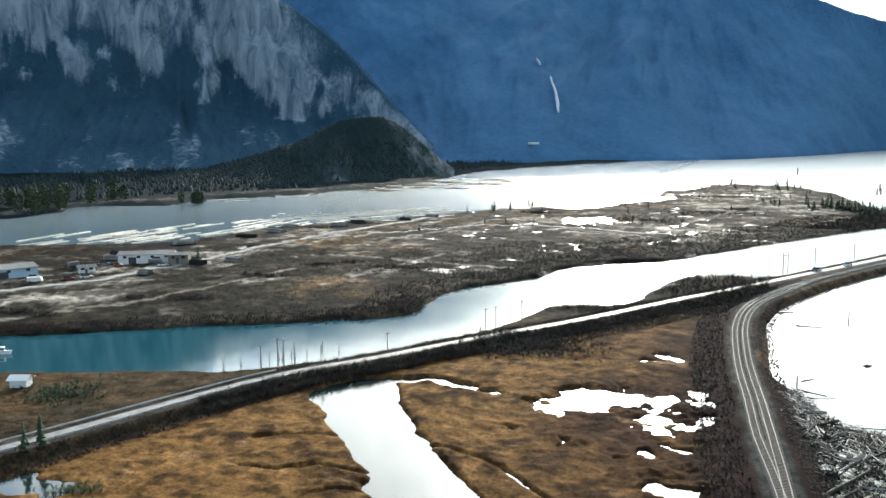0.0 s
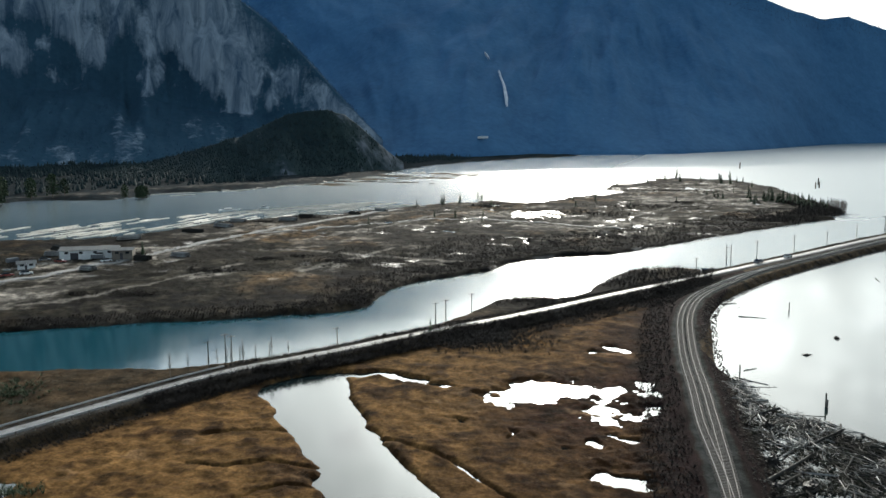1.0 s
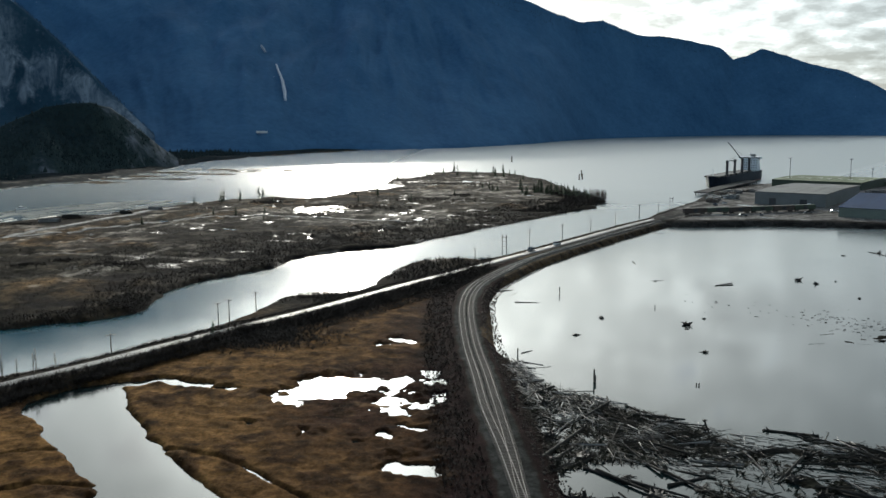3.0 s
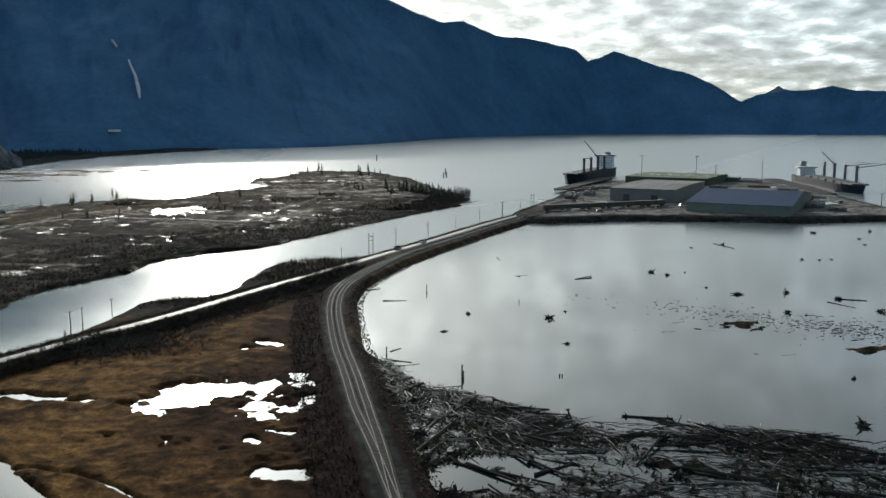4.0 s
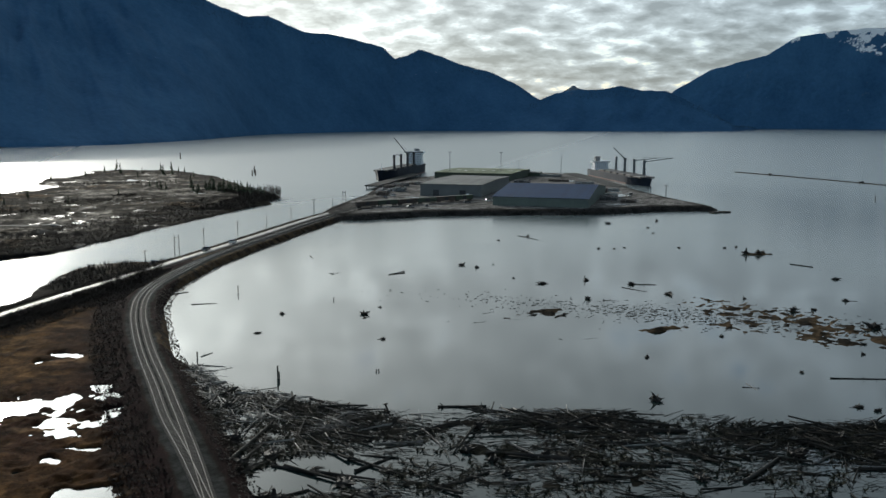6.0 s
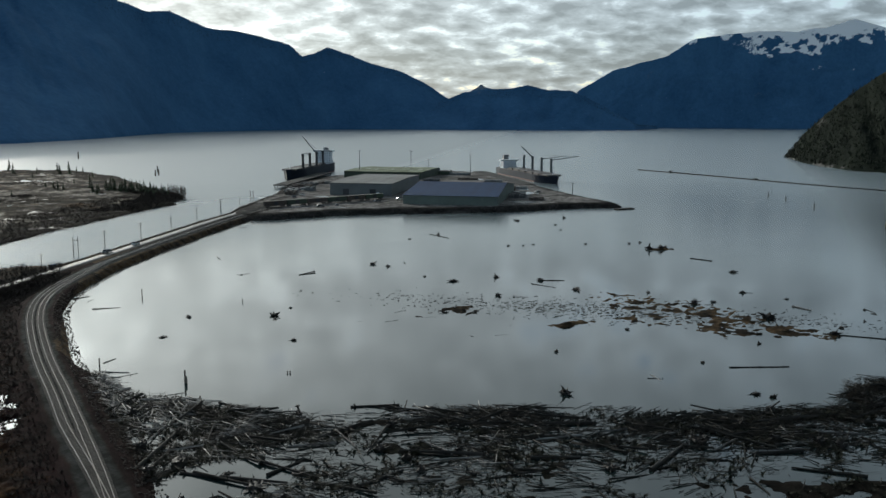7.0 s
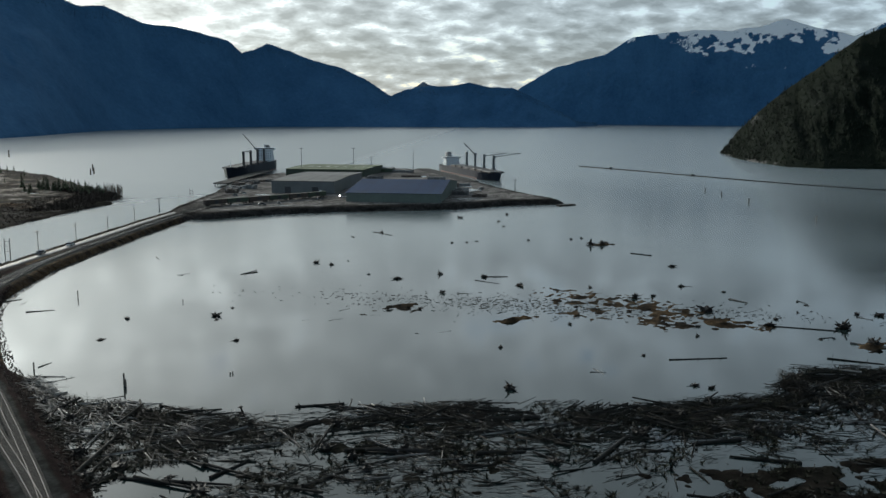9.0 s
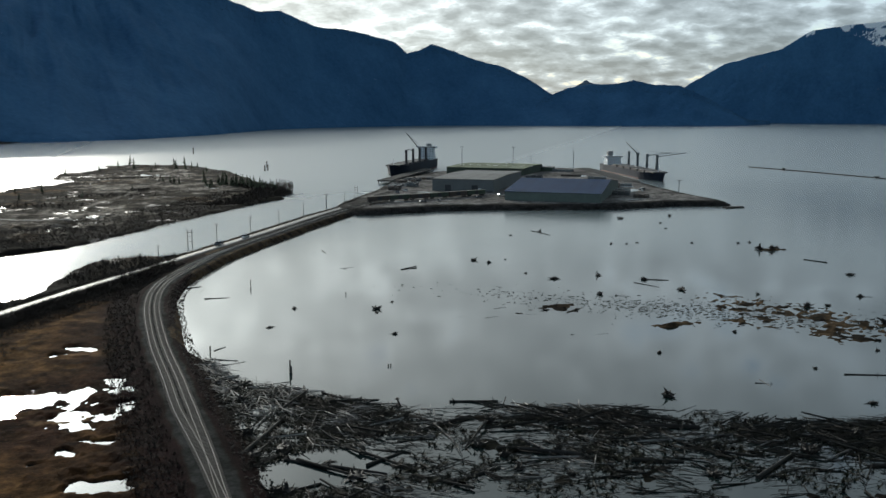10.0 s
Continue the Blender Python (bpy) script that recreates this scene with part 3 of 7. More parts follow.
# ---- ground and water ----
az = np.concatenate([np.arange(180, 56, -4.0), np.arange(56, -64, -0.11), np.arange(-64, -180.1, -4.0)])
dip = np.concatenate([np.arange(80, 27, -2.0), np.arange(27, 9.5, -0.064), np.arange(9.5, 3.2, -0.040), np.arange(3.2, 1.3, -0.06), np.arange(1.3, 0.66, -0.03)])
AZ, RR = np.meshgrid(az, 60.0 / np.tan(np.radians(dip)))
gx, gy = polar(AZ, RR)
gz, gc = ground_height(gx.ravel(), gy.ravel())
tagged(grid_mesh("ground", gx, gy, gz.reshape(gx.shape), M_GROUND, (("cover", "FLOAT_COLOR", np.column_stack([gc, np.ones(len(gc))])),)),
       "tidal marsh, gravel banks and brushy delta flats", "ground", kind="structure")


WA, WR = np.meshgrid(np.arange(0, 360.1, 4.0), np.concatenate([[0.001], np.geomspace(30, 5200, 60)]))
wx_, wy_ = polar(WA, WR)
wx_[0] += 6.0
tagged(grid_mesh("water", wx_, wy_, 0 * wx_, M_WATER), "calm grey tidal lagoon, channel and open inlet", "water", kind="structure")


# ---- mountains ----
def mountain(name, stations, mat, label, rows=85, step=0.12, cliff=None, spurs=0.16, wave=3.0, rock=0.0, snowline=None, seed=1, back=0.10, bare=None, bulge=0.05, foot_rock=0.0):
    """A mountain side. stations: azimuth, shore distance, ridge distance and ridge elevation angle, from left to right."""
    s = np.array(stations, float)
    a = np.arange(s[0, 0], s[-1, 0], -step)
    shore = np.interp(-a, -s[:, 0], s[:, 1])
    ridge = np.interp(-a, -s[:, 0], s[:, 2])
    top = np.interp(-a, -s[:, 0], s[:, 3]) + fbm(a, 0 * a, 0.9, 4, seed + 5) * 0.05
    v = np.concatenate([np.linspace(0, 1, rows), [1.0 + back * 0.5, 1.0 + back, 1.0 + 2 * back]])
    A, V = np.meshgrid(a, v)
    R = shore + (ridge - shore) * V
    zr = 60 + ridge * np.tan(np.radians(top))
    x, y = polar(A, R)
    W = np.clip(V, 0, 1)
    if cliff is None:
        prof = 0.75 * W + 0.25 * W * W
    else:
        foot, brow, low, high = cliff
        prof = np.interp(W, [0, foot, brow, 1], [0, low, high, 1])
    zb = zr * prof
    arc = np.radians(A) * ridge.mean()
    slant = 0.55 * zb * np.sin(A * 0.23 + seed)
    ribs = fbm(arc + slant, zb * 0.55, wave * 60, 6, seed, 0.55)
    rough = fbm(arc, zb, 55, 5, seed + 9, 0.6)
    belly = W * (1 - W) * 4
    R = R - (ribs * bulge * (ridge - shore) + rough * 7) * belly
    x, y = polar(A, R)
    z = zb + zr * (ribs * spurs + rough * spurs * 0.10) * belly * 0.5
    z = np.where(V > 1, zr * (1 - (V - 1) * 1.6), z)
    z = np.where(V <= 0, -6, z)
    rk = rock + 0.25 * ribs + 0.35 * rough
    rk = rk + foot_rock * smooth(0.16, 0.02, W + 0.06 * ribs)
    if bare:
        rk = rk + bare[2] * smooth(bare[0], bare[1], A)
    if cliff is not None:
        rk = rk - 0.7 * smooth(0.86, 0.95, W)
        rk = rk + 0.55 * smooth(foot - 0.02, foot + 0.05, W + 0.05 * rough) * smooth(brow + 0.03, brow - 0.03, W + 0.03 * rough)
    sn = np.zeros_like(z) if snowline is None else np.maximum(smooth(snowline - 20, snowline + 34, z + 70 * rough + 30 * ribs), smooth(0.16, 0.34, fbm(arc, zb * 1.6, 80, 5, seed + 31)) * smooth(snowline - 210, snowline - 90, z) * smooth(-40, -46, A))
    ob = grid_mesh(name, x, y, z, mat, (("rock", "FLOAT", rk), ("snow", "FLOAT", sn)))
    return tagged(ob, label, "mountain", kind="structure"), (x, y, z, rk)


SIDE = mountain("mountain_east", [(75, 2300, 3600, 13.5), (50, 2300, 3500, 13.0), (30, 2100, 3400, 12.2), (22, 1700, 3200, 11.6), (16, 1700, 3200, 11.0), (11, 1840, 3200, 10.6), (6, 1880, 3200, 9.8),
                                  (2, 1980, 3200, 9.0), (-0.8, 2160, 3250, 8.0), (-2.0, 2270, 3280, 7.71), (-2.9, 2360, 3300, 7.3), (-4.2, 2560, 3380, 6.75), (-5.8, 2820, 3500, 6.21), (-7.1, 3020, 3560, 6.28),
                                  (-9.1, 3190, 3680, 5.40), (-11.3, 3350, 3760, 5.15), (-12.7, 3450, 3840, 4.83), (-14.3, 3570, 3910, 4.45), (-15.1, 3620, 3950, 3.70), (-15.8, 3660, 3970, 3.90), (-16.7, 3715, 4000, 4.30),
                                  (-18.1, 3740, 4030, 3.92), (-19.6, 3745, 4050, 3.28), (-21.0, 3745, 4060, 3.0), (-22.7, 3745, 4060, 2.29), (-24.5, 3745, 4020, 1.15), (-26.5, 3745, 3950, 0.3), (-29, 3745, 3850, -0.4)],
                M_HAZY_FOREST, "steep dark forested mountainside above the inlet", spurs=0.09, wave=4.5, rock=-0.16, seed=11)
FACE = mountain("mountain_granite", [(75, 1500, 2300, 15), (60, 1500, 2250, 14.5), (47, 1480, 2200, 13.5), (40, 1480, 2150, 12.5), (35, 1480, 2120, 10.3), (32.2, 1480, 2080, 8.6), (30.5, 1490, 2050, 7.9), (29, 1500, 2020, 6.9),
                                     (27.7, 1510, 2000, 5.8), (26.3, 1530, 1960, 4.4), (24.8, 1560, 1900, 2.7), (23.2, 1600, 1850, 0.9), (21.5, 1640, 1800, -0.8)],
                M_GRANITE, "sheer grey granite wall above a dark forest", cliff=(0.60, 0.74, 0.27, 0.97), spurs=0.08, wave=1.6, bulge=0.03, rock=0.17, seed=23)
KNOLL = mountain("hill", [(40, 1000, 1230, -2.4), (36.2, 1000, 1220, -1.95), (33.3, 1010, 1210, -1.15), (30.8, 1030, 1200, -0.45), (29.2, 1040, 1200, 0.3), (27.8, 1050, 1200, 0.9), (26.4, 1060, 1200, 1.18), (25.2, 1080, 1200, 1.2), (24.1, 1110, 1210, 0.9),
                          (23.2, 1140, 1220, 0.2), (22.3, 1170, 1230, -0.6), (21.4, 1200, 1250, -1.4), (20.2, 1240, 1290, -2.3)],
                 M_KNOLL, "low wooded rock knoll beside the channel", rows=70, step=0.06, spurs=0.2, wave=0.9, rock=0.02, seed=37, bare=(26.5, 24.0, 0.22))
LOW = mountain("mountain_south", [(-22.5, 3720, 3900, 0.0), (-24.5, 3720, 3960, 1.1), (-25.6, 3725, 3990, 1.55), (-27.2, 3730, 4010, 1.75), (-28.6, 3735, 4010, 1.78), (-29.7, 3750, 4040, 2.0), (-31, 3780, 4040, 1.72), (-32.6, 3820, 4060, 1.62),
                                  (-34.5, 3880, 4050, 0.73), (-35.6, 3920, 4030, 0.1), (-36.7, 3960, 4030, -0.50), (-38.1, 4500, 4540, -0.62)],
               M_HAZY_FOREST, "low forested ridge across the inlet", rows=60, spurs=0.14, wave=1.5, rock=-0.15, seed=41)
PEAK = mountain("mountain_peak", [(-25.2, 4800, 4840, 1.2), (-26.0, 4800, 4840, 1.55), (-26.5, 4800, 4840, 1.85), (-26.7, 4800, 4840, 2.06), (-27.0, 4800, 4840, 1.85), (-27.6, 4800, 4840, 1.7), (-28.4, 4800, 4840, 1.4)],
                M_HAZY_FOREST, "distant pointed rocky summit", rows=30, rock=0.4, seed=47)
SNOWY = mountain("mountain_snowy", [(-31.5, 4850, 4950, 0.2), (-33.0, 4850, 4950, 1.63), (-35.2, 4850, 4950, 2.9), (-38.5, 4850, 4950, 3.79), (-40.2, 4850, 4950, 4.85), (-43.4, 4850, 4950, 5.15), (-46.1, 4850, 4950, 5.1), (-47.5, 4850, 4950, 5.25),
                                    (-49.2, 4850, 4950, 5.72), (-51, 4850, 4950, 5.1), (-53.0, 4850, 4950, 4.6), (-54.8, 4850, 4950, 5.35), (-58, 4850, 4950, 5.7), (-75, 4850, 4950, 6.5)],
                 M_HAZY_FOREST, "high mountain with snow along its crest", rows=90, spurs=0.13, wave=2.4, rock=-0.05, snowline=472, seed=53)
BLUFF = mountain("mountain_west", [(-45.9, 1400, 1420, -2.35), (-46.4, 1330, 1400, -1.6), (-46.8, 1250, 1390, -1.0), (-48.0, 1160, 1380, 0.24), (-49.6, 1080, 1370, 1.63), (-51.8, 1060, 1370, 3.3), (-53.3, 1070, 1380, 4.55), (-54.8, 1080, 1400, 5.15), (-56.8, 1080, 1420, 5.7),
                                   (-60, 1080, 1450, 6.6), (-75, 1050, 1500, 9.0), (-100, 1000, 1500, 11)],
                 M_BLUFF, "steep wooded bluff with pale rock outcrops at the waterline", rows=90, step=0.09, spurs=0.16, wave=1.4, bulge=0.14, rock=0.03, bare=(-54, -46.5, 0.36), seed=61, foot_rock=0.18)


# ---- mesh helpers ----
rng = np.random.default_rng(7)


def finish(bm, name, mat):
    me = bpy.data.meshes.new(name)
    bm.normal_update()
    bm.to_mesh(me)
    bm.free()
    me.materials.append(mat)
    return me


def part(name, bm, mat, parent, label=""):
    """One mesh object under a thing or under a part."""
    ob = new(name, finish(bm, name, mat))
    ob.parent = parent
    return tagged(ob, label)


def piece(name, mesh, parent, m=None):
    """A part that shares its mesh with others."""
    ob = new(name, mesh)
    ob.parent = parent
    if m is not None:
        ob.matrix_basis = m
    return ob


def thing(name, m, label, category, group="", kind=""):
    ob = new(name)
    ob.empty_display_size = 0.5
    ob.matrix_basis = m
    return tagged(ob, label, category, group, kind)


def box(bm, size, at=(0, 0, 0), turn=0.0, bevel=0.0):
    """A box standing on its base point."""
    made = bmesh.ops.create_cube(bm, size=1.0, matrix=pose(*at, 0, 0, turn) @ Matrix.Translation((0, 0, size[2] / 2)) @ Matrix.Diagonal((*size, 1)))
    if bevel:
        edges = list({e for v in made["verts"] for e in v.link_edges})
        bmesh.ops.bevel(bm, geom=edges, offset=bevel, segments=1, affect="EDGES")
    return bm


def tube(bm, a, b, ra, rb, sides=8):
    a, b = Vector(a), Vector(b)
    d = b - a
    m = Matrix.Translation((a + b) / 2) @ d.to_track_quat("Z", "Y").to_matrix().to_4x4()
    bmesh.ops.create_cone(bm, cap_ends=True, segments=sides, radius1=ra, radius2=rb, depth=d.length, matrix=m)
    return bm


def prism(bm, outline, lift):
    """An outline in x and z, pushed along y from lift[0] to lift[1]."""
    lo = [bm.verts.new((x, lift[0], z)) for x, z in outline]
    hi = [bm.verts.new((x, lift[1], z)) for x, z in outline]
    bm.faces.new(lo)
    bm.faces.new(hi[::-1])
    for i in range(len(lo)):
        j = (i + 1) % len(lo)
        bm.faces.new((lo[j], lo[i], hi[i], hi[j]))
    bmesh.ops.recalc_face_normals(bm, faces=bm.faces)
    return bm


def raw_mesh(name, verts, faces, mat, smooth_shade=False):
    """A mesh from arrays of vertices and of faces with equal numbers of corners."""
    me = bpy.data.meshes.new(name)
    verts, faces = np.asarray(verts, np.float32), np.asarray(faces, np.int32)
    corners = faces.shape[1]
    me.vertices.add(len(verts))
    me.vertices.foreach_set("co", verts.ravel())
    me.loops.add(faces.size)
    me.loops.foreach_set("vertex_index", faces.ravel())
    me.polygons.add(len(faces))
    me.polygons.foreach_set("loop_start", np.arange(0, faces.size, corners, dtype=np.int32))
    if smooth_shade:
        me.polygons.foreach_set("use_smooth", np.ones(len(me.polygons), bool))
    me.update(calc_edges=True)
    me.materials.append(mat)
    return me


def stuff(name, mesh, label, category):
    return tagged(new(name, mesh), label, category, kind="stuff")


def level(x, y):
    """Ground or water level at plan points."""
    h, _ = ground_height(np.atleast_1d(np.asarray(x, float)), np.atleast_1d(np.asarray(y, float)))
    return np.maximum(h, 0.0)


def at_level(x, y, turn=0.0, dz=0.0):
    return pose(x, y, float(level(x, y)[0]) + dz, 0, 0, turn)


def many_tubes(a, b, ra, rb):
    """Vertices and faces of many tapered four-sided splinters at once."""
    sides = 4
    n = len(a)
    d = b - a
    d = d / (np.linalg.norm(d, axis=1, keepdims=True) + 1e-9)
    side = np.cross(d, np.array([0.0, 0.0, 1.0]) + 1e-3)
    side /= np.linalg.norm(side, axis=1, keepdims=True)
    up = np.cross(side, d)
    ang = np.arange(sides) * 2 * np.pi / sides
    ring = side[:, None, :] * np.cos(ang)[None, :, None] + up[:, None, :] * np.sin(ang)[None, :, None]
    v = np.concatenate([a[:, None, :] + ring * ra[:, None, None], b[:, None, :] + ring * rb[:, None, None]], 1).reshape(-1, 3)
    k, i = np.arange(n) * 2 * sides, np.arange(sides)
    j = (i + 1) % sides
    quad = np.stack([i, j, sides + j, sides + i], 1)
    quad = np.concatenate([quad, [(0, 3, 2, 1), (4, 5, 6, 7)]])
    faces = (k[:, None, None] + quad[None]).reshape(-1, 4)
    return v, faces


# ---- roads and railway ----
def along(line, gap):
    """Points and headings along a line, gap metres apart."""
    d = np.concatenate([[0], np.cumsum(np.hypot(*np.diff(line, axis=0).T))])
    s = np.arange(0, d[-1], gap)
    x, y = np.interp(s, d, line[:, 0]), np.interp(s, d, line[:, 1])
    return x, y, np.arctan2(np.gradient(y), np.gradient(x))


def beside(line, n, lo, hi, seed):
    """Random places beside a line, lo to hi metres to its left."""
    g = np.random.default_rng(seed)
    x, y, a = along(np.asarray(line, float), 1.0)
    i = g.integers(0, len(x), n)
    o = g.uniform(lo, hi, n)
    return x[i] - np.sin(a[i]) * o, y[i] + np.cos(a[i]) * o


def ribbon(name, line, half, z, mat, thick=0.25, gap=3.0, wobble=0.25, crown=0.06):
    x, y, a = along(line, gap)
    off = np.array([-1.0, -1.0, -0.5, 0, 0.5, 1.0, 1.0])
    drop = np.array([-thick, 0, crown * 0.7, crown, crown * 0.7, 0, -thick])
    w = half + fbm(x, y, 15, 3, 5) * wobble
    px = x[:, None] - np.sin(a)[:, None] * off * w[:, None]
    py = y[:, None] + np.cos(a)[:, None] * off * w[:, None]
    pz = (z if np.ndim(z) else np.full(len(x), z))[:, None] + drop
    return grid_mesh(name, px, py, pz, mat)


tagged(ribbon("road", ROAD[ROAD[:, 1] < 566], 1.85, 2.22, M_WETROAD), "wet gravel causeway road beside the channel", "road", kind="structure")
dr_x, dr_y, _ = along(DELTA_ROAD, 3.0)
tagged(ribbon("road_delta", DELTA_ROAD, 2.6, level(dr_x, dr_y) + 0.18, M_GRAVEL, 0.8), "pale dirt road across the delta flats", "road", kind="structure")
dt_x, dt_y, _ = along(DELTA_TRACK, 3.0)
tagged(ribbon("road_track", DELTA_TRACK, 1.8, level(dt_x, dt_y) + 0.15, M_GRAVEL, 0.8), "pale dirt track on the delta flats", "road", kind="structure")


def railway(side, label):
    keep = RAIL[(RAIL[:, 1] > 20) & (RAIL[:, 1] < 560)]
    x, y, a = along(keep, 2.0)
    spread = np.where(y < 330, np.clip((y - 122) / 48, 0.03, 1), np.clip((375 - y) / 40, 0.03, 1)) * 1.40 * side
    cx, cy = x - np.sin(a) * spread, y + np.cos(a) * spread
    track = thing("railway_track", Matrix.Identity(4), label, "railway", "tracks of the double line")
    for q in (-0.66, 0.66):
        rx, ry = cx - np.sin(a) * q, cy + np.cos(a) * q
        prof_o = np.array([-0.07, -0.04, -0.04, 0.04, 0.04, 0.07])
        prof_z = np.array([0, 0.05, 0.17, 0.17, 0.05, 0]) + 2.26
        px = rx[:, None] - np.sin(a)[:, None] * prof_o
        py = ry[:, None] + np.cos(a)[:, None] * prof_o
        rail = grid_mesh("rail", px, py, np.repeat(prof_z[None, :], len(x), 0), M_STEEL_RAIL)
        rail.parent = track
    sx, sy, sa = along(np.column_stack([cx, cy]), 0.65)
    near_by = np.flatnonzero((sy > 112) & (sy < 205))[:150]
    for i in near_by:
        piece("sleeper", SLEEPER, track, pose(sx[i], sy[i], 2.12, 0, 0, math.degrees(sa[i])))
    rest = np.setdiff1d(np.arange(len(sx)), near_by)
    sx, sy, sa = sx[rest], sy[rest], sa[rest]
    u = np.stack([-np.sin(sa), np.cos(sa), 0 * sa], 1)
    w = np.stack([np.cos(sa), np.sin(sa), 0 * sa], 1)
    c = np.stack([sx, sy, 0 * sx + 2.12], 1)
    corners = [c + u * i * 1.2 + w * j * 0.13 + np.array([0, 0, k]) for i in (-1, 1) for j in (-1, 1) for k in (0, 0.13)]
    quad = np.array(((0, 1, 3, 2), (4, 6, 7, 5), (0, 4, 5, 1), (2, 3, 7, 6), (1, 5, 7, 3)))
    f = (np.arange(len(sx))[:, None, None] * 8 + quad[None]).reshape(-1, 4)
    s = new("sleeper_rest", raw_mesh("sleeper_rest", np.stack(corners, 1).reshape(-1, 3), f, M_SLEEPER))
    s.parent = track
    tagged(s, "weathered timber sleepers", kind="stuff")


SLEEPER = finish(box(bmesh.new(), (0.26, 2.4, 0.13), (0, 0, 0), 0, 0.012), "sleeper", M_SLEEPER)
railway(1, "steel railway track on grey ballast beside the marsh")
railway(-1, "steel railway track on grey ballast beside the lagoon")


# ---- driftwood ----
def sprout(bm, face, way, reach, taper, g, size=0.1):
    """Grow a bent, tapering root or stub out of a face; size is its radius at the foot."""
    face = bmesh.ops.extrude_discrete_faces(bm, faces=[face])["faces"][0]
    c = face.calc_center_median()
    for v in face.verts:
        d = v.co - c
        v.co = c + d * min(1.0, size / max(d.length, 1e-6))
    for _ in range(2):
        face = bmesh.ops.extrude_discrete_faces(bm, faces=[face])["faces"][0]
        c = face.calc_center_median()
        for v in face.verts:
            v.co = c + (v.co - c) * taper + way * reach * 0.5
        way = (way + Vector((g.uniform(-0.5, 0.5), g.uniform(-0.5, 0.5), g.uniform(-0.4, 0.3)))).normalized()


def log_mesh(name, length, r, mat, stubs=3, root=False, seed=0):
    """A tapered, slightly bent trunk lying on its side, with broken branch stubs, or a root plate at its butt."""
    g = random.Random(seed)
    bm = bmesh.new()
    n, sides = 5, 8
    rings = []
    for i in range(n + 1):
        s = i / n
        rr = r * (1.05 - 0.45 * s)
        cx, cy, cz = (s - 0.5) * length, math.sin(s * 3 + seed) * length * 0.012, r * 0.8 + math.sin(s * 2.3 + seed * 2) * r * 0.25
        rings.append([bm.verts.new((cx, cy + rr * math.cos(k * math.tau / sides) * g.uniform(0.88, 1.1), cz + rr * math.sin(k * math.tau / sides))) for k in range(sides)])
    for p, q in zip(rings, rings[1:]):
        for k in range(sides):
            j = (k + 1) % sides
            bm.faces.new((p[k], p[j], q[j], q[k]))
    bm.faces.new(rings[0][::-1])
    bm.faces.new(rings[-1])
    bm.normal_update()
    sides_ = [f for f in bm.faces if len(f.verts) == 4 and f.normal.z > -0.2]
    for f in g.sample(sides_, min(stubs, len(sides_))):
        sprout(bm, f, (f.normal + Vector((g.uniform(-0.4, 0.8), 0, 0.2))).normalized(), g.uniform(0.6, 1.7) * max(r, 0.3) * 2, 0.6, g, r * 0.34)
    if root:
        butt = [f for f in bm.faces if f.calc_center_median().x < -length * 0.40 and len(f.verts) == 4]
        for f in butt:
            out = (Vector((-0.5, f.normal.y, f.normal.z)) + Vector((g.uniform(-0.6, 0.2), g.uniform(-0.3, 0.3), g.uniform(-0.2, 0.5)))).normalized()
            sprout(bm, f, out, r * g.uniform(1.6, 3.4), 0.6, g, r * 0.5)
    bmesh.ops.recalc_face_normals(bm, faces=bm.faces)
    return finish(bm, name, mat)


def stump_mesh(name, r, height, mat, seed=0, roots=20):
    """A grounded root mass: a gnarled lump with bent, tapering roots and a broken butt growing out of it."""
    g = random.Random(seed)
    bm = bmesh.new()
    bmesh.ops.create_icosphere(bm, subdivisions=2, radius=r * 0.62, matrix=Matrix.Translation((0, 0, height * 0.22)) @ Matrix.Diagonal((g.uniform(1.0, 1.5), 1.0, 0.75, 1.0)))
    for v in bm.verts:
        v.co *= 1 + 0.5 * (g.random() - 0.45)
    bm.normal_update()
    c = Vector((0, 0, height * 0.2))
    chosen = g.sample([f for f in bm.faces if f.calc_center_median().z > 0.02], roots)
    for k, f in enumerate(chosen):
        way = (f.calc_center_median() - c).normalized() + Vector((g.uniform(-0.4, 0.4), g.uniform(-0.4, 0.4), g.uniform(-0.25, 0.35)))
        sprout(bm, f, way.normalized(), (height * 0.9 if k == 0 else r * g.uniform(0.25, 0.8)), 0.8 if k == 0 else 0.6, g, r * (0.34 if k == 0 else 0.17))
    bmesh.ops.recalc_face_normals(bm, faces=bm.faces)
    return finish(bm, name, mat)


M_STUMP = surface("sodden_stump", (0.019, 0.017, 0.014), (0.008, 0.007, 0.006), 0.8, 0.7, 0, 0.5, 0.05, 0.3)
LOGS = [log_mesh("driftwood_log", 5.0 + i * 1.4, 0.13 + 0.028 * i, M_LOG if i == 3 else M_DARKLOG, 2 + i % 3, False, i) for i in range(6)]
ROOTLOGS = [log_mesh("rootwad_log", 9.0 + 3 * i, 0.33 + 0.04 * i, M_STUMP, 3, True, 20 + i) for i in range(3)]
STUMPS = [stump_mesh("driftwood_stump", 0.8 + 0.2 * i, 1.1 + 0.35 * i, M_STUMP, 40 + i) for i in range(4)]

SHORE_X = np.array([0, 10, 28, 48, 75, 102, 134, 168, 210])
SHORE_TURN = np.array([-62, -52, -42, -18, -12, -20, 5, 12, -4])


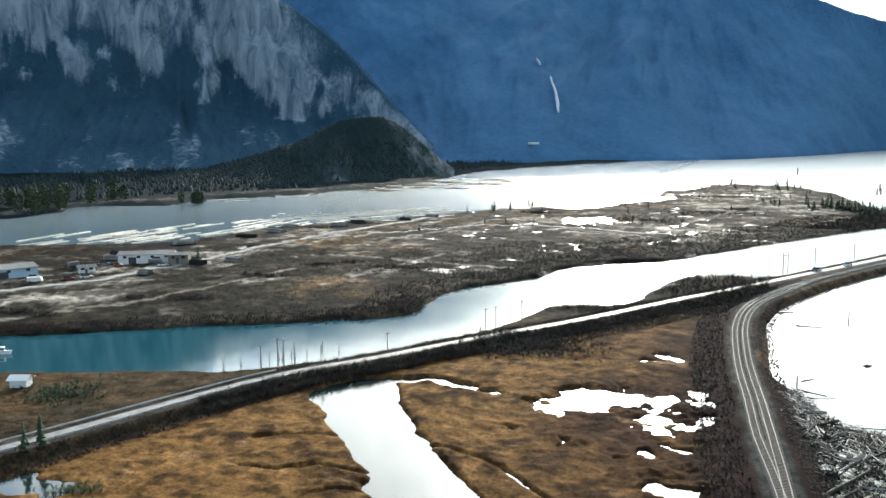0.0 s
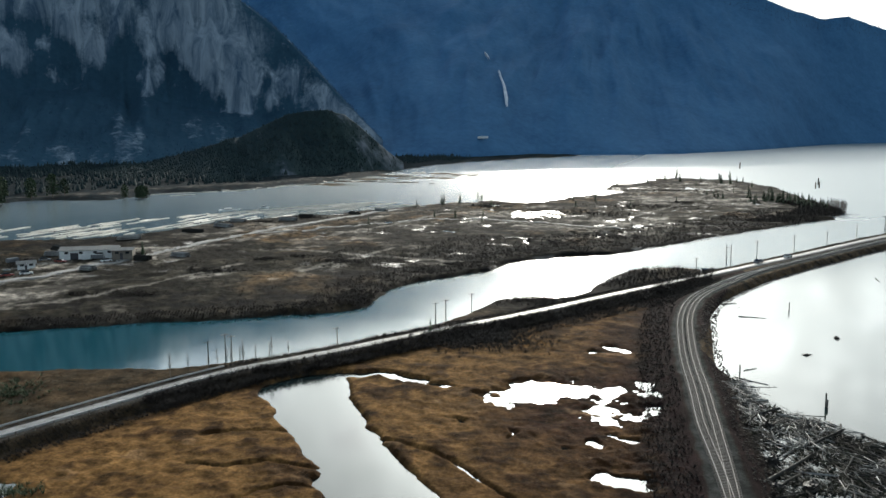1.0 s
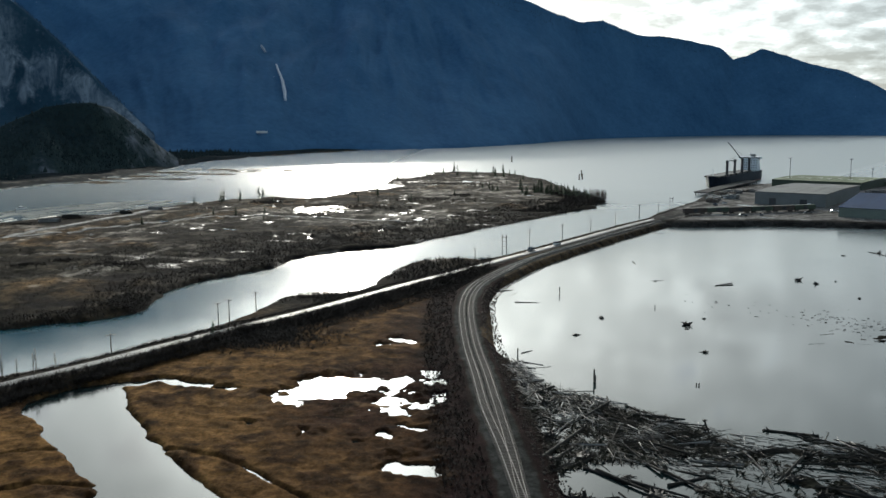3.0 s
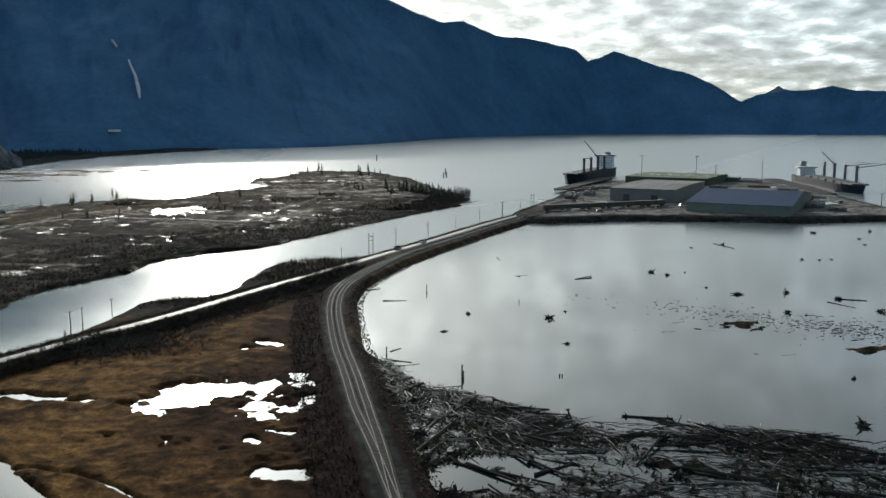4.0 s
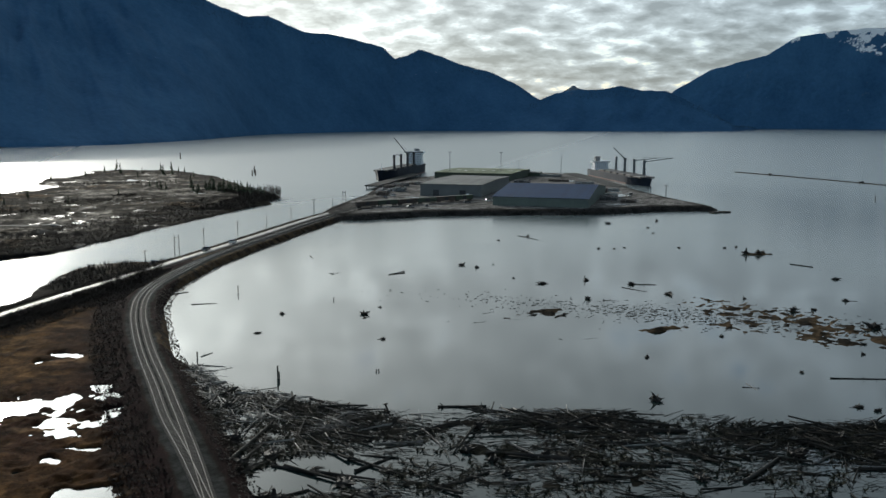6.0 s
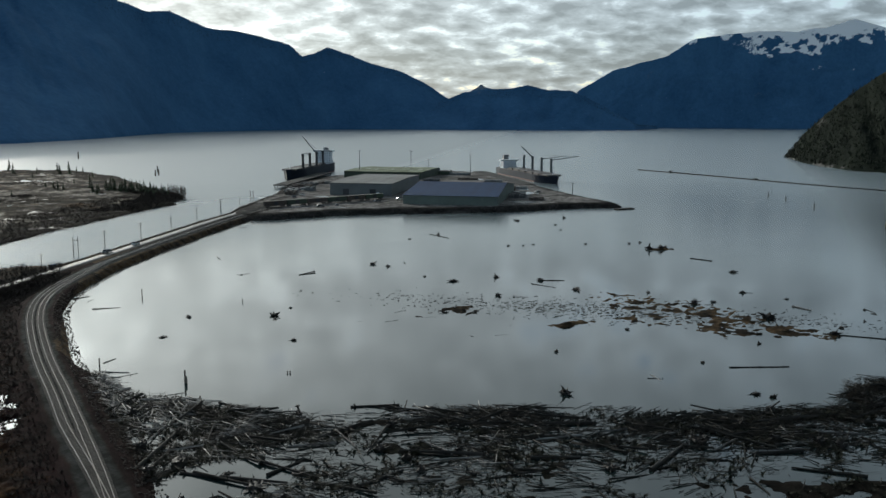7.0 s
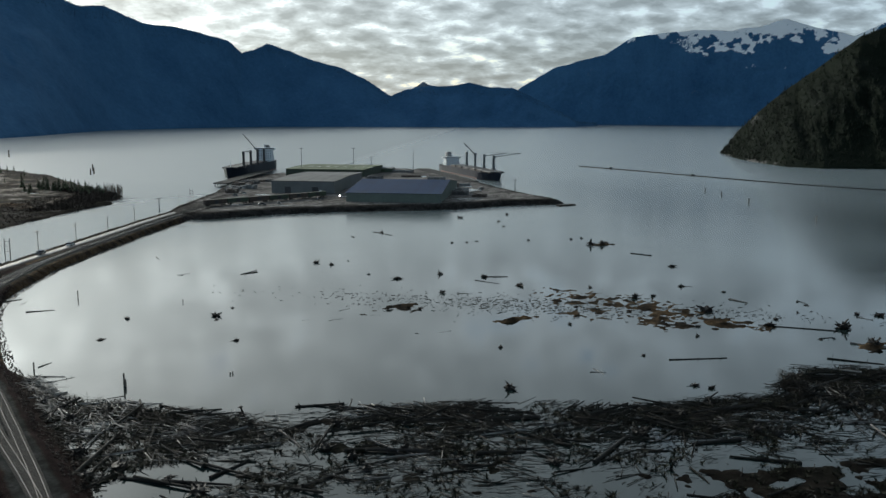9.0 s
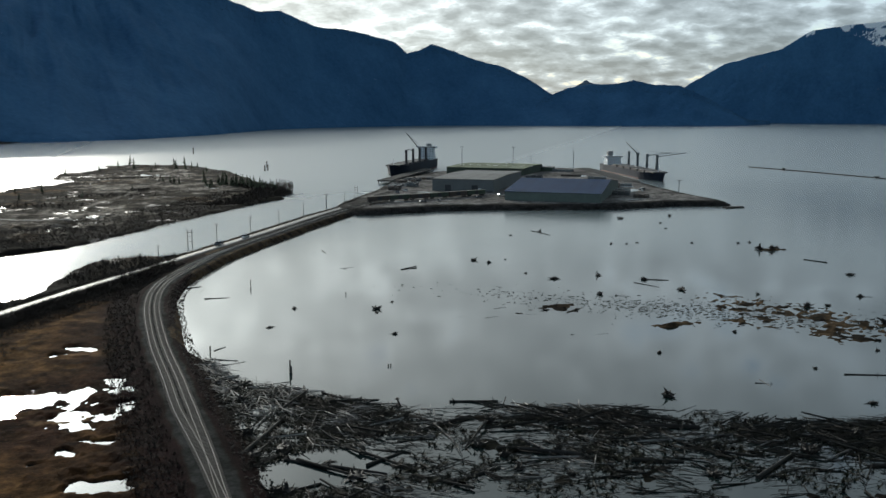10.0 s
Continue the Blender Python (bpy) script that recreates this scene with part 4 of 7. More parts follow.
def shore_points(n, lo, hi, seed):
    """Random places on the drift-covered shore, thickest by the water's edge."""
    g = np.random.default_rng(seed)
    x, y = g.uniform(2, 235, n * 12), g.uniform(62, 212, n * 12)
    near = area(x, y, NEAR_LAND)
    right = x - np.interp(y, RAIL[:, 1], RAIL[:, 0])
    lumps = fbm(x, y, 16, 3, 88)
    pool = np.hypot((x - 23) / 1.35, y - 138) < 8.5
    chance = np.where((near > lo) & (near < hi) & (right > 8.5) & ~pool, 0.22 + 0.60 * np.exp(-np.abs(near - 5) / 15) + 0.50 * lumps + 0.35 * (right < 26), 0)
    ok = np.flatnonzero(g.uniform(0, 1, len(x)) < chance)[:n]
    return x[ok], y[ok], near[ok]


def lay(x, seed, spread=24):
    g = np.random.default_rng(seed)
    turn = np.interp(x, SHORE_X, SHORE_TURN) + g.normal(0, spread, len(x)) + 55 * fbm(x, 0 * x + seed, 9, 2, 8)
    return np.where(g.uniform(0, 1, len(x)) < 0.16, g.uniform(0, 180, len(x)), turn)


lx, ly, ln = shore_points(230, -2, 60, 101)
lz, la = level(lx, ly), lay(lx, 102)
for i in range(len(lx)):
    ob = new("driftwood_log", LOGS[i % 6])
    ob.matrix_basis = pose(lx[i], ly[i], lz[i] + 0.02 + 0.22 * (i % 3) * (ln[i] < 14), 0, rng.uniform(-4, 4), la[i] + 180 * (i % 2))
    tagged(ob, "bleached driftwood log on the muddy shore" if i % 6 == 3 else "dark wet driftwood log on the muddy shore", "log", "stranded logs")

mx, my, mn = shore_points(19000, -3, 110, 103)
mz, ma = level(mx, my), np.radians(lay(mx, 104, 28))
ml = 0.8 + 6.5 * rng.uniform(0, 1, len(mx)) ** 2.2
mr = (0.022 + 0.10 * rng.uniform(0, 1, len(mx)) ** 2.6) * (0.7 + ml * 0.09)
mz = mz + rng.uniform(0.02, 0.65, len(mx)) * np.where(mn < 16, 1.0, 0.5)
mdir = np.stack([np.cos(ma), np.sin(ma), rng.normal(0, 0.05, len(mx))], 1)
mc = np.stack([mx, my, mz], 1)
pale = (fbm(mx, my, 9, 3, 121) + rng.normal(0, 0.25, len(mx)) - 0.006 * (mx - 40)) > 0.46
for sel, mat, what in ((np.flatnonzero(pale), M_LOG, "bleached broken driftwood heaped along the shore"), (np.flatnonzero(~pale), M_DARKLOG, "dark sodden branches and bark heaped along the shore")):
    v, f = many_tubes(mc[sel] - mdir[sel] * ml[sel, None] / 2, mc[sel] + mdir[sel] * ml[sel, None] / 2, mr[sel], mr[sel] * 0.6)
    stuff("driftwood_litter", raw_mesh("driftwood_litter", v, f, mat), what, "driftwood")

# stumps among the shore drift
sx_, sy_, _ = shore_points(46, 1, 45, 105)
sz_ = level(sx_, sy_)
for i in range(len(sx_)):
    ob = new("driftwood_stump", STUMPS[i % 4])
    ob.matrix_basis = pose(sx_[i], sy_[i], sz_[i], 0, 0, rng.uniform(0, 360))
    tagged(ob, "dark upturned root stump among driftwood", "stump", "stranded stumps")

# drift standing or floating in the lagoon: place, kind, size, turn
WEST_DRIFT = ((58, 163, "t1", 1, -14), (42, 165, "s1", 1, 0), (35, 169, "s2", 0.8, 0), (57, 248, "s1", 0.9, 0), (12, 283, "l4", 0.9, -6), (61, 366, "l4", 0.9, 0), (5, 303, "t0", 0.8, 25), (8, 297, "l2", 0.8, 0), (12, 206, "l2", 0.9, 20), (10, 210, "l3", 0.9, -30), (47, 342, "l0", 0.5, 0))
EAST_DRIFT = ((64, 161, "l2", 1, 0), (63, 325, "l2", 0.8, 10), (62, 323, "s0", 0.8, 0), (86, 316, "t0", 0.8, 200), (124, 155, "t0", 0.5, -30), (245, 438, "l1", 0.9, -15), (90, 464, "l1", 1, 0), (112, 240, "s1", 0.8, 0), (107, 236, "s2", 0.9, 0), (95, 243, "l3", 0.6, 20), (88, 232, "l2", 0.7, 12), (80, 236, "l1", 0.6, 30), (101, 232, "l2", 0.6, -8), (125, 232, "l0", 0.7, -20), (140, 247, "l4", 0.6, -30), (110, 205, "l3", 0.5, 3), (120, 206, "l0", 0.5, 3), (102, 207, "s0", 0.6, 0), (118, 214, "s0", 0.5, 0), (75, 398, "s0", 0.7, 0), (150, 318, "l1", 0.5, 0), (100, 275, "s0", 0.5, 0))
for x, y, kind, k, turn in (*WEST_DRIFT, *EAST_DRIFT):
    pool = {"l": (LOGS, "driftwood_log", "waterlogged drift log lying in the shallow lagoon", "log", "logs in the lagoon"),
            "t": (ROOTLOGS, "rootwad_log", "dark drift trunk with its root plate in the lagoon", "log", "rooted trunks in the lagoon"),
            "s": (STUMPS, "driftwood_stump", "dark root stump standing in the shallow lagoon", "stump", "stumps in the lagoon")}[kind[0]]
    ob = new(pool[1], pool[0][int(kind[1])])
    ob.matrix_basis = at_level(x, y, turn if turn else rng.uniform(0, 360), -0.12) @ (Matrix.Diagonal((0.85 * k, 0.85 * k, 0.5 * k, 1)) if kind[0] == "s" else Matrix.Scale(0.85 * k, 4))
    tagged(ob, pool[2], pool[3], pool[4])

ROOT_MASSES = [stump_mesh("root_mass", 0.42, 0.5 + 0.08 * (i % 4), M_STUMP, 70 + i, 24) for i in range(8)]
SHOAL_ROOTS = ((164, 250, 3.6), (184, 236, 2), (187, 216, 3.8), (194, 215, 2.3), (194, 191, 5.1), (214, 223, 2.5), (220, 209, 1.8), (230, 187, 1.6), (228, 182, 1.6), (217, 176, 1.3), (231, 166, 2.3), (236, 162, 3.5), (244, 154, 2.9), (213, 157, 5.7), (196, 168, 3.8), (204, 173, 2.2), (196, 151, 1.3), (200, 150, 1), (204, 141, 5), (146, 196, 1.7), (177, 177, 1.7), (169, 169, 1.6), (143, 161, 1.5), (115, 184, 1.8), (239, 255, 2.6), (255, 335, 2), (248, 334, 1.9), (228, 341, 1.6), (204, 349, 1.6), (99, 154, 3.6))
LAGOON_ROOTS = ((137, 137, 2.4), (139, 134, 1.9), (133, 129, 1.8), (176, 127, 2.1), (161, 270, 2.9), (218, 137, 2.4), (242, 433, 3.3), (275, 435, 2.7), (253, 409, 1.9), (244, 389, 1.8), (157, 389, 2), (176, 397, 2.9), (191, 350, 2.1), (198, 348, 1.9), (116, 327, 3.2), (120, 320, 2.3), (125, 294, 1.3), (129, 325, 1.2), (131, 281, 3.3), (149, 282, 3), (134, 252, 2.7), (116, 233, 1.8), (58, 253, 2.8), (65, 261, 1.4), (56, 222, 1.9), (34, 261, 2.5), (24, 239, 1.9), (246, 316, 4.2), (250, 313, 4.6), (254, 315, 3.6))
for i, (x, y, w) in enumerate((*SHOAL_ROOTS, *LAGOON_ROOTS)):
    ob = new("root_mass", ROOT_MASSES[i % 8])
    ob.matrix_basis = at_level(x, y, rng.uniform(0, 360), -0.05) @ Matrix.Diagonal((w * 1.05, w * 0.9, w * rng.uniform(0.55, 0.85), 1))
    tagged(ob, "tangled dark root mass grounded in the shallow lagoon", "stump", "root masses in the lagoon")

# single trunks lying in the shallows, from end to end
for i, (ax, ay, bx_, by_, thick) in enumerate(((213, 200, 214, 193, 1.2), (235, 159, 232, 147, 0.8), (196, 168, 208, 155, 1.2), (197, 152, 201, 151, 0.7), (228, 164, 229, 159, 0.8), (246, 288, 250, 279, 1.5), (161, 270, 169, 266, 1), (155, 266, 159, 256, 0.8), (125, 158, 124, 153, 0.6), (214, 223, 217, 221, 0.5), (231, 188, 230, 183, 0.7), (146, 155, 160, 150, 1.2), (200, 145, 206, 133, 1.5), (182, 138, 190, 128, 1.2), (82, 315, 90, 321, 1.2), (173, 401, 176, 384, 1), (8, 219, 11, 222, 0.8))):
    long = math.hypot(bx_ - ax, by_ - ay)
    ob = new("driftwood_log", log_mesh("driftwood_log", long, 0.16 * thick, M_DARKLOG if i % 4 else M_LOG, 4, i % 3 == 0, 60 + i))
    ob.matrix_basis = pose((ax + bx_) / 2, (ay + by_) / 2, -0.05, 0, 0, math.degrees(math.atan2(by_ - ay, bx_ - ax)))
    tagged(ob, "long dark trunk stranded in the lagoon shallows", "log", "trunks in the lagoon")

# large dark trunks lying across the shallows by the railway
for x, y, kind, k, turn in ((20, 141, 1, 0.8, -38), (27, 136, 2, 0.8, -36), (33, 139, 0, 0.9, 30), (15, 146, 0, 0.8, 35), (16, 131, 1, 0.8, 15), (34, 163, 1, 0.6, 40), (30, 158, 2, 0.7, 25), (48, 152, 2, 0.9, 200), (70, 149, 1, 1.0, 175), (24, 161, 0, 0.8, -30),
                            (88, 138, 2, 0.9, 160), (104, 131, 1, 1.0, 10), (60, 134, 2, 1.0, 150), (46, 128, 1, 0.9, 20), (130, 122, 2, 1.0, 170), (148, 118, 1, 1.0, 12), (96, 116, 2, 0.9, 28), (116, 110, 0, 1.1, 165), (165, 124, 2, 1.0, 8), (78, 124, 0, 1.0, -20)):
    ob = new("rootwad_log", ROOTLOGS[kind])
    ob.matrix_basis = at_level(x, y, turn, -0.05) @ Matrix.Scale(k, 4)
    tagged(ob, "thick dark drift trunk with roots across the shallows", "log", "trunks on the shore")


# root masses and long trunks lying in the pools and along the waterline
for i, (x, y, w) in enumerate(((23.5, 140.7, 1.8), (25.8, 136.8, 1.7), (26.7, 132.9, 5.5), (15.3, 130.7, 4.4), (28.4, 128.8, 2.4), (16.8, 148.9, 4.9), (34.4, 136, 3.6), (8, 174.8, 1.9), (16.3, 184.9, 2), (20.8, 130.7, 1.5), (11.3, 147.2, 3.2), (47.2, 159, 1.4))):
    ob = new("root_mass", ROOT_MASSES[(i * 3) % 8])
    ob.matrix_basis = at_level(x, y, rng.uniform(0, 360), -0.05) @ Matrix.Diagonal((w, w * 0.8, w * rng.uniform(0.35, 0.55), 1))
    tagged(ob, "black sodden root mass among the shore driftwood", "stump", "root masses on the shore")
for i, (ax, ay, bx_, by_, thick) in enumerate(((9.1, 147.1, 18.9, 165.2, 2.4), (18.3, 142.9, 28.1, 131.7, 2), (29.6, 143.4, 36.8, 132.6, 1.8), (9.9, 141.7, 17.3, 146.6, 1.6), (29.8, 161.8, 36, 171.8, 1.6), (23.9, 174.6, 29.8, 175.1, 0.9), (28.5, 178.1, 32.3, 173.3, 0.9), (27.7, 127.8, 30.5, 123.6, 1.6), (10.9, 132.5, 15.6, 129.9, 1.6), (75.2, 148.4, 57, 163.6, 1.6), (74.2, 149, 87.6, 149.4, 1.2))):
    long = math.hypot(bx_ - ax, by_ - ay)
    ob = new("driftwood_log", log_mesh("driftwood_log", long, 0.17 * thick, M_DARKLOG, 5, i % 3 != 1, 90 + i))
    ob.matrix_basis = at_level((ax + bx_) / 2, (ay + by_) / 2, math.degrees(math.atan2(by_ - ay, bx_ - ax)), 0.05)
    tagged(ob, "long dark trunk lying over the shore driftwood", "log", "trunks on the shore")
# an upended root stump leaning on its stem at the water's edge
ob = new("upturned_stump", log_mesh("upturned_stump", 3.4, 0.2, M_STUMP, 0, True, 131))
ob.matrix_basis = pose(41.5, 161.5, 1.5, 0, 68, 20)
tagged(ob, "upended dark root stump standing at the water's edge", "stump")


# bits of bark and weed afloat round the islets
bx, by = rng.normal(158, 30, 1700), rng.normal(216, 9, 1700)
by = by - (bx - 158) * 0.75
bd = rng.uniform(0, np.pi, 1700)
bdir = np.stack([np.cos(bd), np.sin(bd) * 0.6, 0 * bd], 1) * rng.uniform(0.2, 1.5, 1700)[:, None]
bc = np.stack([bx, by, np.full(1700, 0.03)], 1)
v, f = many_tubes(bc - bdir / 2, bc + bdir / 2, rng.uniform(0.02, 0.13, 1700), rng.uniform(0.02, 0.07, 1700))
stuff("floating_bark", raw_mesh("floating_bark", v, f, M_DARKLOG), "scattered bark and sticks afloat on the lagoon", "driftwood")


def piling(x, y, height, r, lean=0.0, label="weathered timber piling standing in the water"):
    bm = bmesh.new()
    tube(bm, (0, 0, -1.0), (lean, 0, height), r * 1.1, r * 0.9, 9)
    tube(bm, (lean, 0, height), (lean, 0, height + 0.12), r * 0.9, r * 0.55, 9)
    ob = new("piling", finish(bm, "piling", M_POLE))
    ob.matrix_basis = pose(x, y, 0, 0, 0, rng.uniform(0, 360))
    tagged(ob, label, "piling", "old pilings")


for x, y, h, r in ((24, 195, 2.9, 0.2), (24.3, 194.6, 1.6, 0.16), (24, 298, 2.4, 0.16), (47, 193, 0.5, 0.16), (47.6, 193, 0.5, 0.16), (53, 276, 0.9, 0.14), (98, 948, 7, 0.6), (90, 892, 6, 0.6), (94, 900, 6, 0.6), (30, 1285, 9, 0.8),
                   (496, 496, 3.2, 0.4), (483, 466, 3.2, 0.4), (460, 419, 3.2, 0.4), (417, 330, 3.0, 0.35), (7, 218, 1.6, 0.18)):
    piling(x, y, h, r)

# a long boom of chained logs fences the inlet
boom_x, boom_y, boom_a = along(chaikin([(606, 797), (614, 700), (615, 636), (618, 530), (634, 450), (660, 390)]), 15.0)
bm = bmesh.new()
tube(bm, (-7.3, 0, 0.25), (7.3, 0, 0.25), 0.65, 0.55, 9)
for s in (-6.8, 6.8):
    tube(bm, (s, 0, 0.2), (s, 0, 0.75), 0.22, 0.22, 7)
BOOM = finish(bm, "boom_log", M_DARKLOG)
for i in range(len(boom_x)):
    ob = new("boom_log", BOOM)
    ob.matrix_basis = pose(boom_x[i], boom_y[i], 0, 0, 0, math.degrees(boom_a[i]) + rng.uniform(-2, 2))
    tagged(ob, "floating boom log chained end to end", "log", "boom logs")
for i, w in ((3, 1.6), (4, 1.2), (11, 1.4), (12, 1.0), (14, 0.8)):
    if i < len(boom_x):
        ob = new("driftwood_stump", STUMPS[i % 4])
        ob.matrix_basis = pose(boom_x[i], boom_y[i], 0.1, 0, 0, i * 50) @ Matrix.Scale(w, 4)
        tagged(ob, "drift stump caught on the floating boom", "stump", "stumps on the boom")


# ---- rock banks ----
M_RIPRAP = surface("bank_rock", (0.10, 0.085, 0.07), (0.034, 0.028, 0.024), 0.25, 0.85, 0, 0, 0.02, 0.25, False)


def rocks(name, x, y, size, label):
    """Tumbled angular stones on a bank."""
    g = np.random.default_rng(len(x))
    n = len(x)
    r = size * g.uniform(0.5, 1.4, n)
    c = np.stack([x, y, level(x, y) + r * 0.25], 1)
    star = np.array([(1, 0, 0), (-1, 0, 0), (0, 1, 0), (0, -1, 0), (0, 0, 0.75), (0, 0, -0.7)], float)
    p = star[None] * g.uniform(0.6, 1.2, (n, 6, 1)) + g.normal(0, 0.16, (n, 6, 3))
    a = g.uniform(0, 2 * np.pi, n)[:, None]
    v = np.stack([p[..., 0] * np.cos(a) - p[..., 1] * np.sin(a), p[..., 0] * np.sin(a) + p[..., 1] * np.cos(a), p[..., 2]], -1) * r[:, None, None] + c[:, None]
    k = np.arange(n) * 6
    f = np.concatenate([np.stack([k + i, k + j, k + m], 1) for i, j, m in ((0, 2, 4), (2, 1, 4), (1, 3, 4), (3, 0, 4), (2, 0, 5), (1, 2, 5), (3, 1, 5), (0, 3, 5))])
    return stuff(name, raw_mesh(name, v.reshape(-1, 3), f, M_RIPRAP), label, "rocks")


x, y = beside(RAIL[(RAIL[:, 1] > 105) & (RAIL[:, 1] < 545)], 3600, -9.2, -4.6, 301)
rocks("bank_rocks", x, y, 0.24, "dark boulders on the railway bank above the lagoon")
x, y = beside(ROAD[(ROAD[:, 1] > 175) & (ROAD[:, 1] < 560)], 4200, 4.2, 9.0, 302)
rocks("bank_rocks", x, y, 0.38, "dark boulders on the causeway bank above the channel")
x, y = beside(np.vstack([TERMINAL, TERMINAL[:1]]), 1100, -6.0, 4.0, 303)
rocks("bank_rocks", x, y, 0.30, "dark boulders round the terminal shore")


# ---- brush and trees ----
M_WEED = surface("dark_wet_weed", (0.020, 0.022, 0.011), (0.008, 0.009, 0.005), 0.4, 0.85, 0, 0, 0.02, 0.2, False)
M_SHOALWEED = surface("tan_shoal_weed", (0.13, 0.095, 0.050), (0.050, 0.038, 0.022), 0.3, 0.9, 0, 0, 0.02, 0.1, False)
M_DRYGRASS = surface("dry_brown_grass", (0.110, 0.055, 0.026), (0.045, 0.022, 0.013), 0.15, 0.9, 0, 0, 0.02, 0.1, False)
M_GOLDGRASS = surface("dry_gold_sedge", (0.22, 0.125, 0.048), (0.10, 0.058, 0.024), 0.12, 0.9, 0, 0, 0.02, 0.1, False)
def shrubs(name, x, y, height, mat, label, stems=9, width=0.10, fan=0.75, category="brush"):
    """Thickets of bare stems: every shrub is a fan of slender bent stems."""
    width, stems, fan = width * 0.26, stems + 8, fan * 2.4
    n = len(x)
    z = level(x, y)
    g = np.random.default_rng(len(x))
    hgt = np.broadcast_to(height, (n,))
    base = np.repeat(np.stack([x, y, z - 0.1], 1), stems, 0)
    ang = g.uniform(0, 2 * np.pi, n * stems)
    out = g.uniform(0.1, fan, n * stems)
    hh = np.repeat(hgt, stems) * g.uniform(0.55, 1.1, n * stems)
    side = np.stack([np.cos(ang), np.sin(ang), 0 * ang], 1)
    across = np.stack([-np.sin(ang), np.cos(ang), 0 * ang], 1)
    lift = np.array([0, 0, 1.0])
    mid = base + side * (out * hh * 0.45)[:, None] + lift * (hh * 0.55)[:, None]
    tip = base + side * (out * hh)[:, None] + lift * hh[:, None]
    ww = (width * np.repeat(hgt, stems) * g.uniform(0.6, 1.5, n * stems))[:, None]
    v = np.stack([base - across * ww * 0.3, base + across * ww * 0.3, mid - across * ww, mid + across * ww + lift * 0.2 * ww, tip], 1).reshape(-1, 3)
    k = np.arange(n * stems) * 5
    f = np.concatenate([np.stack([k, k + 1, k + 3], 1), np.stack([k, k + 3, k + 2], 1), np.stack([k + 2, k + 3, k + 4], 1)])
    return stuff(name, raw_mesh(name, v, f, mat), label, category)


def within(poly, n, lo, hi, seed, box_=None):
    g = np.random.default_rng(seed)
    p = np.asarray(poly)
    (x0, y0), (x1, y1) = (p.min(0), p.max(0)) if box_ is None else box_
    x, y = g.uniform(x0, x1, n * 10), g.uniform(y0, y1, n * 10)
    d = area(x, y, p)
    ok = np.flatnonzero((d > lo) & (d < hi))[:n]
    return x[ok], y[ok], d[ok]


NORTH_BANK = np.array([(-260, 165), (-219, 191), (-191, 208), (-162, 227), (-138, 239), (-122, 250), (-110, 263), (-116, 287), (-114, 304), (-105, 322), (-98, 335), (-89, 349), (-87, 375), (-70, 398), (-55, 403), (-32, 430), (-4, 475), (25, 525), (56, 572), (88, 640)], float)
x, y = beside(chaikin(NORTH_BANK[:8]), 2600, 0.5, 13, 201)
shrubs("bank_brush", x, y, rng.uniform(0.9, 2.2, len(x)) * 0.65, M_TWIG, "bare dark brush along the channel bank", 8, 0.07)
x, y = beside(chaikin(NORTH_BANK[6:14]), 2600, 0.5, 22, 202)
shrubs("bank_brush", x, y, rng.uniform(0.3, 1.4, len(x)), M_TWIG, "bare dark brush along the channel bank", 8, 0.07)
x, y = beside(chaikin(NORTH_BANK[13:]), 5200, 0.5, 58, 203)
shrubs("bank_brush", x, y, rng.uniform(0.4, 1.7, len(x)), M_TWIG, "dense bare thicket along the point", 8, 0.07)
x, y, _ = within(DELTA, 1500, 2, 30, 204, ((20, 560), (95, 720)))
shrubs("bank_brush", x, y, rng.uniform(1.2, 3.4, len(x)), M_TWIG, "tall bare alders at the tip of the point", 9, 0.05, 0.45)
x, y, _ = within(DELTA, 5200, 12, 200, 205, ((-330, 200), (60, 1000)))
keep = fbm(x, y, 45, 3, 66) > 0.12
shrubs("delta_brush", x[keep], y[keep], rng.uniform(0.4, 1.3, keep.sum()), M_TWIG, "low bare shrubs scattered over the delta", 7, 0.09)
x, y, _ = within(DELTA, 4200, 4, 90, 206, ((-175, 330), (-40, 470)))
keep = (fbm(x, y, 40, 3, 67) > -0.2)
shrubs("delta_brush", x[keep], y[keep], rng.uniform(0.5, 1.5, keep.sum()), M_TWIG, "grey willow thicket behind the channel bank", 7, 0.06)
for lo, hi, hgt, n, sd in ((3.4, 8.5, 1.7, 2600, 207), (-9.5, -3.4, 2.8, 4200, 208)):
    x, y = beside(ROAD[(ROAD[:, 1] > 150) & (ROAD[:, 1] < 345)], n, lo, hi, sd)
    shrubs("road_brush", x, y, rng.uniform(0.3, 0.75, n) * hgt, M_TWIG, "bare brush on the road bank", 8, 0.06)
x, y = beside(ROAD[(ROAD[:, 1] > 90) & (ROAD[:, 1] < 180)], 1800, -11, -4.5, 209)
shrubs("road_brush", x, y, rng.uniform(0.4, 1.0, 1800), M_TWIG, "bare brush on the road bank", 8, 0.07)
x, y = rng.normal(-63, 8, 1500), rng.normal(229, 6, 1500)
shrubs("road_brush", x, y, rng.uniform(0.7, 1.7, 1500), M_TWIG, "dark bare thicket at the marsh edge", 8, 0.06)
x, y = beside(ROAD[(ROAD[:, 1] > 222) & (ROAD[:, 1] < 335)], 4200, -17, -5, 214)
shrubs("road_brush", x, y, rng.uniform(0.4, 1.1, 4200), M_TWIG, "low brown thicket between road and marsh", 6, 0.07)
x, y = rng.normal(-60, 7, 500), rng.normal(291, 7, 500)
keep = area(x, y, NEAR_LAND) > 0.5
shrubs("bank_brush", x[keep], y[keep], rng.uniform(0.6, 1.8, keep.sum()), M_TWIG, "bare brush on the muddy spit", 7, 0.06)
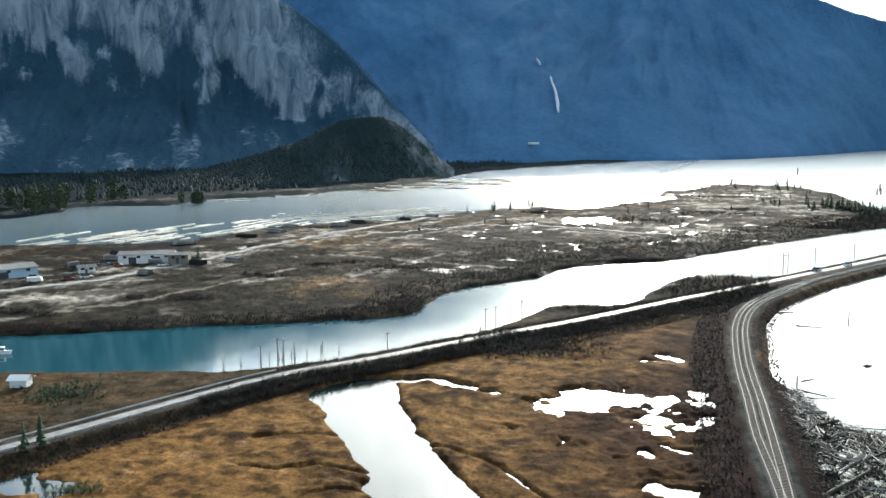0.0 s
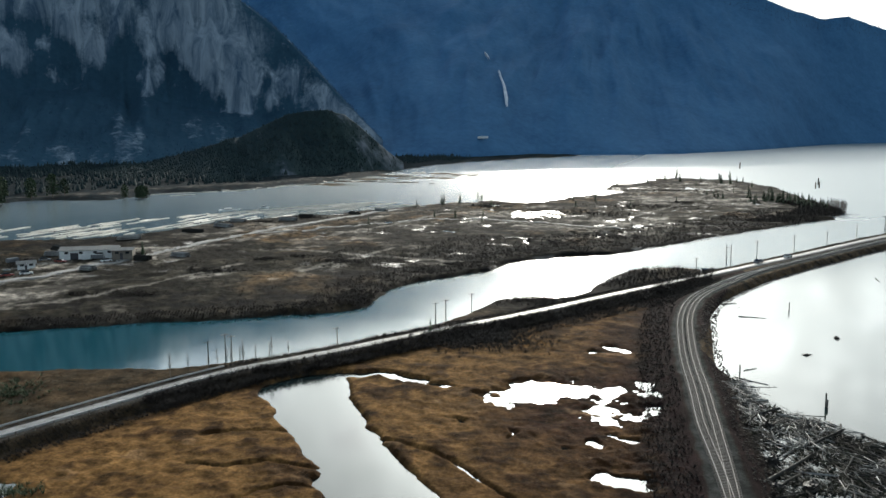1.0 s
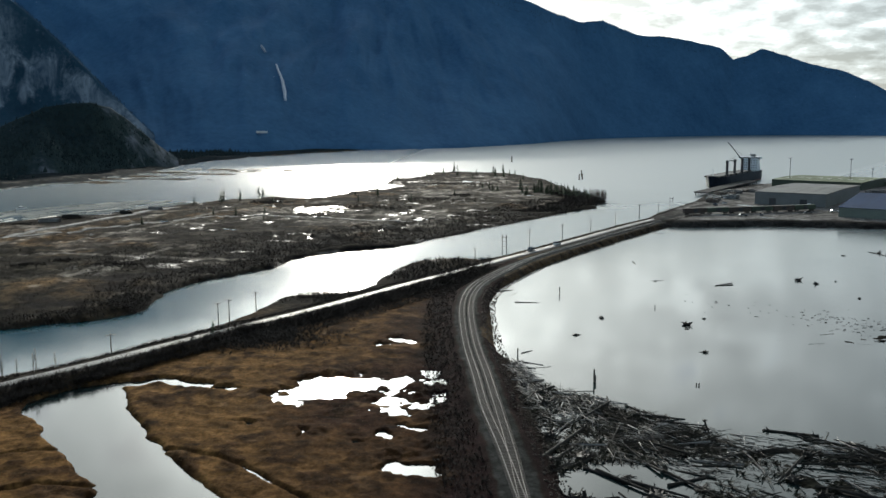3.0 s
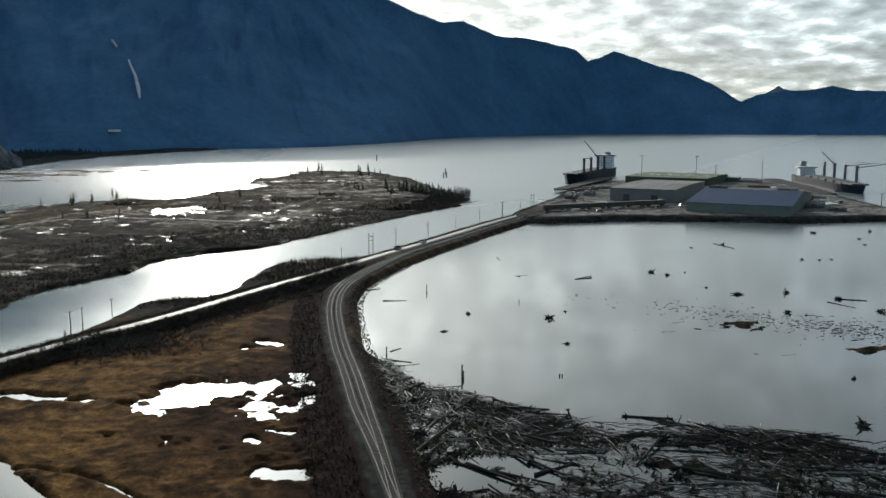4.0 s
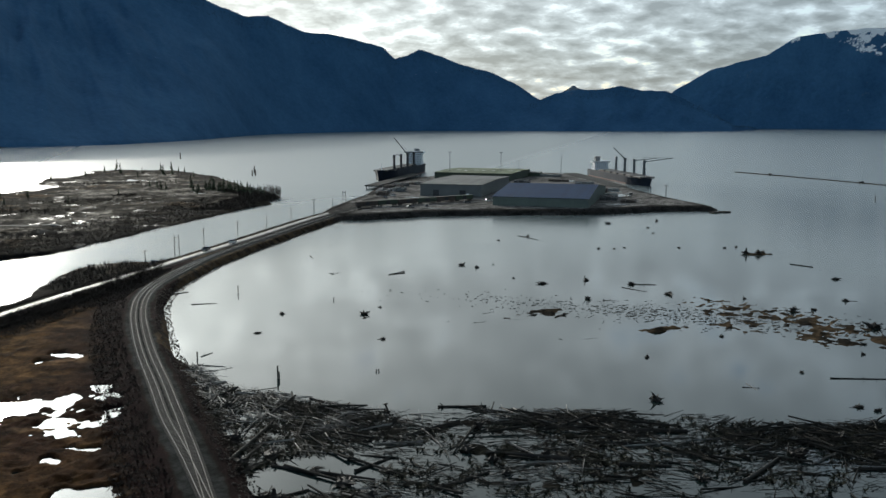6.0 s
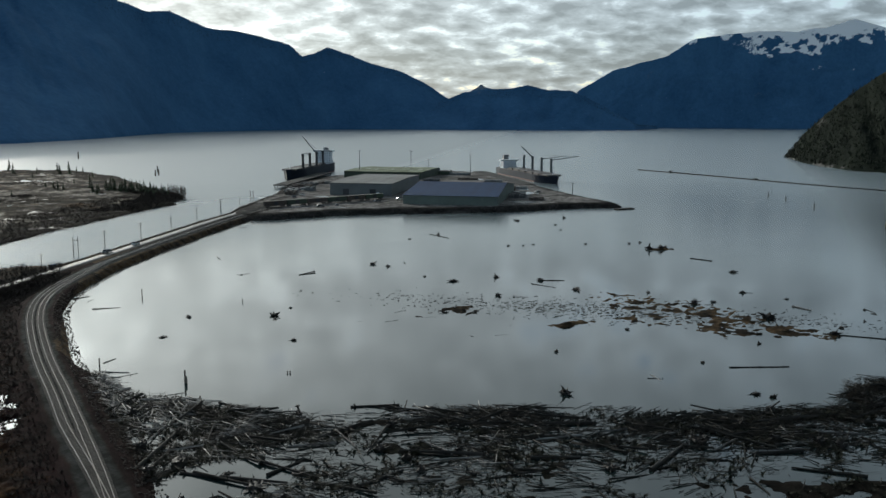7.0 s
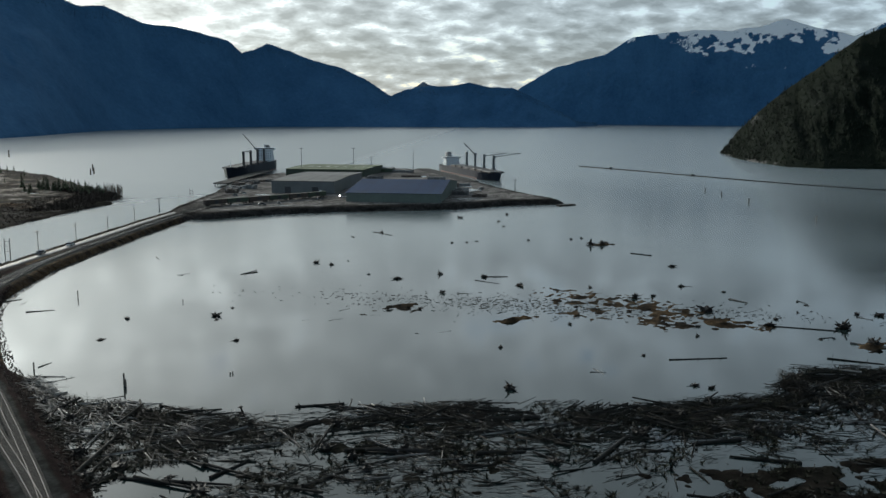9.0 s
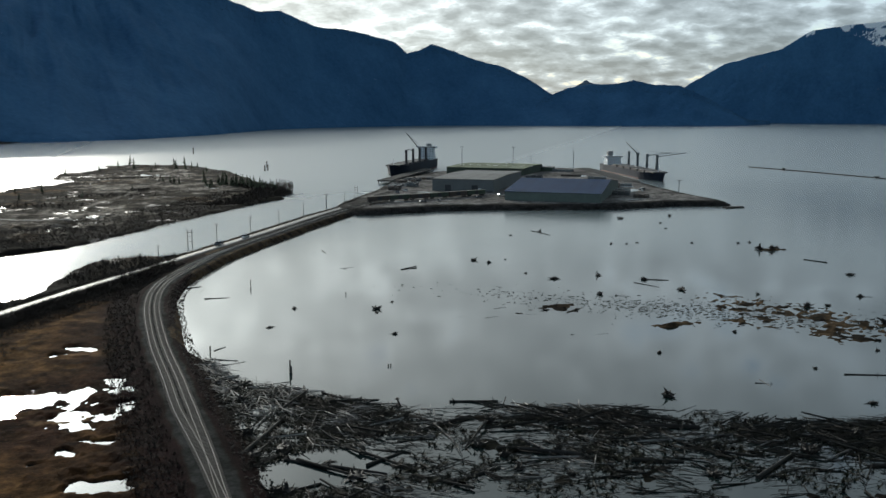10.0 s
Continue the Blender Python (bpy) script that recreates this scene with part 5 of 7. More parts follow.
x, y, _ = within(NEAR_LAND, 1500, 2, 60, 212, ((-200, 120), (-120, 185)))
shrubs("bank_brush", x, y, rng.uniform(0.2, 0.6, len(x)), M_DRYGRASS, "brown weeds between road and channel", 7, 0.09)
x, y = np.concatenate([rng.normal(-154, 5, 200), rng.normal(-110, 3, 60)]), np.concatenate([rng.normal(151, 4, 200), rng.normal(108, 2, 60)])
shrubs("bramble", x, y, rng.uniform(0.6, 1.4, len(x)), M_CONIFER, "green bramble patches by the road", 9, 0.14)
x, y = rng.uniform(-45, 0, 900), rng.uniform(320, 372, 900)
keep = area(x, y, NEAR_LAND) > 1
shrubs("bank_brush", x[keep], y[keep], rng.uniform(0.8, 2.6, keep.sum()), M_TWIG, "bare brush on the low spit beside the road", 8, 0.06)
# low dark shrubs on the marsh side of the railway bank
x, y = beside(RAIL[(RAIL[:, 1] > 105) & (RAIL[:, 1] < 325)], 2600, 4.4, 13.0, 235)
shrubs("bank_brush", x, y, rng.uniform(0.2, 0.8, len(x)), M_TWIG, "low dark shrubs beside the railway", 0, 0.30)
# dark weedy mats: along the waterline, in clumps over the flats, and over the nearest mud
for n, lo, hi, sd in ((3200, -0.5, 6.0, 231), (4200, 6.0, 60.0, 232)):
    x, y, d = shore_points(n * 2, lo, hi, sd)
    keep = fbm(x, y, 9 if lo > 0 else 14, 3, 233) > (0.10 if lo > 0 else -0.2)
    x, y = x[keep][:n], y[keep][:n]
    shrubs("drift_brush", x, y, rng.uniform(0.25, 0.8, len(x)), M_WEED, "dark weedy brush growing through the driftwood", 6, 0.55, 1.1)
x, y = rng.uniform(70, 215, 5200), rng.uniform(66, 126, 5200)
keep = (level(x, y) > 0.02) & (fbm(x, y, 12, 3, 234) > -0.25) & (y < 100 - 0.05 * (x - 70) + 26 * (x > 160))
shrubs("drift_brush", x[keep], y[keep], rng.uniform(0.2, 0.7, keep.sum()), M_WEED, "dark weed over the muddy foreshore", 6, 0.55, 1.1)
x, y = rng.uniform(95, 225, 15000), rng.uniform(150, 260, 15000)
dry = level(x, y) > 0.015
shrubs("islet_weed", x[dry], y[dry], rng.uniform(0.06, 0.24, dry.sum()), M_SHOALWEED, "low brown weed on the lagoon islets", 5, 0.30, 1.0, "weed")
# tufts over the marsh between creek, road and railway
x, y = rng.uniform(-110, 6, 60000), rng.uniform(112, 300, 60000)
right_ = x - np.interp(y, RAIL[:, 1], RAIL[:, 0])
road_ = x - np.interp(y, ROAD[:, 1], ROAD[:, 0])
lv = level(x, y)
keep = (right_ < -5.5) & (road_ > 9) & (lv > 0.12) & (lv < 1.2)
x, y = x[keep][:15000], y[keep][:15000]
golden = (-x + 14 * fbm(x, y, 30, 3, 131) + np.where(y < 165, 22, 0) + rng.normal(0, 9, len(x))) > 46
shrubs("marsh_sedge", x[golden], y[golden], rng.uniform(0.08, 0.30, golden.sum()), M_GOLDGRASS, "dry golden sedge tufts on the marsh", -2, 0.34, 1.0, "grass")
shrubs("marsh_sedge", x[~golden], y[~golden], rng.uniform(0.08, 0.34, (~golden).sum()), M_DRYGRASS, "reddish-brown dead grass tufts on the marsh", -2, 0.34, 1.0, "grass")
# mounds of brush on the flats
for cx, cy, w, d in ((-199, 311, 13, 4), (-200, 259, 10, 3), (-193, 343, 8, 3), (-156, 346, 12, 4), (-242, 220, 8, 3), (-229, 217, 5, 2), (-183, 354, 6, 3), (-220, 253, 6, 2), (-92, 592, 34, 9), (-45, 650, 30, 8), (-33, 820, 44, 12), (-24, 692, 10, 5), (-165, 627, 14, 8), (-302, 489, 9, 5), (-271, 480, 9, 5), (-259, 519, 9, 5), (-261, 340, 5, 4), (-300, 308, 8, 4)):
    n = min(190, int(40 + w * d * 3))
    x, y = rng.normal(cx, w * 0.5, n), rng.normal(cy, d * 0.8, n)
    shrubs("brush_clump", x, y, rng.uniform(0.6, 1.6, n) * (1 + 0.4 * (w > 13)), M_TWIG, "dark low clump of brush on the flats", 8, 0.09)


def conifer_mesh(seed, height=8.0):
    """Crown of drooping boughs in uneven whorls."""
    g = random.Random(seed)
    bm = bmesh.new()
    z = height * 0.10
    while z < height * 0.98:
        k = (1 - z / height)
        reach = height * 0.24 * k ** 0.8 + 0.08
        for i in range(7):
            if g.random() < 0.15:
                continue
            a = g.uniform(0, math.tau)
            m = reach * g.uniform(0.65, 1.2)
            w = m * 0.42
            ca, sa = math.cos(a), math.sin(a)
            droop = m * g.uniform(0.1, 0.5)
            p = [bm.verts.new(q) for q in ((0, 0, z + m * 0.25), (ca * m * 0.6 - sa * w, sa * m * 0.6 + ca * w, z - droop * 0.5), (ca * m, sa * m, z - droop), (ca * m * 0.6 + sa * w, sa * m * 0.6 - ca * w, z - droop * 0.5))]
            bm.faces.new((p[0], p[1], p[2]))
            bm.faces.new((p[0], p[2], p[3]))
        z += height * 0.055 * (0.5 + k)
    return finish(bm, "crown", M_CONIFER)


def trunk_mesh(height, r):
    bm = bmesh.new()
    tube(bm, (0, 0, -0.3), (0, 0, height), r, r * 0.15, 7)
    return finish(bm, "trunk", M_BARK)


CROWNS = [conifer_mesh(300 + i) for i in range(4)]
TRUNK = trunk_mesh(7.6, 0.17)


def conifer(x, y, height, i, group, label="dark green conifer on the flats"):
    t = thing("conifer_tree", at_level(x, y, rng.uniform(0, 360)) @ Matrix.Scale(height / 8.0, 4), label, "tree", group)
    piece("trunk", TRUNK, t)
    piece("crown", CROWNS[i % 4], t)


for i, (x, y, h) in enumerate(((-77, 229, 4.0), (-128, 119, 6.5), (-129, 116, 5.5), (-204, 489, 6.0), (-38, 956, 10), (4, 934, 9), (13, 933, 8.5), (25, 708, 8), (43, 736, 7), (48, 730, 6.5), (53, 722, 7.5), (58, 712, 6), (62, 705, 7), (66, 698, 6), (36, 740, 6),
                                   (30, 722, 5.5), (70, 690, 5), (-2, 760, 6), (-8, 775, 5), (74, 682, 5), (28, 700, 7), (-205, 640, 6), (-190, 640, 7), (-165, 640, 6), (-215, 610, 5), (-261, 345, 6.5), (-258, 341, 5.5), (-110, 690, 5), (-96, 880, 6), (-70, 930, 5), (-55, 985, 6), (20, 960, 5), (-20, 900, 5), (32, 880, 5), (46, 820, 5), (52, 760, 6), (60, 745, 5), (14, 800, 4), (-30, 700, 4), (-60, 640, 5), (-100, 640, 5), (-150, 560, 4), (-165, 545, 5), (-178, 540, 5), (-140, 520, 4))):
    conifer(x, y, h * (1.25 if y > 600 else 1.05), i, "conifers on the delta")


tg = np.random.default_rng(77)
for i in range(46):
    u = i / 45
    x, y = 38 + 36 * u + tg.normal(0, 2.5), 726 - 68 * u + tg.normal(0, 6)
    conifer(x, y, (tg.uniform(5.5, 9.5) if i % 6 else 11.5) * (1 - 0.3 * u), i, "conifers along the point", "dark conifer in the row along the point")
for i, (x, y, h) in enumerate(((25, 752, 12), (1, 740, 8), (5, 742, 7), (-44, 1018, 12), (2, 985, 10), (13, 985, 11), (26, 962, 6), (-17, 970, 6), (-92, 690, 8), (-192, 700, 9), (-186, 690, 8), (-201, 634, 10))):
    conifer(x, y, h, i, "conifers on the delta")


def leafy_mesh(seed, height):
    """A rounded, uneven crown of many small leaf clumps on forking limbs."""
    g = random.Random(seed)
    bm = bmesh.new()
    for i in range(300):
        a, q = g.uniform(0, math.tau), g.uniform(0.0, 1.0) ** 0.6
        z = height * g.uniform(0.12, 1.0)
        r = height * 0.27 * math.sqrt(max(0.03, 1 - ((z / height - 0.45) / 0.58) ** 2)) * q
        c = Vector((math.cos(a) * r, math.sin(a) * r, z))
        s = height * g.uniform(0.025, 0.06)
        n = Vector((g.uniform(-1, 1), g.uniform(-1, 1), g.uniform(-0.3, 1))).normalized()
        u = n.orthogonal().normalized() * s
        w = n.cross(u)
        bm.faces.new([bm.verts.new(c + p) for p in (u, w * 0.9 + n * s * 0.3, -u * 1.1, -w)])
    return finish(bm, "crown", M_CONIFER)


def limbs_mesh(seed, height):
    g = random.Random(seed)
    bm = bmesh.new()
    tube(bm, (0, 0, -0.4), (0, 0, height * 0.55), height * 0.02, height * 0.011, 7)
    for i in range(9):
        a, z = g.uniform(0, math.tau), height * g.uniform(0.2, 0.55)
        m = height * g.uniform(0.15, 0.3)
        tube(bm, (0, 0, z), (math.cos(a) * m, math.sin(a) * m, z + m * 1.3), height * 0.008, height * 0.003, 5)
    return finish(bm, "trunk", M_BARK)


LEAFY = [leafy_mesh(400 + i, 10.0) for i in range(3)]
BOUGHS = limbs_mesh(9, 10.0)
for i in range(34):
    if i < 24:
        x, y = -545 - rng.uniform(0, 60), 500 + rng.uniform(0, 125)
        h = rng.uniform(13, 21)
    else:
        x, y = -488 + rng.uniform(-14, 14), 632 + rng.uniform(-5, 12)
        h = rng.uniform(9, 14)
    t = thing("broadleaf_tree", at_level(x, y, rng.uniform(0, 360)) @ Matrix.Scale(h / 10, 4), "dense green tree at the water's edge", "tree", "trees on the far bank")
    piece("trunk", BOUGHS, t)
    piece("crown", LEAFY[i % 3], t)


def bare_tree_mesh(seed, height):
    g = random.Random(seed)
    bm = bmesh.new()
    tube(bm, (0, 0, -0.2), (g.uniform(-0.2, 0.2), 0, height), 0.09, 0.02, 6)
    for i in range(26):
        z = height * g.uniform(0.25, 0.95)
        a = g.uniform(0, math.tau)
        m = height * 0.28 * (1.1 - z / height) + 0.2
        tube(bm, (0, 0, z), (math.cos(a) * m * 0.5, math.sin(a) * m * 0.5, z + m), 0.03, 0.008, 4)
    return finish(bm, "bare_tree", M_BARK)


BARE = [bare_tree_mesh(500 + i, 6.0) for i in range(3)]
for i, (x, y) in enumerate(((-120, 182), (-116, 184), (-113, 181), (-112, 185), (-109, 186), (-115, 178), (-122, 176), (-106, 189), (-118, 179), (-110, 182), (-105, 186), (-125, 173), (-103, 192), (-114, 187))):
    ob = new("bare_tree", BARE[i % 3])
    ob.matrix_basis = at_level(x, y, i * 70) @ Matrix.Scale(0.75 + 0.09 * (i % 4), 4)
    tagged(ob, "slender leafless tree beside the road", "tree", "bare roadside trees")


for i in range(40):
    x, y = 70 + 17 * tg.uniform(0, 1) ** 0.7, 664 - 22 * tg.uniform(0, 1)
    ob = new("bare_tree", BARE[i % 3])
    ob.matrix_basis = at_level(x, y, tg.uniform(0, 360)) @ Matrix.Diagonal((1.9, 1.9, tg.uniform(0.9, 1.35), 1))
    tagged(ob, "leafless alder in the clump at the tip of the point", "tree", "alders at the point")


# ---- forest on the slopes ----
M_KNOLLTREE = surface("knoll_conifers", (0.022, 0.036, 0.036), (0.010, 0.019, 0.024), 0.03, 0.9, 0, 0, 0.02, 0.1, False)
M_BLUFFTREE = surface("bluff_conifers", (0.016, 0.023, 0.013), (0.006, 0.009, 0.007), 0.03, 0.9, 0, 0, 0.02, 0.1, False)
# needles tinted blue to match the haze painted on the slopes behind
M_HAZYCONIFER = surface("hazy_far_conifers", (0.034, 0.078, 0.125), (0.022, 0.052, 0.086), 0.02, 0.9, 0, 0, 0.02, 0.1, False)


def forest(name, slope, n, height, label, seed, limit=0.25, rows_lo=0.03, mat=M_HAZYCONIFER, top=1.0):
    """Conifers standing on a mountain side, each a ragged cone."""
    x, y, z, rk = slope
    g = np.random.default_rng(seed)
    rows, cols = x.shape[0] - 3, x.shape[1]
    i, j = g.integers(int(rows * rows_lo) + 1, int(rows * top), n * 3), g.integers(0, cols - 1, n * 3)
    ok = np.flatnonzero(rk[i, j] + g.normal(0, 0.1, n * 3) < limit)[:n]
    i, j = i[ok], j[ok]
    p = np.stack([x[i, j], y[i, j], z[i, j] - 1.0], 1) + g.normal(0, 1.5, (len(i), 3)) * np.array([1, 1, 0.2])
    hh = height * g.uniform(0.55, 1.25, len(i))
    ang = np.arange(5) * 2 * np.pi / 5
    rad = (hh * 0.20)[:, None] * g.uniform(0.7, 1.3, (len(i), 5))
    ring = p[:, None, :] + np.stack([np.cos(ang) * rad, np.sin(ang) * rad, 0 * rad + (hh * 0.12)[:, None]], -1)
    v = np.concatenate([ring, (p + np.stack([0 * hh, 0 * hh, hh], 1))[:, None, :]], 1).reshape(-1, 3)
    k = np.arange(len(i)) * 6
    f = np.concatenate([np.stack([k + a, k + (a + 1) % 5, k + 5], 1) for a in range(5)])
    stuff(name, raw_mesh(name, v, f, mat), label, "forest")


def wood(name, x, y, height, mat, label, seed):
    """Trees on level ground, each a ragged cone."""
    g = np.random.default_rng(seed)
    hh = height * g.uniform(0.5, 1.3, len(x))
    p = np.stack([x, y, level(x, y) - 0.3], 1)
    ang = np.arange(5) * 2 * np.pi / 5
    rad = (hh * 0.30)[:, None] * g.uniform(0.6, 1.3, (len(x), 5))
    ring = p[:, None, :] + np.stack([np.cos(ang) * rad, np.sin(ang) * rad, 0 * rad + (hh * 0.15)[:, None]], -1)
    v = np.concatenate([ring, (p + np.stack([0 * hh, 0 * hh, hh], 1))[:, None, :]], 1).reshape(-1, 3)
    k = np.arange(len(x)) * 6
    f = np.concatenate([np.stack([k + a, k + (a + 1) % 5, k + 5], 1) for a in range(5)])
    stuff(name, raw_mesh(name, v, f, mat), label, "forest")


x, y, _ = within(FAR_BANK, 5200, 34, 700, 620, ((-1000, 480), (-330, 1640)))
keep = fbm(x, y, 60, 3, 19) > -0.35
wood("forest", x[keep], y[keep], 6.5, M_KNOLLTREE, "dark low woods on the far bank", 621)
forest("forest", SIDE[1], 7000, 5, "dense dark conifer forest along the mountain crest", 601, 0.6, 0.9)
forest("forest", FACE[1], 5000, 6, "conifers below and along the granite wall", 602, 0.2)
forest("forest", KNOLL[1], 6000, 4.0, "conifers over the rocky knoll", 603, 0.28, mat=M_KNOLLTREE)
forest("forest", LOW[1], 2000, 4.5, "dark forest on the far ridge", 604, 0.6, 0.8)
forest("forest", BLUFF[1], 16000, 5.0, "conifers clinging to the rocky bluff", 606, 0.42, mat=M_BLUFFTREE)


# ---- poles, barriers and vehicles ----
def utility_pole(x, y, h, turn, arms=1):
    p = thing("utility_pole", at_level(x, y, turn), "weathered timber utility pole beside the road", "utility pole", "poles along the causeway")
    bm = bmesh.new()
    tube(bm, (0, 0, -0.5), (0, 0, h), 0.17, 0.11, 8)
    part("pole", bm, M_POLE, p)
    for k in range(arms):
        bm = bmesh.new()
        box(bm, (2.2, 0.12, 0.14), (0, 0.12, h - 0.5 - 0.8 * k), 0, 0.02)
        arm = part("crossarm", bm, M_POLE, p)
        for s in (-0.95, 0, 0.95):
            bm = bmesh.new()
            tube(bm, (s, 0.12, h - 0.38 - 0.8 * k), (s, 0.12, h - 0.18 - 0.8 * k), 0.05, 0.035, 6)
            part("insulator", bm, M_DARKSTEEL, arm)


for x, y, h, turn in ((-7, 369, 5.2, 30), (18, 402, 9.8, 30), (36, 436, 8.4, 30), (53, 460, 7.8, 30), (72, 501, 7.4, 30), (111, 577, 6.5, 25), (-98, 211, 6.2, 40), (-80, 243, 7.0, 38), (-78, 247, 7.2, 38), (-124, 188, 6.0, 45), (-122, 193, 7.0, 45), (-117, 188, 7.4, 45), (-74, 262, 6.5, 38)):
    utility_pole(x, y, h, turn, 1 if h < 8 else 2)
for x, y, h in ((6, 392, 8.8), (124, 600, 8.2)):
    fr = thing("pole_frame", at_level(x, y, -20), "two-legged timber pole frame with crossbars", "utility pole")
    for s in (-1.0, 1.0):
        bm = bmesh.new()
        tube(bm, (s, 0, -0.5), (s, 0, h), 0.18, 0.13, 8)
        part("leg", bm, M_POLE, fr)
    for z in (0.35, 0.6, 0.82):
        bm = bmesh.new()
        box(bm, (2.6, 0.14, 0.2), (0, 0.14, h * z), 0, 0.02)
        part("crossbar", bm, M_POLE, fr)

fence_line = ROAD[(ROAD[:, 1] > 95) & (ROAD[:, 1] < 182)]
bm = bmesh.new()
box(bm, (0.16, 0.2, 0.95))
POST = finish(bm, "post", M_POLE)
for off in (3.1, -3.1):
    x, y, a = along(fence_line, 3.8)
    px, py = x - np.sin(a) * off, y + np.cos(a) * off
    gr = thing("guardrail", Matrix.Identity(4), "pale steel guardrail along the road edge", "guardrail", "roadside guardrails")
    for i in range(len(px)):
        piece("post", POST, gr, pose(px[i], py[i], 1.95, 0, 0, math.degrees(a[i])))
    o = np.array([0.02, 0.06, 0.02, 0.06, 0.02])
    z = np.array([0.55, 0.65, 0.75, 0.85, 0.95]) + 2.05
    sgn = -np.sign(off)
    rail = grid_mesh("rail_beam", px[:, None] - np.sin(a)[:, None] * (o + 0.1) * sgn, py[:, None] + np.cos(a)[:, None] * (o + 0.1) * sgn, np.repeat(z[None], len(px), 0), surface("galvanised_steel", (0.62, 0.63, 0.63), (0.45, 0.45, 0.44), 0.6, 0.4, 0.6, 0.05, 0.005) if off > 0 else bpy.data.materials["galvanised_steel"])
    rail.parent = gr
    sol = rail.modifiers.new("thickness", "SOLIDIFY")
    sol.thickness = 0.04

M_TYRE = surface("tyre_rubber", (0.03, 0.03, 0.03), (0.02, 0.02, 0.02), 4.0, 0.8)
M_GLASS = surface("dark_window_glass", (0.02, 0.025, 0.03), (0.015, 0.02, 0.025), 1.0, 0.08, 0, 0)
M_REDP = surface("red_vehicle_paint", (0.30, 0.05, 0.04), (0.2, 0.04, 0.03), 1.0, 0.35, 0, 0)
M_GREYP = surface("grey_vehicle_paint", (0.14, 0.15, 0.16), (0.09, 0.10, 0.11), 1.0, 0.35, 0, 0)


def vehicle(x, y, turn, mat, label, long=4.8, van=False, group="parked vehicles"):
    c = thing("vehicle", at_level(x, y, turn, 0.15), label, "vehicle", group)
    k = long / 4.8
    bm = bmesh.new()
    h = 1.0 if not van else 2.1
    prism(bm, [(-2.4 * k, 0.35), (2.4 * k, 0.35), (2.4 * k, 0.8), (1.3 * k if not van else 2.0 * k, h), (-2.35 * k, h)], (-0.9, 0.9))
    part("body", bm, mat, c)
    if not van:
        bm = bmesh.new()
        prism(bm, [(-2.0 * k, 1.0), (1.2 * k, 1.0), (0.6 * k, 1.55), (-1.6 * k, 1.55)], (-0.8, 0.8))
        part("cabin", bm, M_GLASS, c)
    else:
        bm = bmesh.new()
        box(bm, (0.06, 1.6, 0.7), (1.95 * k, 0, 1.2))
        part("windscreen", bm, M_GLASS, c)
    for sx in (-1.5 * k, 1.5 * k):
        for sy in (-0.85, 0.85):
            bm = bmesh.new()
            tube(bm, (sx, sy - 0.11, 0.36), (sx, sy + 0.11, 0.36), 0.36, 0.36, 12)
            part("wheel", bm, M_TYRE, c)


vehicle(18, 385, 60, M_GREYP, "dark grey pickup parked beside the causeway road", 5.6)
vehicle(31, 404, 60, M_WHITE, "white car on the causeway road")
vehicle(-3, 362, 58, M_GREYP, "dark vehicle at the road junction", 5.4)
for x, y, turn, mat, long, van in ((-292, 274, 40, M_GREYP, 5, False), (-285, 268, 30, M_WHITE, 6, True), (-276, 277, 60, M_REDP, 5, False), (-270, 281, 55, M_WHITE, 5, False), (-268, 322, 20, M_GREYP, 6, True), (-303, 308, 80, M_GREYP, 6, True), (-280, 312, 10, M_REDP, 5, False), (-262, 320, 70, M_WHITE, 5, False), (-287, 310, 40, M_GREYP, 5, False)):
    vehicle(x, y, turn, mat, "vehicle parked in the delta yard", long, van, "vehicles in the delta yard")


# ---- buildings on the delta ----
M_BLUEWALL = surface("pale_blue_cladding", (0.36, 0.50, 0.62), (0.28, 0.40, 0.50), 0.1, 0.6, 0, 0.05, 0.01)


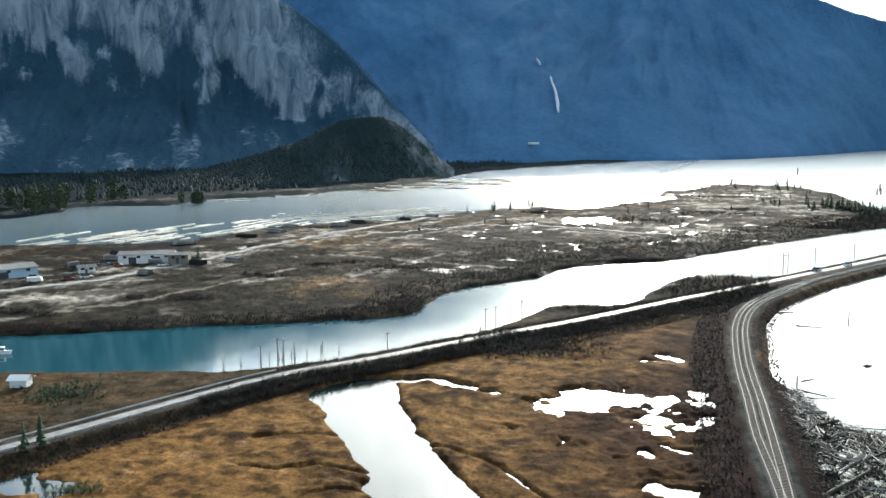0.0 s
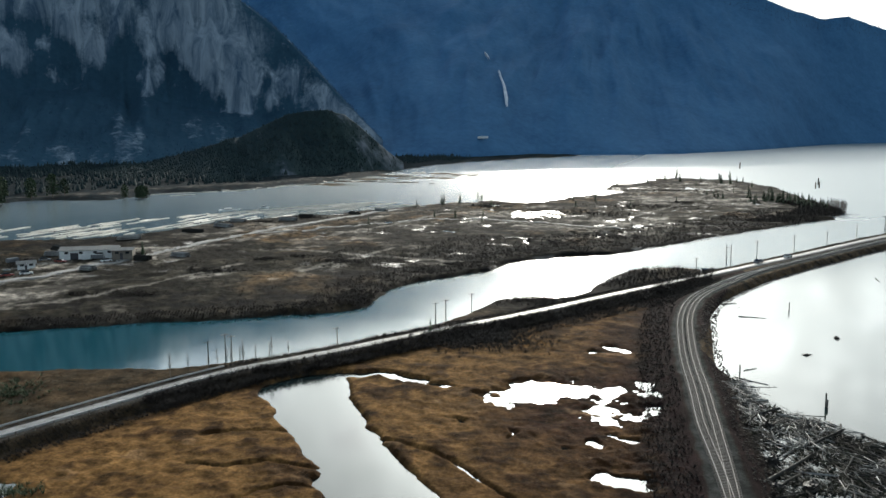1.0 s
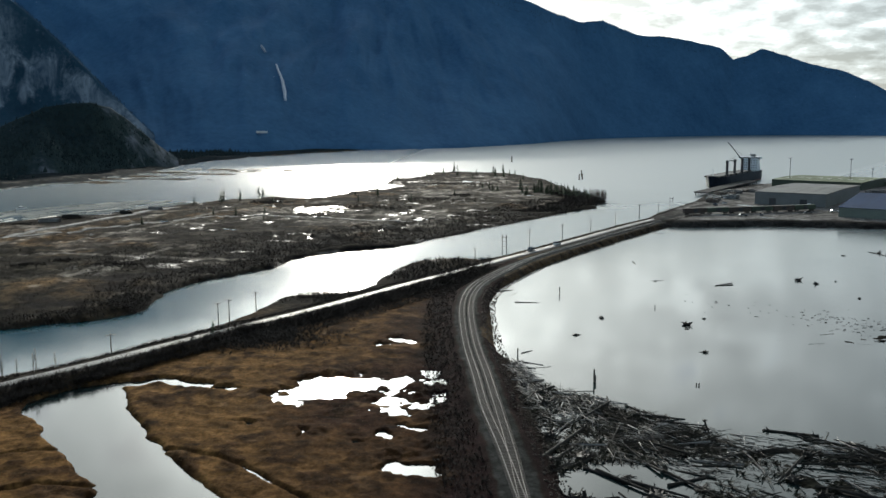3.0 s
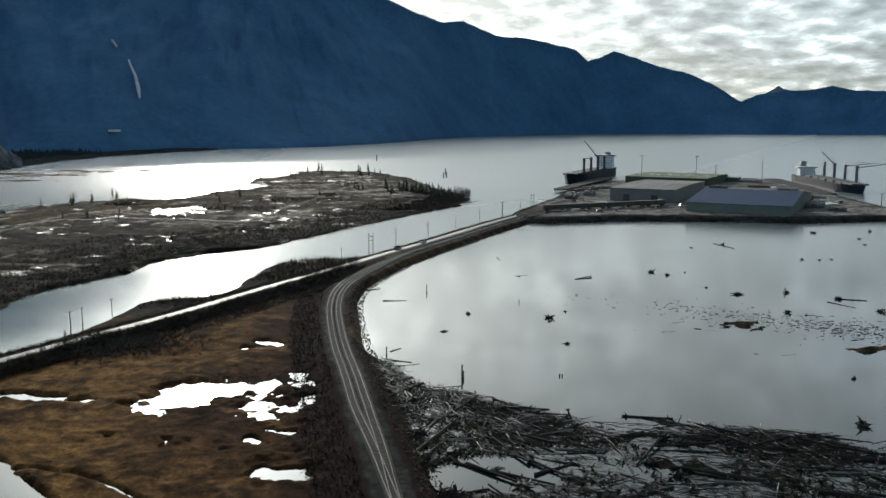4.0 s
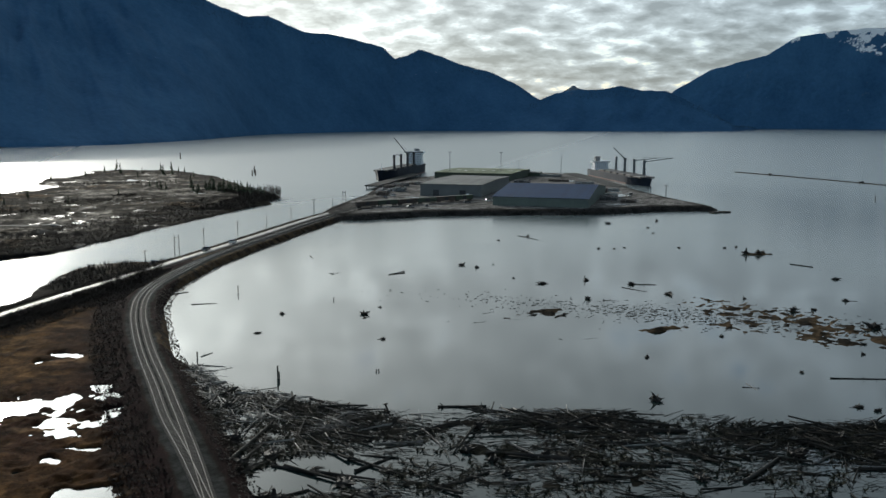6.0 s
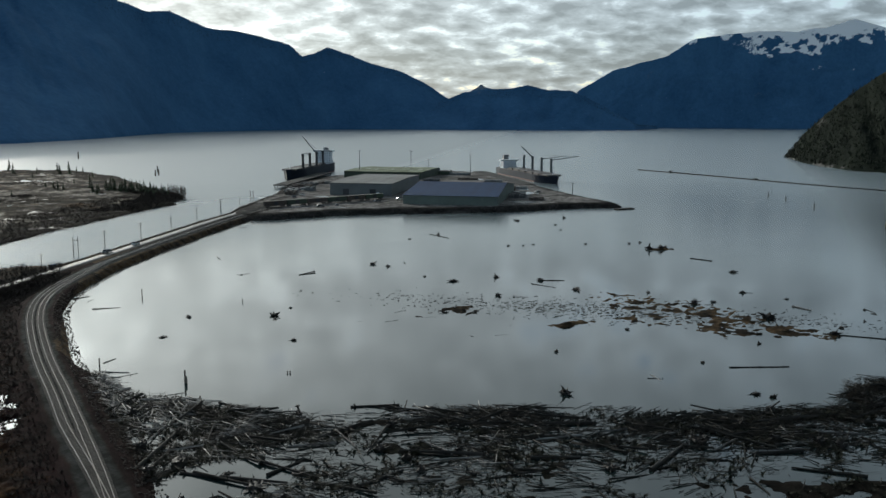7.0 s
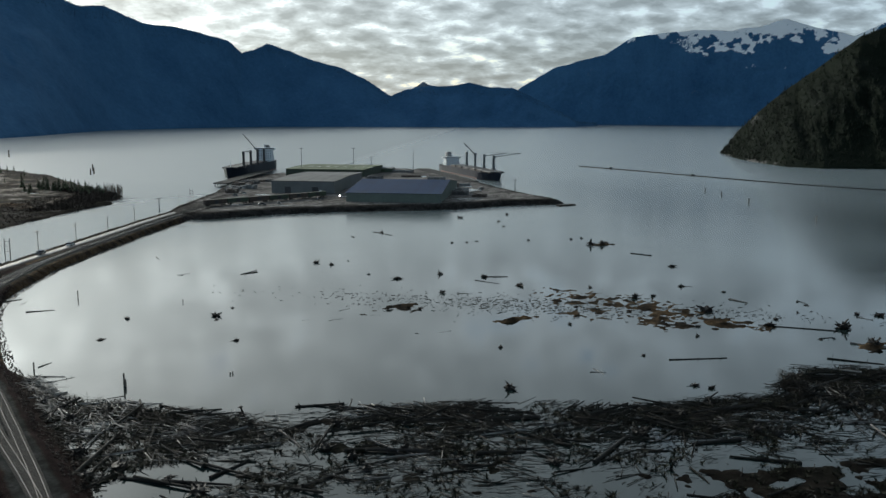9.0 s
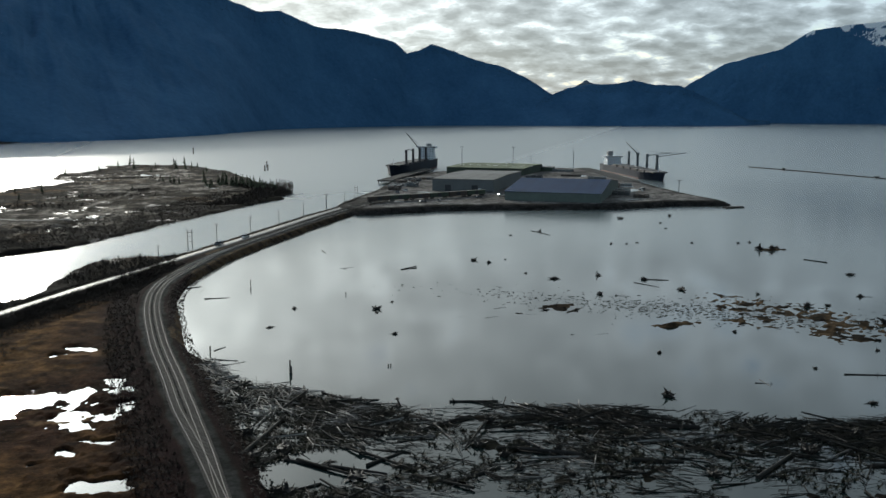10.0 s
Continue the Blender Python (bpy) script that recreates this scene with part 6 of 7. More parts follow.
def shed(name, x, y, turn, w, d, h, rise, wall, roof, label, category="building", doors=1, windows=3, group="", ridge_x=True, dz=-0.1):
    """A gabled shed: walls, two roof slopes, doors and windows. Its front is the side y = 0, its width runs along x."""
    s = thing(name, at_level(x, y, turn, dz), label, category, group)
    bm = bmesh.new()
    if ridge_x:
        outline = [(0, 0), (d, 0), (d, h), (d / 2, h + rise), (0, h)]
        prism(bm, [(a, b) for a, b in outline], (-w, 0))
        bmesh.ops.rotate(bm, verts=bm.verts, matrix=Matrix.Rotation(math.pi / 2, 3, "Z"))
    else:
        prism(bm, [(0, 0), (w, 0), (w, h), (w / 2, h + rise), (0, h)], (0, d))
    part("wall", bm, wall, s)
    over = 0.6
    run = (d if ridge_x else w) / 2 + over
    slope = rise / ((d if ridge_x else w) / 2)
    for side in (-1, 1):
        length = (w if ridge_x else d) + 2 * over
        n = max(2, int(length / 3.2))
        # ribbed sheets, one seam every three metres
        for i in range(n):
            bm = bmesh.new()
            a0, a1 = -over + length * i / n + 0.03, -over + length * (i + 1) / n - 0.03
            pts = []
            for q, r_ in ((a0, 0), (a1, 0), (a1, run), (a0, run)):
                t_ = r_ * side
                zz_ = h + rise - slope * r_ + 0.06
                pts.append((q, d / 2 + t_, zz_) if ridge_x else (w / 2 + t_, q, zz_))
            top = [bm.verts.new((p[0], p[1], p[2] + 0.12)) for p in pts]
            low = [bm.verts.new(p) for p in pts]
            bm.faces.new(top)
            bm.faces.new(low[::-1])
            for k in range(4):
                bm.faces.new((top[k], low[k], low[(k + 1) % 4], top[(k + 1) % 4]))
            bmesh.ops.recalc_face_normals(bm, faces=bm.faces)
            part("roof_sheet", bm, roof, s)
    for i in range(doors):
        bm = bmesh.new()
        box(bm, (min(4.5, w * 0.14), 0.16, min(4.6, h * 0.7)), (w * (i + 0.6) / (doors + 0.3), -0.06, 0.1), 0, 0.03)
        part("door", bm, M_DARKSTEEL, s, "dark roller door")
    for i in range(windows):
        bm = bmesh.new()
        box(bm, (1.6, 0.12, 1.1), (w * (i + 0.5) / windows, -0.05, h * 0.62), 0, 0.02)
        part("window", bm, M_GLASS, s)
    return s


shed("workshop", -286, 318, 28, 25, 11, 4.4, 1.0, M_WHITE, M_GREYROOF, "white gabled workshop on the delta flats", doors=2, windows=4)
shed("workshop", -262, 324, 28, 9, 8, 4.2, 0.8, M_CREAM, M_GREYROOF, "small grey workshop beside the yard", doors=1, windows=2)
shed("warehouse", -318, 240, 62, 46, 16, 4.0, 1.2, M_BLUEWALL, M_GREYROOF, "long pale blue warehouse on the delta", doors=2, windows=6)
shed("cabin", -283, 290, 45, 7, 5, 2.8, 0.9, M_WHITE, M_GREYROOF, "small white cabin in the yard", doors=1, windows=2)
shed("shelter", -170, 150, 20, 4.0, 3.2, 2.2, 0.7, M_WHITE, M_WHITE, "white tarpaulin shelter on the bank", doors=0, windows=0)

STACK_LOGS = []
for k in range(3):
    bm = bmesh.new()
    tube(bm, (-5, 0, 0), (5, 0, 0), 0.31, 0.26, 7)
    STACK_LOGS.append(finish(bm, "log", M_LOG if k else M_DARKLOG))
# yard piles: timber stacks and spoil heaps on the delta
for i, (x, y, w) in enumerate(((-250, 330, 8), (-240, 345, 9), (-300, 330, 8), (-310, 345, 10), (-255, 300, 6), (-305, 392, 12), (-290, 430, 12), (-285, 455, 14), (-265, 500, 12), (-240, 550, 10), (-290, 480, 10), (-228, 570, 9), (-262, 520, 9))):
    stack = thing("timber_stack", at_level(x, y, rng.uniform(-40, 60)), "stack of rough logs on the delta flats", "timber stack", "timber stacks")
    for row in range(4):
        for k in range(7 - row):
            piece("log", STACK_LOGS[i % 3], stack, pose(rng.uniform(-0.4, 0.4), (k - (6 - row) / 2) * 0.62, 0.28 + row * 0.5) @ Matrix.Diagonal((w / 10, 1, 1, 1)))


# ---- log rafts in the channel ----
def raft(name, rows, cols, m, seed, label, category, group):
    """Pale logs floating side by side, in rows end to end."""
    g = random.Random(seed)
    r = thing(name, m, label, category, group)
    for i in range(rows):
        for j in range(cols):
            if g.random() < 0.12:
                continue
            piece("log", FLOAT_LOGS[g.randrange(3)], r, pose((i - rows / 2) * 10 + g.uniform(-0.6, 0.6), (j - cols / 2) * 0.8, g.uniform(0.05, 0.2), 0, 0, g.uniform(-1.2, 1.2) + 180 * g.randrange(2)))


M_PALELOG = surface("pale_floating_logs", (0.62, 0.58, 0.50), (0.38, 0.34, 0.28), 0.4, 0.6, 0, 0.3, 0.03)
FLOAT_LOGS = []
for k in range(3):
    bm = bmesh.new()
    tube(bm, (-4.7, 0, 0), (4.7, 0.1 * k, 0), 0.42 + 0.04 * k, 0.32, 7)
    FLOAT_LOGS.append(finish(bm, "log", M_PALELOG))
SHAPES = ((4, 5), (3, 7), (5, 3), (2, 8))
PENS = np.array([(-215, 655), (-224, 620), (-236, 588), (-262, 550), (-285, 512), (-303, 480), (-311, 445), (-320, 402), (-355, 376), (-405, 360)], float)
raft_x, raft_y = beside(PENS, 150, -64, -8, 801)
ok = area(raft_x, raft_y, DELTA) < -8
raft_x, raft_y = raft_x[ok], raft_y[ok]
far_rafts = np.array([(-419, 945), (-410, 1000), (-396, 1040), (-380, 1100), (-360, 930), (-345, 975), (-315, 1015), (-288, 1048), (-330, 1060), (-360, 1010), (-300, 1100), (-250, 1110), (-500, 690), (-470, 690), (-425, 850), (-448, 755)], float)
raft_x, raft_y = np.concatenate([raft_x[:60], far_rafts[:, 0]]), np.concatenate([raft_y[:60], far_rafts[:, 1]])
for i in range(len(raft_x)):
    raft("log_raft", *SHAPES[i % 4], pose(raft_x[i], raft_y[i], 0, 0, 0, (88 if raft_y[i] < 540 else 55) + rng.uniform(-7, 7)) @ Matrix.Scale(0.8 if raft_y[i] < 700 else 1.0, 4), i, "raft of pale floating logs in the channel", "log raft", "log rafts")


line_x, line_y = beside(PENS, 90, -72, -10, 803)
ok = area(line_x, line_y, DELTA) < -10
line_x, line_y = line_x[ok][:42], line_y[ok][:42]
far_lines = np.array([(-520, 696), (-492, 706), (-474, 722), (-452, 760), (-440, 800), (-432, 830), (-414, 900), (-400, 985), (-366, 960), (-350, 1000), (-322, 1030), (-380, 1060), (-300, 1065)], float)
line_x, line_y = np.concatenate([line_x, far_lines[:, 0]]), np.concatenate([line_y, far_lines[:, 1]])
for i in range(len(line_x)):
    raft("boom_line", 4, 2, pose(line_x[i], line_y[i], 0.02, 0, 0, (86 if line_y[i] < 540 else 60) + rng.uniform(-10, 10)), 100 + i, "long line of pale boom logs penning the rafts", "log boom", "boom lines")


def boat(x, y, turn, long, label):
    b = thing("boat", pose(x, y, 0, 0, 0, turn), label, "boat", "small boats")
    bm = bmesh.new()
    prism(bm, [(-long / 2, 0.9), (-long / 2, -0.2), (long * 0.35, -0.2), (long / 2, 1.1)], (-long * 0.15, long * 0.15))
    for v in bm.verts:
        if v.co.x > long * 0.3:
            v.co.y *= 0.25
    part("hull", bm, M_WHITE, b)
    bm = bmesh.new()
    box(bm, (long * 0.35, long * 0.2, 1.3), (-long * 0.08, 0, 0.85), 0, 0.15)
    part("cabin", bm, M_WHITE, b)
    bm = bmesh.new()
    box(bm, (long * 0.36, long * 0.205, 0.45), (-long * 0.08, 0, 1.35))
    part("window", bm, M_GLASS, b)


boat(-201, 176, 20, 5.5, "small white motor boat on the channel")
boat(-345, 560, 30, 16, "white work boat beside the log rafts")
boat(-330, 585, 35, 7, "small white boat beside the log rafts")


# ---- terminal ----
U = (0.825, -0.565)
U_TURN = math.degrees(math.atan2(U[1], U[0]))
shed("warehouse", 206, 521, U_TURN, 62, 108, 5.8, 5.0, M_GREENWALL, M_BLUEROOF, "large green-walled warehouse with a blue sheet roof", doors=0, windows=0)
shed("warehouse", 181, 602, U_TURN, 46, 96, 8.8, 0.9, M_GREYWALL, M_GREYROOF, "grey warehouse with a pale flat roof", doors=2, windows=0)
shed("warehouse", 243, 762, U_TURN - 3, 73, 74, 6.2, 0.8, M_DARKWALL, M_MOSSROOF, "long dark warehouse with a mossy pale roof", doors=0, windows=0)
shed("shed", 330, 780, U_TURN, 26, 14, 3.6, 0.6, M_DARKWALL, M_GREYROOF, "low dark store shed on the quay", doors=1, windows=0)
shed("office", 246, 598, U_TURN, 9, 5, 3.0, 0.6, M_WHITE, M_WHITE, "small white site office between the warehouses", doors=1, windows=3)

# white skylights along the mossy roof
for i in range(9):
    bm = bmesh.new()
    box(bm, (4.2, 1.2, 0.25), (0, 0, 0), 0, 0.05)
    ob = new("skylight", finish(bm, "skylight", M_WHITE))
    a = radians(U_TURN - 3)
    q, r_ = 6 + i * 8.4, 26 + (i % 2) * 4
    ob.matrix_basis = pose(243 + math.cos(a) * q - math.sin(a) * r_, 762 + math.sin(a) * q + math.cos(a) * r_, 3.0 + 6.2 + 0.8 * (r_ / 37) + 0.1, 0, 0, U_TURN - 3)
    tagged(ob, "white roof skylight panel on the mossy warehouse", "skylight", "roof skylights")


def boxcar(x, y, turn, mat):
    c = thing("railway_boxcar", at_level(x, y, turn, 0.05), "dark railway boxcar in the terminal siding", "railcar", "railcars in the siding")
    bm = bmesh.new()
    box(bm, (15, 2.9, 2.9), (0, 0, 1.0), 0, 0.12)
    part("body", bm, mat, c)
    bm = bmesh.new()
    box(bm, (3.0, 3.0, 2.5), (0, 0, 1.15), 0, 0.05)
    part("door", bm, M_DARKSTEEL, c)
    for s in (-5.4, 5.4):
        for k in (-0.9, 0.9):
            bm = bmesh.new()
            tube(bm, (s + k, -0.85, 0.45), (s + k, 0.85, 0.45), 0.45, 0.45, 12)
            part("wheelset", bm, M_DARKSTEEL, c)


M_BROWNCAR = surface("brown_railcar_paint", (0.09, 0.07, 0.055), (0.05, 0.04, 0.035), 0.4, 0.7)
for i in range(6):
    boxcar(124 + i * 14.8, 531 + i * 4.9, 18.3, M_DARKWALL if i % 2 else M_BROWNCAR)
vehicle(214, 583, 20, M_WHITE, "white box truck between the warehouses", 9.0, True)
for x, y in ((150, 520), (162, 524), (195, 540), (214, 548), (330, 560), (322, 548), (268, 640), (160, 600), (150, 585), (172, 640)):
    vehicle(x, y, rng.uniform(0, 180), (M_GREYP, M_WHITE, M_REDP)[int(x) % 3], "vehicle parked on the terminal yard", 5.0, False, "vehicles on the terminal yard")


def cargo_stack(x, y, turn, w, d, h, mat, label):
    s = thing("cargo_stack", at_level(x, y, turn), label, "cargo stack", "cargo stacks")
    for i in range(3):
        for j in range(2):
            bm = bmesh.new()
            box(bm, (w / 3 - 0.3, d / 2 - 0.3, h * (0.75 + 0.25 * ((i + j) % 2))), ((i - 1) * w / 3, (j - 0.5) * d / 2, 0), 0, 0.08)
            part("bale", bm, mat, s)


M_TARP = surface("dark_cargo_wrap", (0.08, 0.085, 0.085), (0.05, 0.05, 0.055), 0.5, 0.6)
for i, (x, y, w) in enumerate(((168, 650, 14), (178, 668, 16), (160, 630, 10), (190, 690, 14), (200, 708, 14), (176, 640, 9), (212, 700, 12), (300, 545, 16), (312, 560, 14), (296, 530, 12), (318, 590, 18), (335, 600, 16), (325, 620, 20), (300, 510, 10), (345, 660, 16), (300, 690, 14), (340, 700, 18), (360, 760, 20), (310, 830 - 30, 16), (155, 612, 8), (330, 640, 16))):
    cargo_stack(x, y, U_TURN + rng.uniform(-6, 6), w, 7, rng.uniform(1.6, 3.2), (M_TARP, M_BROWNCAR, M_GREYWALL)[i % 3], "wrapped cargo bales stacked on the terminal yard")


def light_mast(x, y, h):
    m = thing("light_mast", at_level(x, y), "tall floodlight mast on the terminal", "light mast", "terminal light masts")
    bm = bmesh.new()
    tube(bm, (0, 0, 0), (0, 0, h), 0.32, 0.18, 8)
    part("mast", bm, M_DARKSTEEL, m)
    for s in (-0.9, 0.9):
        bm = bmesh.new()
        box(bm, (1.5, 0.6, 0.35), (s, 0, h), 0, 0.05)
        part("floodlight", bm, M_DARKSTEEL, m)


for x, y, h in ((260, 768, 24), (304, 749, 24), (329, 765, 15), (366, 749, 19), (343, 532, 8.5), (93, 545, 7.5)):
    light_mast(x, y, h)

# rain lying on the yard
for x, y, w, d in ((140, 530, 16, 5), (160, 560, 22, 7), (172, 590, 9, 9), (320, 560, 12, 20), (300, 575, 8, 16), (285, 500, 18, 4), (335, 590, 10, 12), (160, 515, 14, 3), (240, 590, 6, 14), (330, 660, 12, 22), (215, 690, 10, 8), (308, 520, 10, 6), (350, 700, 9, 16), (150, 570, 6, 8)):
    bm = bmesh.new()
    ring = []
    for k in range(26):
        a = k * math.tau / 26
        q = 0.5 * (1 + 0.55 * float(fbm(x + 3 * math.cos(a), y + 3 * math.sin(a), 2.2, 3, 12)))
        ring.append((math.cos(a) * w * q, math.sin(a) * d * q))
    top = [bm.verts.new((p[0], p[1], 0.0)) for p in ring]
    bm.faces.new(top)
    rim = [bm.verts.new((p[0] * 1.01, p[1] * 1.01, -0.5)) for p in ring]
    for k in range(26):
        bm.faces.new((top[k], rim[k], rim[(k + 1) % 26], top[(k + 1) % 26]))
    ob = new("puddle", finish(bm, "puddle", M_WATER))
    gx_, gy_ = x + np.array([0, w / 2, -w / 2, 0, 0]), y + np.array([0, 0, 0, d / 2, -d / 2])
    ob.matrix_basis = pose(x, y, float(np.median(level(gx_, gy_))) + 0.06, 0, 0, U_TURN)
    tagged(ob, "shallow puddle of rain on the gravel yard", "puddle", kind="structure")

# quay on piles beside each ship
M_QUAY = surface("quay_timber", (0.10, 0.10, 0.096), (0.045, 0.044, 0.043), 0.5, 0.9, 0, 0.3, 0.02, 0.05)
for ax, ay, bx_, by_, wide in ((168, 700, 248, 838, 12), (362, 630, 402, 800, 14)):
    q = thing("quay", Matrix.Identity(4), "dark timber quay on piles", "quay", "quays")
    d = Vector((bx_ - ax, by_ - ay, 0))
    turn = math.degrees(math.atan2(d.y, d.x))
    bm = bmesh.new()
    box(bm, (d.length, wide, 0.9), ((ax + bx_) / 2, (ay + by_) / 2, 2.5), turn, 0.1)
    part("deck", bm, M_QUAY, q)
    n = d.normalized().cross(Vector((0, 0, 1)))
    for k in range(22):
        for s in (-0.45, 0.45):
            bm = bmesh.new()
            p = Vector((ax, ay, 0)) + d * (k + 0.5) / 22 + n * wide * s
            tube(bm, (p.x, p.y, -1), (p.x, p.y, 2.6), 0.4, 0.4, 7)
            part("pile", bm, M_QUAY, q)
# pontoon and driftwood barge at the tip of the spit
ob = new("pontoon", finish(box(bmesh.new(), (14, 4.5, 1.0), (0, 0, 0), 0, 0.2), "pontoon", M_DARKLOG))
ob.matrix_basis = pose(338, 462, -0.25, 0, 0, 5)
tagged(ob, "low dark pontoon moored off the spit", "pontoon")


# ---- cargo ships ----
M_SHIPWHITE = surface("ship_superstructure_white", (0.78, 0.81, 0.84), (0.62, 0.65, 0.68), 0.2, 0.45, 0, 0.03, 0.01)
M_RUSTRED = surface("antifouling_red", (0.16, 0.06, 0.05), (0.10, 0.045, 0.04), 0.2, 0.6)
M_DECK = surface("ship_deck_paint", (0.075, 0.068, 0.064), (0.045, 0.042, 0.042), 0.3, 0.6)


def ship(bow, stern, free, jibs, hull_mat, crane_mat, label, tall=1.0):
    """A geared bulk carrier. Its x axis runs from stern to bow."""
    bow, stern = Vector((*bow, 0)), Vector((*stern, 0))
    d = bow - stern
    long = d.length
    m = pose(*((bow + stern) / 2), 0, 0, math.degrees(math.atan2(d.y, d.x)))
    s = thing("cargo_ship", m, label, "ship", "moored ships")
    beam = long * 0.145
    # hull lofted from cross-sections
    bm = bmesh.new()
    rings = []
    for i in range(25):
        u = i / 24
        xx = (u - 0.5) * long
        full = min(1.0, 0.72 + u * 2.2) if u < 0.13 else (1.0 if u < 0.78 else max(0.02, 1 - ((u - 0.78) / 0.22) ** 1.9))
        sheer = free * (1 + 0.22 * max(0, (u - 0.86) / 0.14) ** 0.6 + 0.06 * max(0, (0.14 - u) / 0.14))
        flare = 1.0 + 0.35 * max(0, (u - 0.8) / 0.2)
        keel = full * (0.55 if u > 0.95 else 0.9)
        rake = 0.03 * long * max(0, (u - 0.85) / 0.15) ** 2
        ring = []
        for yy, z, rk_ in ((0, -3.0, 0), (keel * beam / 2, -2.6, 0), (full * beam / 2, free * 0.25, 0.2), (full * flare * beam / 2 if u > 0.8 else full * beam / 2, sheer, 1)):
            ring.append((xx + rake * rk_, min(yy, beam / 2), z))
        full_ring = [bm.verts.new(p) for p in ring] + [bm.verts.new((p[0], -p[1], p[2])) for p in ring[::-1][:-1]]
        rings.append(full_ring)
    for p, q in zip(rings, rings[1:]):
        for k in range(len(p) - 1):
            bm.faces.new((p[k], q[k], q[k + 1], p[k + 1]))
        bm.faces.new((p[-1], q[-1], q[0], p[0]))
    bm.faces.new(rings[0][::-1])
    bm.faces.new(rings[-1])
    bmesh.ops.recalc_face_normals(bm, faces=bm.faces)
    hull = part("hull", bm, hull_mat, s)
    bm = bmesh.new()
    for side in (-1, 1):
        box(bm, (long * 0.72, 0.12, 1.1), (-long * 0.04, side * (beam / 2 + 0.03), 0.1), 0, 0.03)
    part("boot_stripe", bm, M_RUSTRED, hull, "dull red waterline band")
    bm = bmesh.new()
    for side in (-1, 1):
        box(bm, (long * 0.78, 0.1, 1.0), (-long * 0.04, side * (beam / 2 - 0.06), free), 0, 0.02)
    part("bulwark", bm, hull_mat, hull)
    bm = bmesh.new()
    box(bm, (long * 0.13, beam * 0.62, 1.4), (long * 0.405, 0, free * 1.04), 0, 0.2)
    part("forecastle", bm, M_DECK, s)
    bm = bmesh.new()
    tube(bm, (long * 0.44, 0, free * 1.1), (long * 0.44, 0, free * 1.1 + 7), 0.35, 0.15, 7)
    part("foremast", bm, M_SHIPWHITE, s)
    for i in range(5):
        bm = bmesh.new()
        box(bm, (long * 0.095, beam * 0.66, 2.0), (long * (-0.215 + 0.125 * i), 0, free - 0.05), 0, 0.15)
        part("hatch_cover", bm, M_DECK, s)
    # accommodation block
    house = new("superstructure")
    house.parent = s
    house.matrix_basis = Matrix.Translation((-long * 0.39, 0, free - 0.1)) @ Matrix.Diagonal((1.0, 0.6 + 0.4 * tall, tall, 1.0))
    for k in range(5):
        bm = bmesh.new()
        box(bm, (long * (0.085 - 0.006 * k), beam * (0.78 - 0.02 * k), 2.4), (0, 0, k * 2.5), 0, 0.1)
        part("deck_tier", bm, M_SHIPWHITE, house)
        bm = bmesh.new()
        for j in range(7):
            box(bm, (0.1, 0.9, 0.8), (long * (0.085 - 0.006 * k) / 2 + 0.02, (j - 3) * beam * 0.115, k * 2.5 + 1.0))
            box(bm, (0.1, 0.9, 0.8), (-long * (0.085 - 0.006 * k) / 2 - 0.02, (j - 3) * beam * 0.115, k * 2.5 + 1.0))
        part("window_strip", bm, M_GLASS, house)
    bm = bmesh.new()
    box(bm, (long * 0.045, beam * 1.0, 2.2), (long * 0.008, 0, 12.5), 0, 0.1)
    part("bridge", bm, M_SHIPWHITE, house)
    bm = bmesh.new()
    box(bm, (long * 0.046, beam * 0.98, 0.9), (long * 0.008, 0, 13.4))
    part("bridge_window", bm, M_GLASS, house)
    bm = bmesh.new()
    tube(bm, (0, 0, 14.5), (0, 0, 20.0), 0.3, 0.12, 7)
    box(bm, (0.4, 5.0, 0.3), (0, 0, 18.0))
    part("radar_mast", bm, M_SHIPWHITE, house)
    bm = bmesh.new()
    prism(bm, [(-3.0, 0), (2.6, 0), (2.2, 8.0), (-2.6, 7.0)], (-2.6, 2.6))
    fun = part("funnel", bm, M_GREYP, s)
    fun.matrix_basis = Matrix.Translation((-long * 0.452, 0, free + 9 * tall))
    # deck cranes
    for i, (swing, lift, reach) in enumerate(jibs):
        cr = new("deck_crane")
        cr.parent = s
        cr.matrix_basis = Matrix.Translation((long * (0.30 - 0.165 * i), beam * 0.30, free))
        bm = bmesh.new()
        tube(bm, (0, 0, 0), (0, 0, 12.5), 1.35, 1.15, 10)
        part("pedestal", bm, crane_mat, cr)
        bm = bmesh.new()
        box(bm, (2.2, 2.2, 3.0), (0, 0, 12.0), swing, 0.2)
        part("crane_cab", bm, crane_mat, cr)
        if reach:
            a, e = radians(swing), radians(lift)
            tip = Vector((math.cos(a) * math.cos(e), math.sin(a) * math.cos(e), math.sin(e))) * reach + Vector((0, 0, 13.5))
            bm = bmesh.new()
            for o in (-0.55, 0.55):
                off = Vector((-math.sin(a), math.cos(a), 0)) * o
                tube(bm, Vector((0, 0, 13.5)) + off, tip + off * 0.5, 0.38, 0.26, 6)
            for k in range(7):
                p = Vector((0, 0, 13.5)).lerp(tip, (k + 0.5) / 7)
                off = Vector((-math.sin(a), math.cos(a), 0)) * 0.5
                tube(bm, p - off, p + off, 0.16, 0.16, 5)
            part("jib", bm, crane_mat, cr)
            bm = bmesh.new()
            tube(bm, (0, 0, 17.5), tip, 0.09, 0.09, 5)
            part("cable", bm, M_DARKSTEEL, cr)
    return s


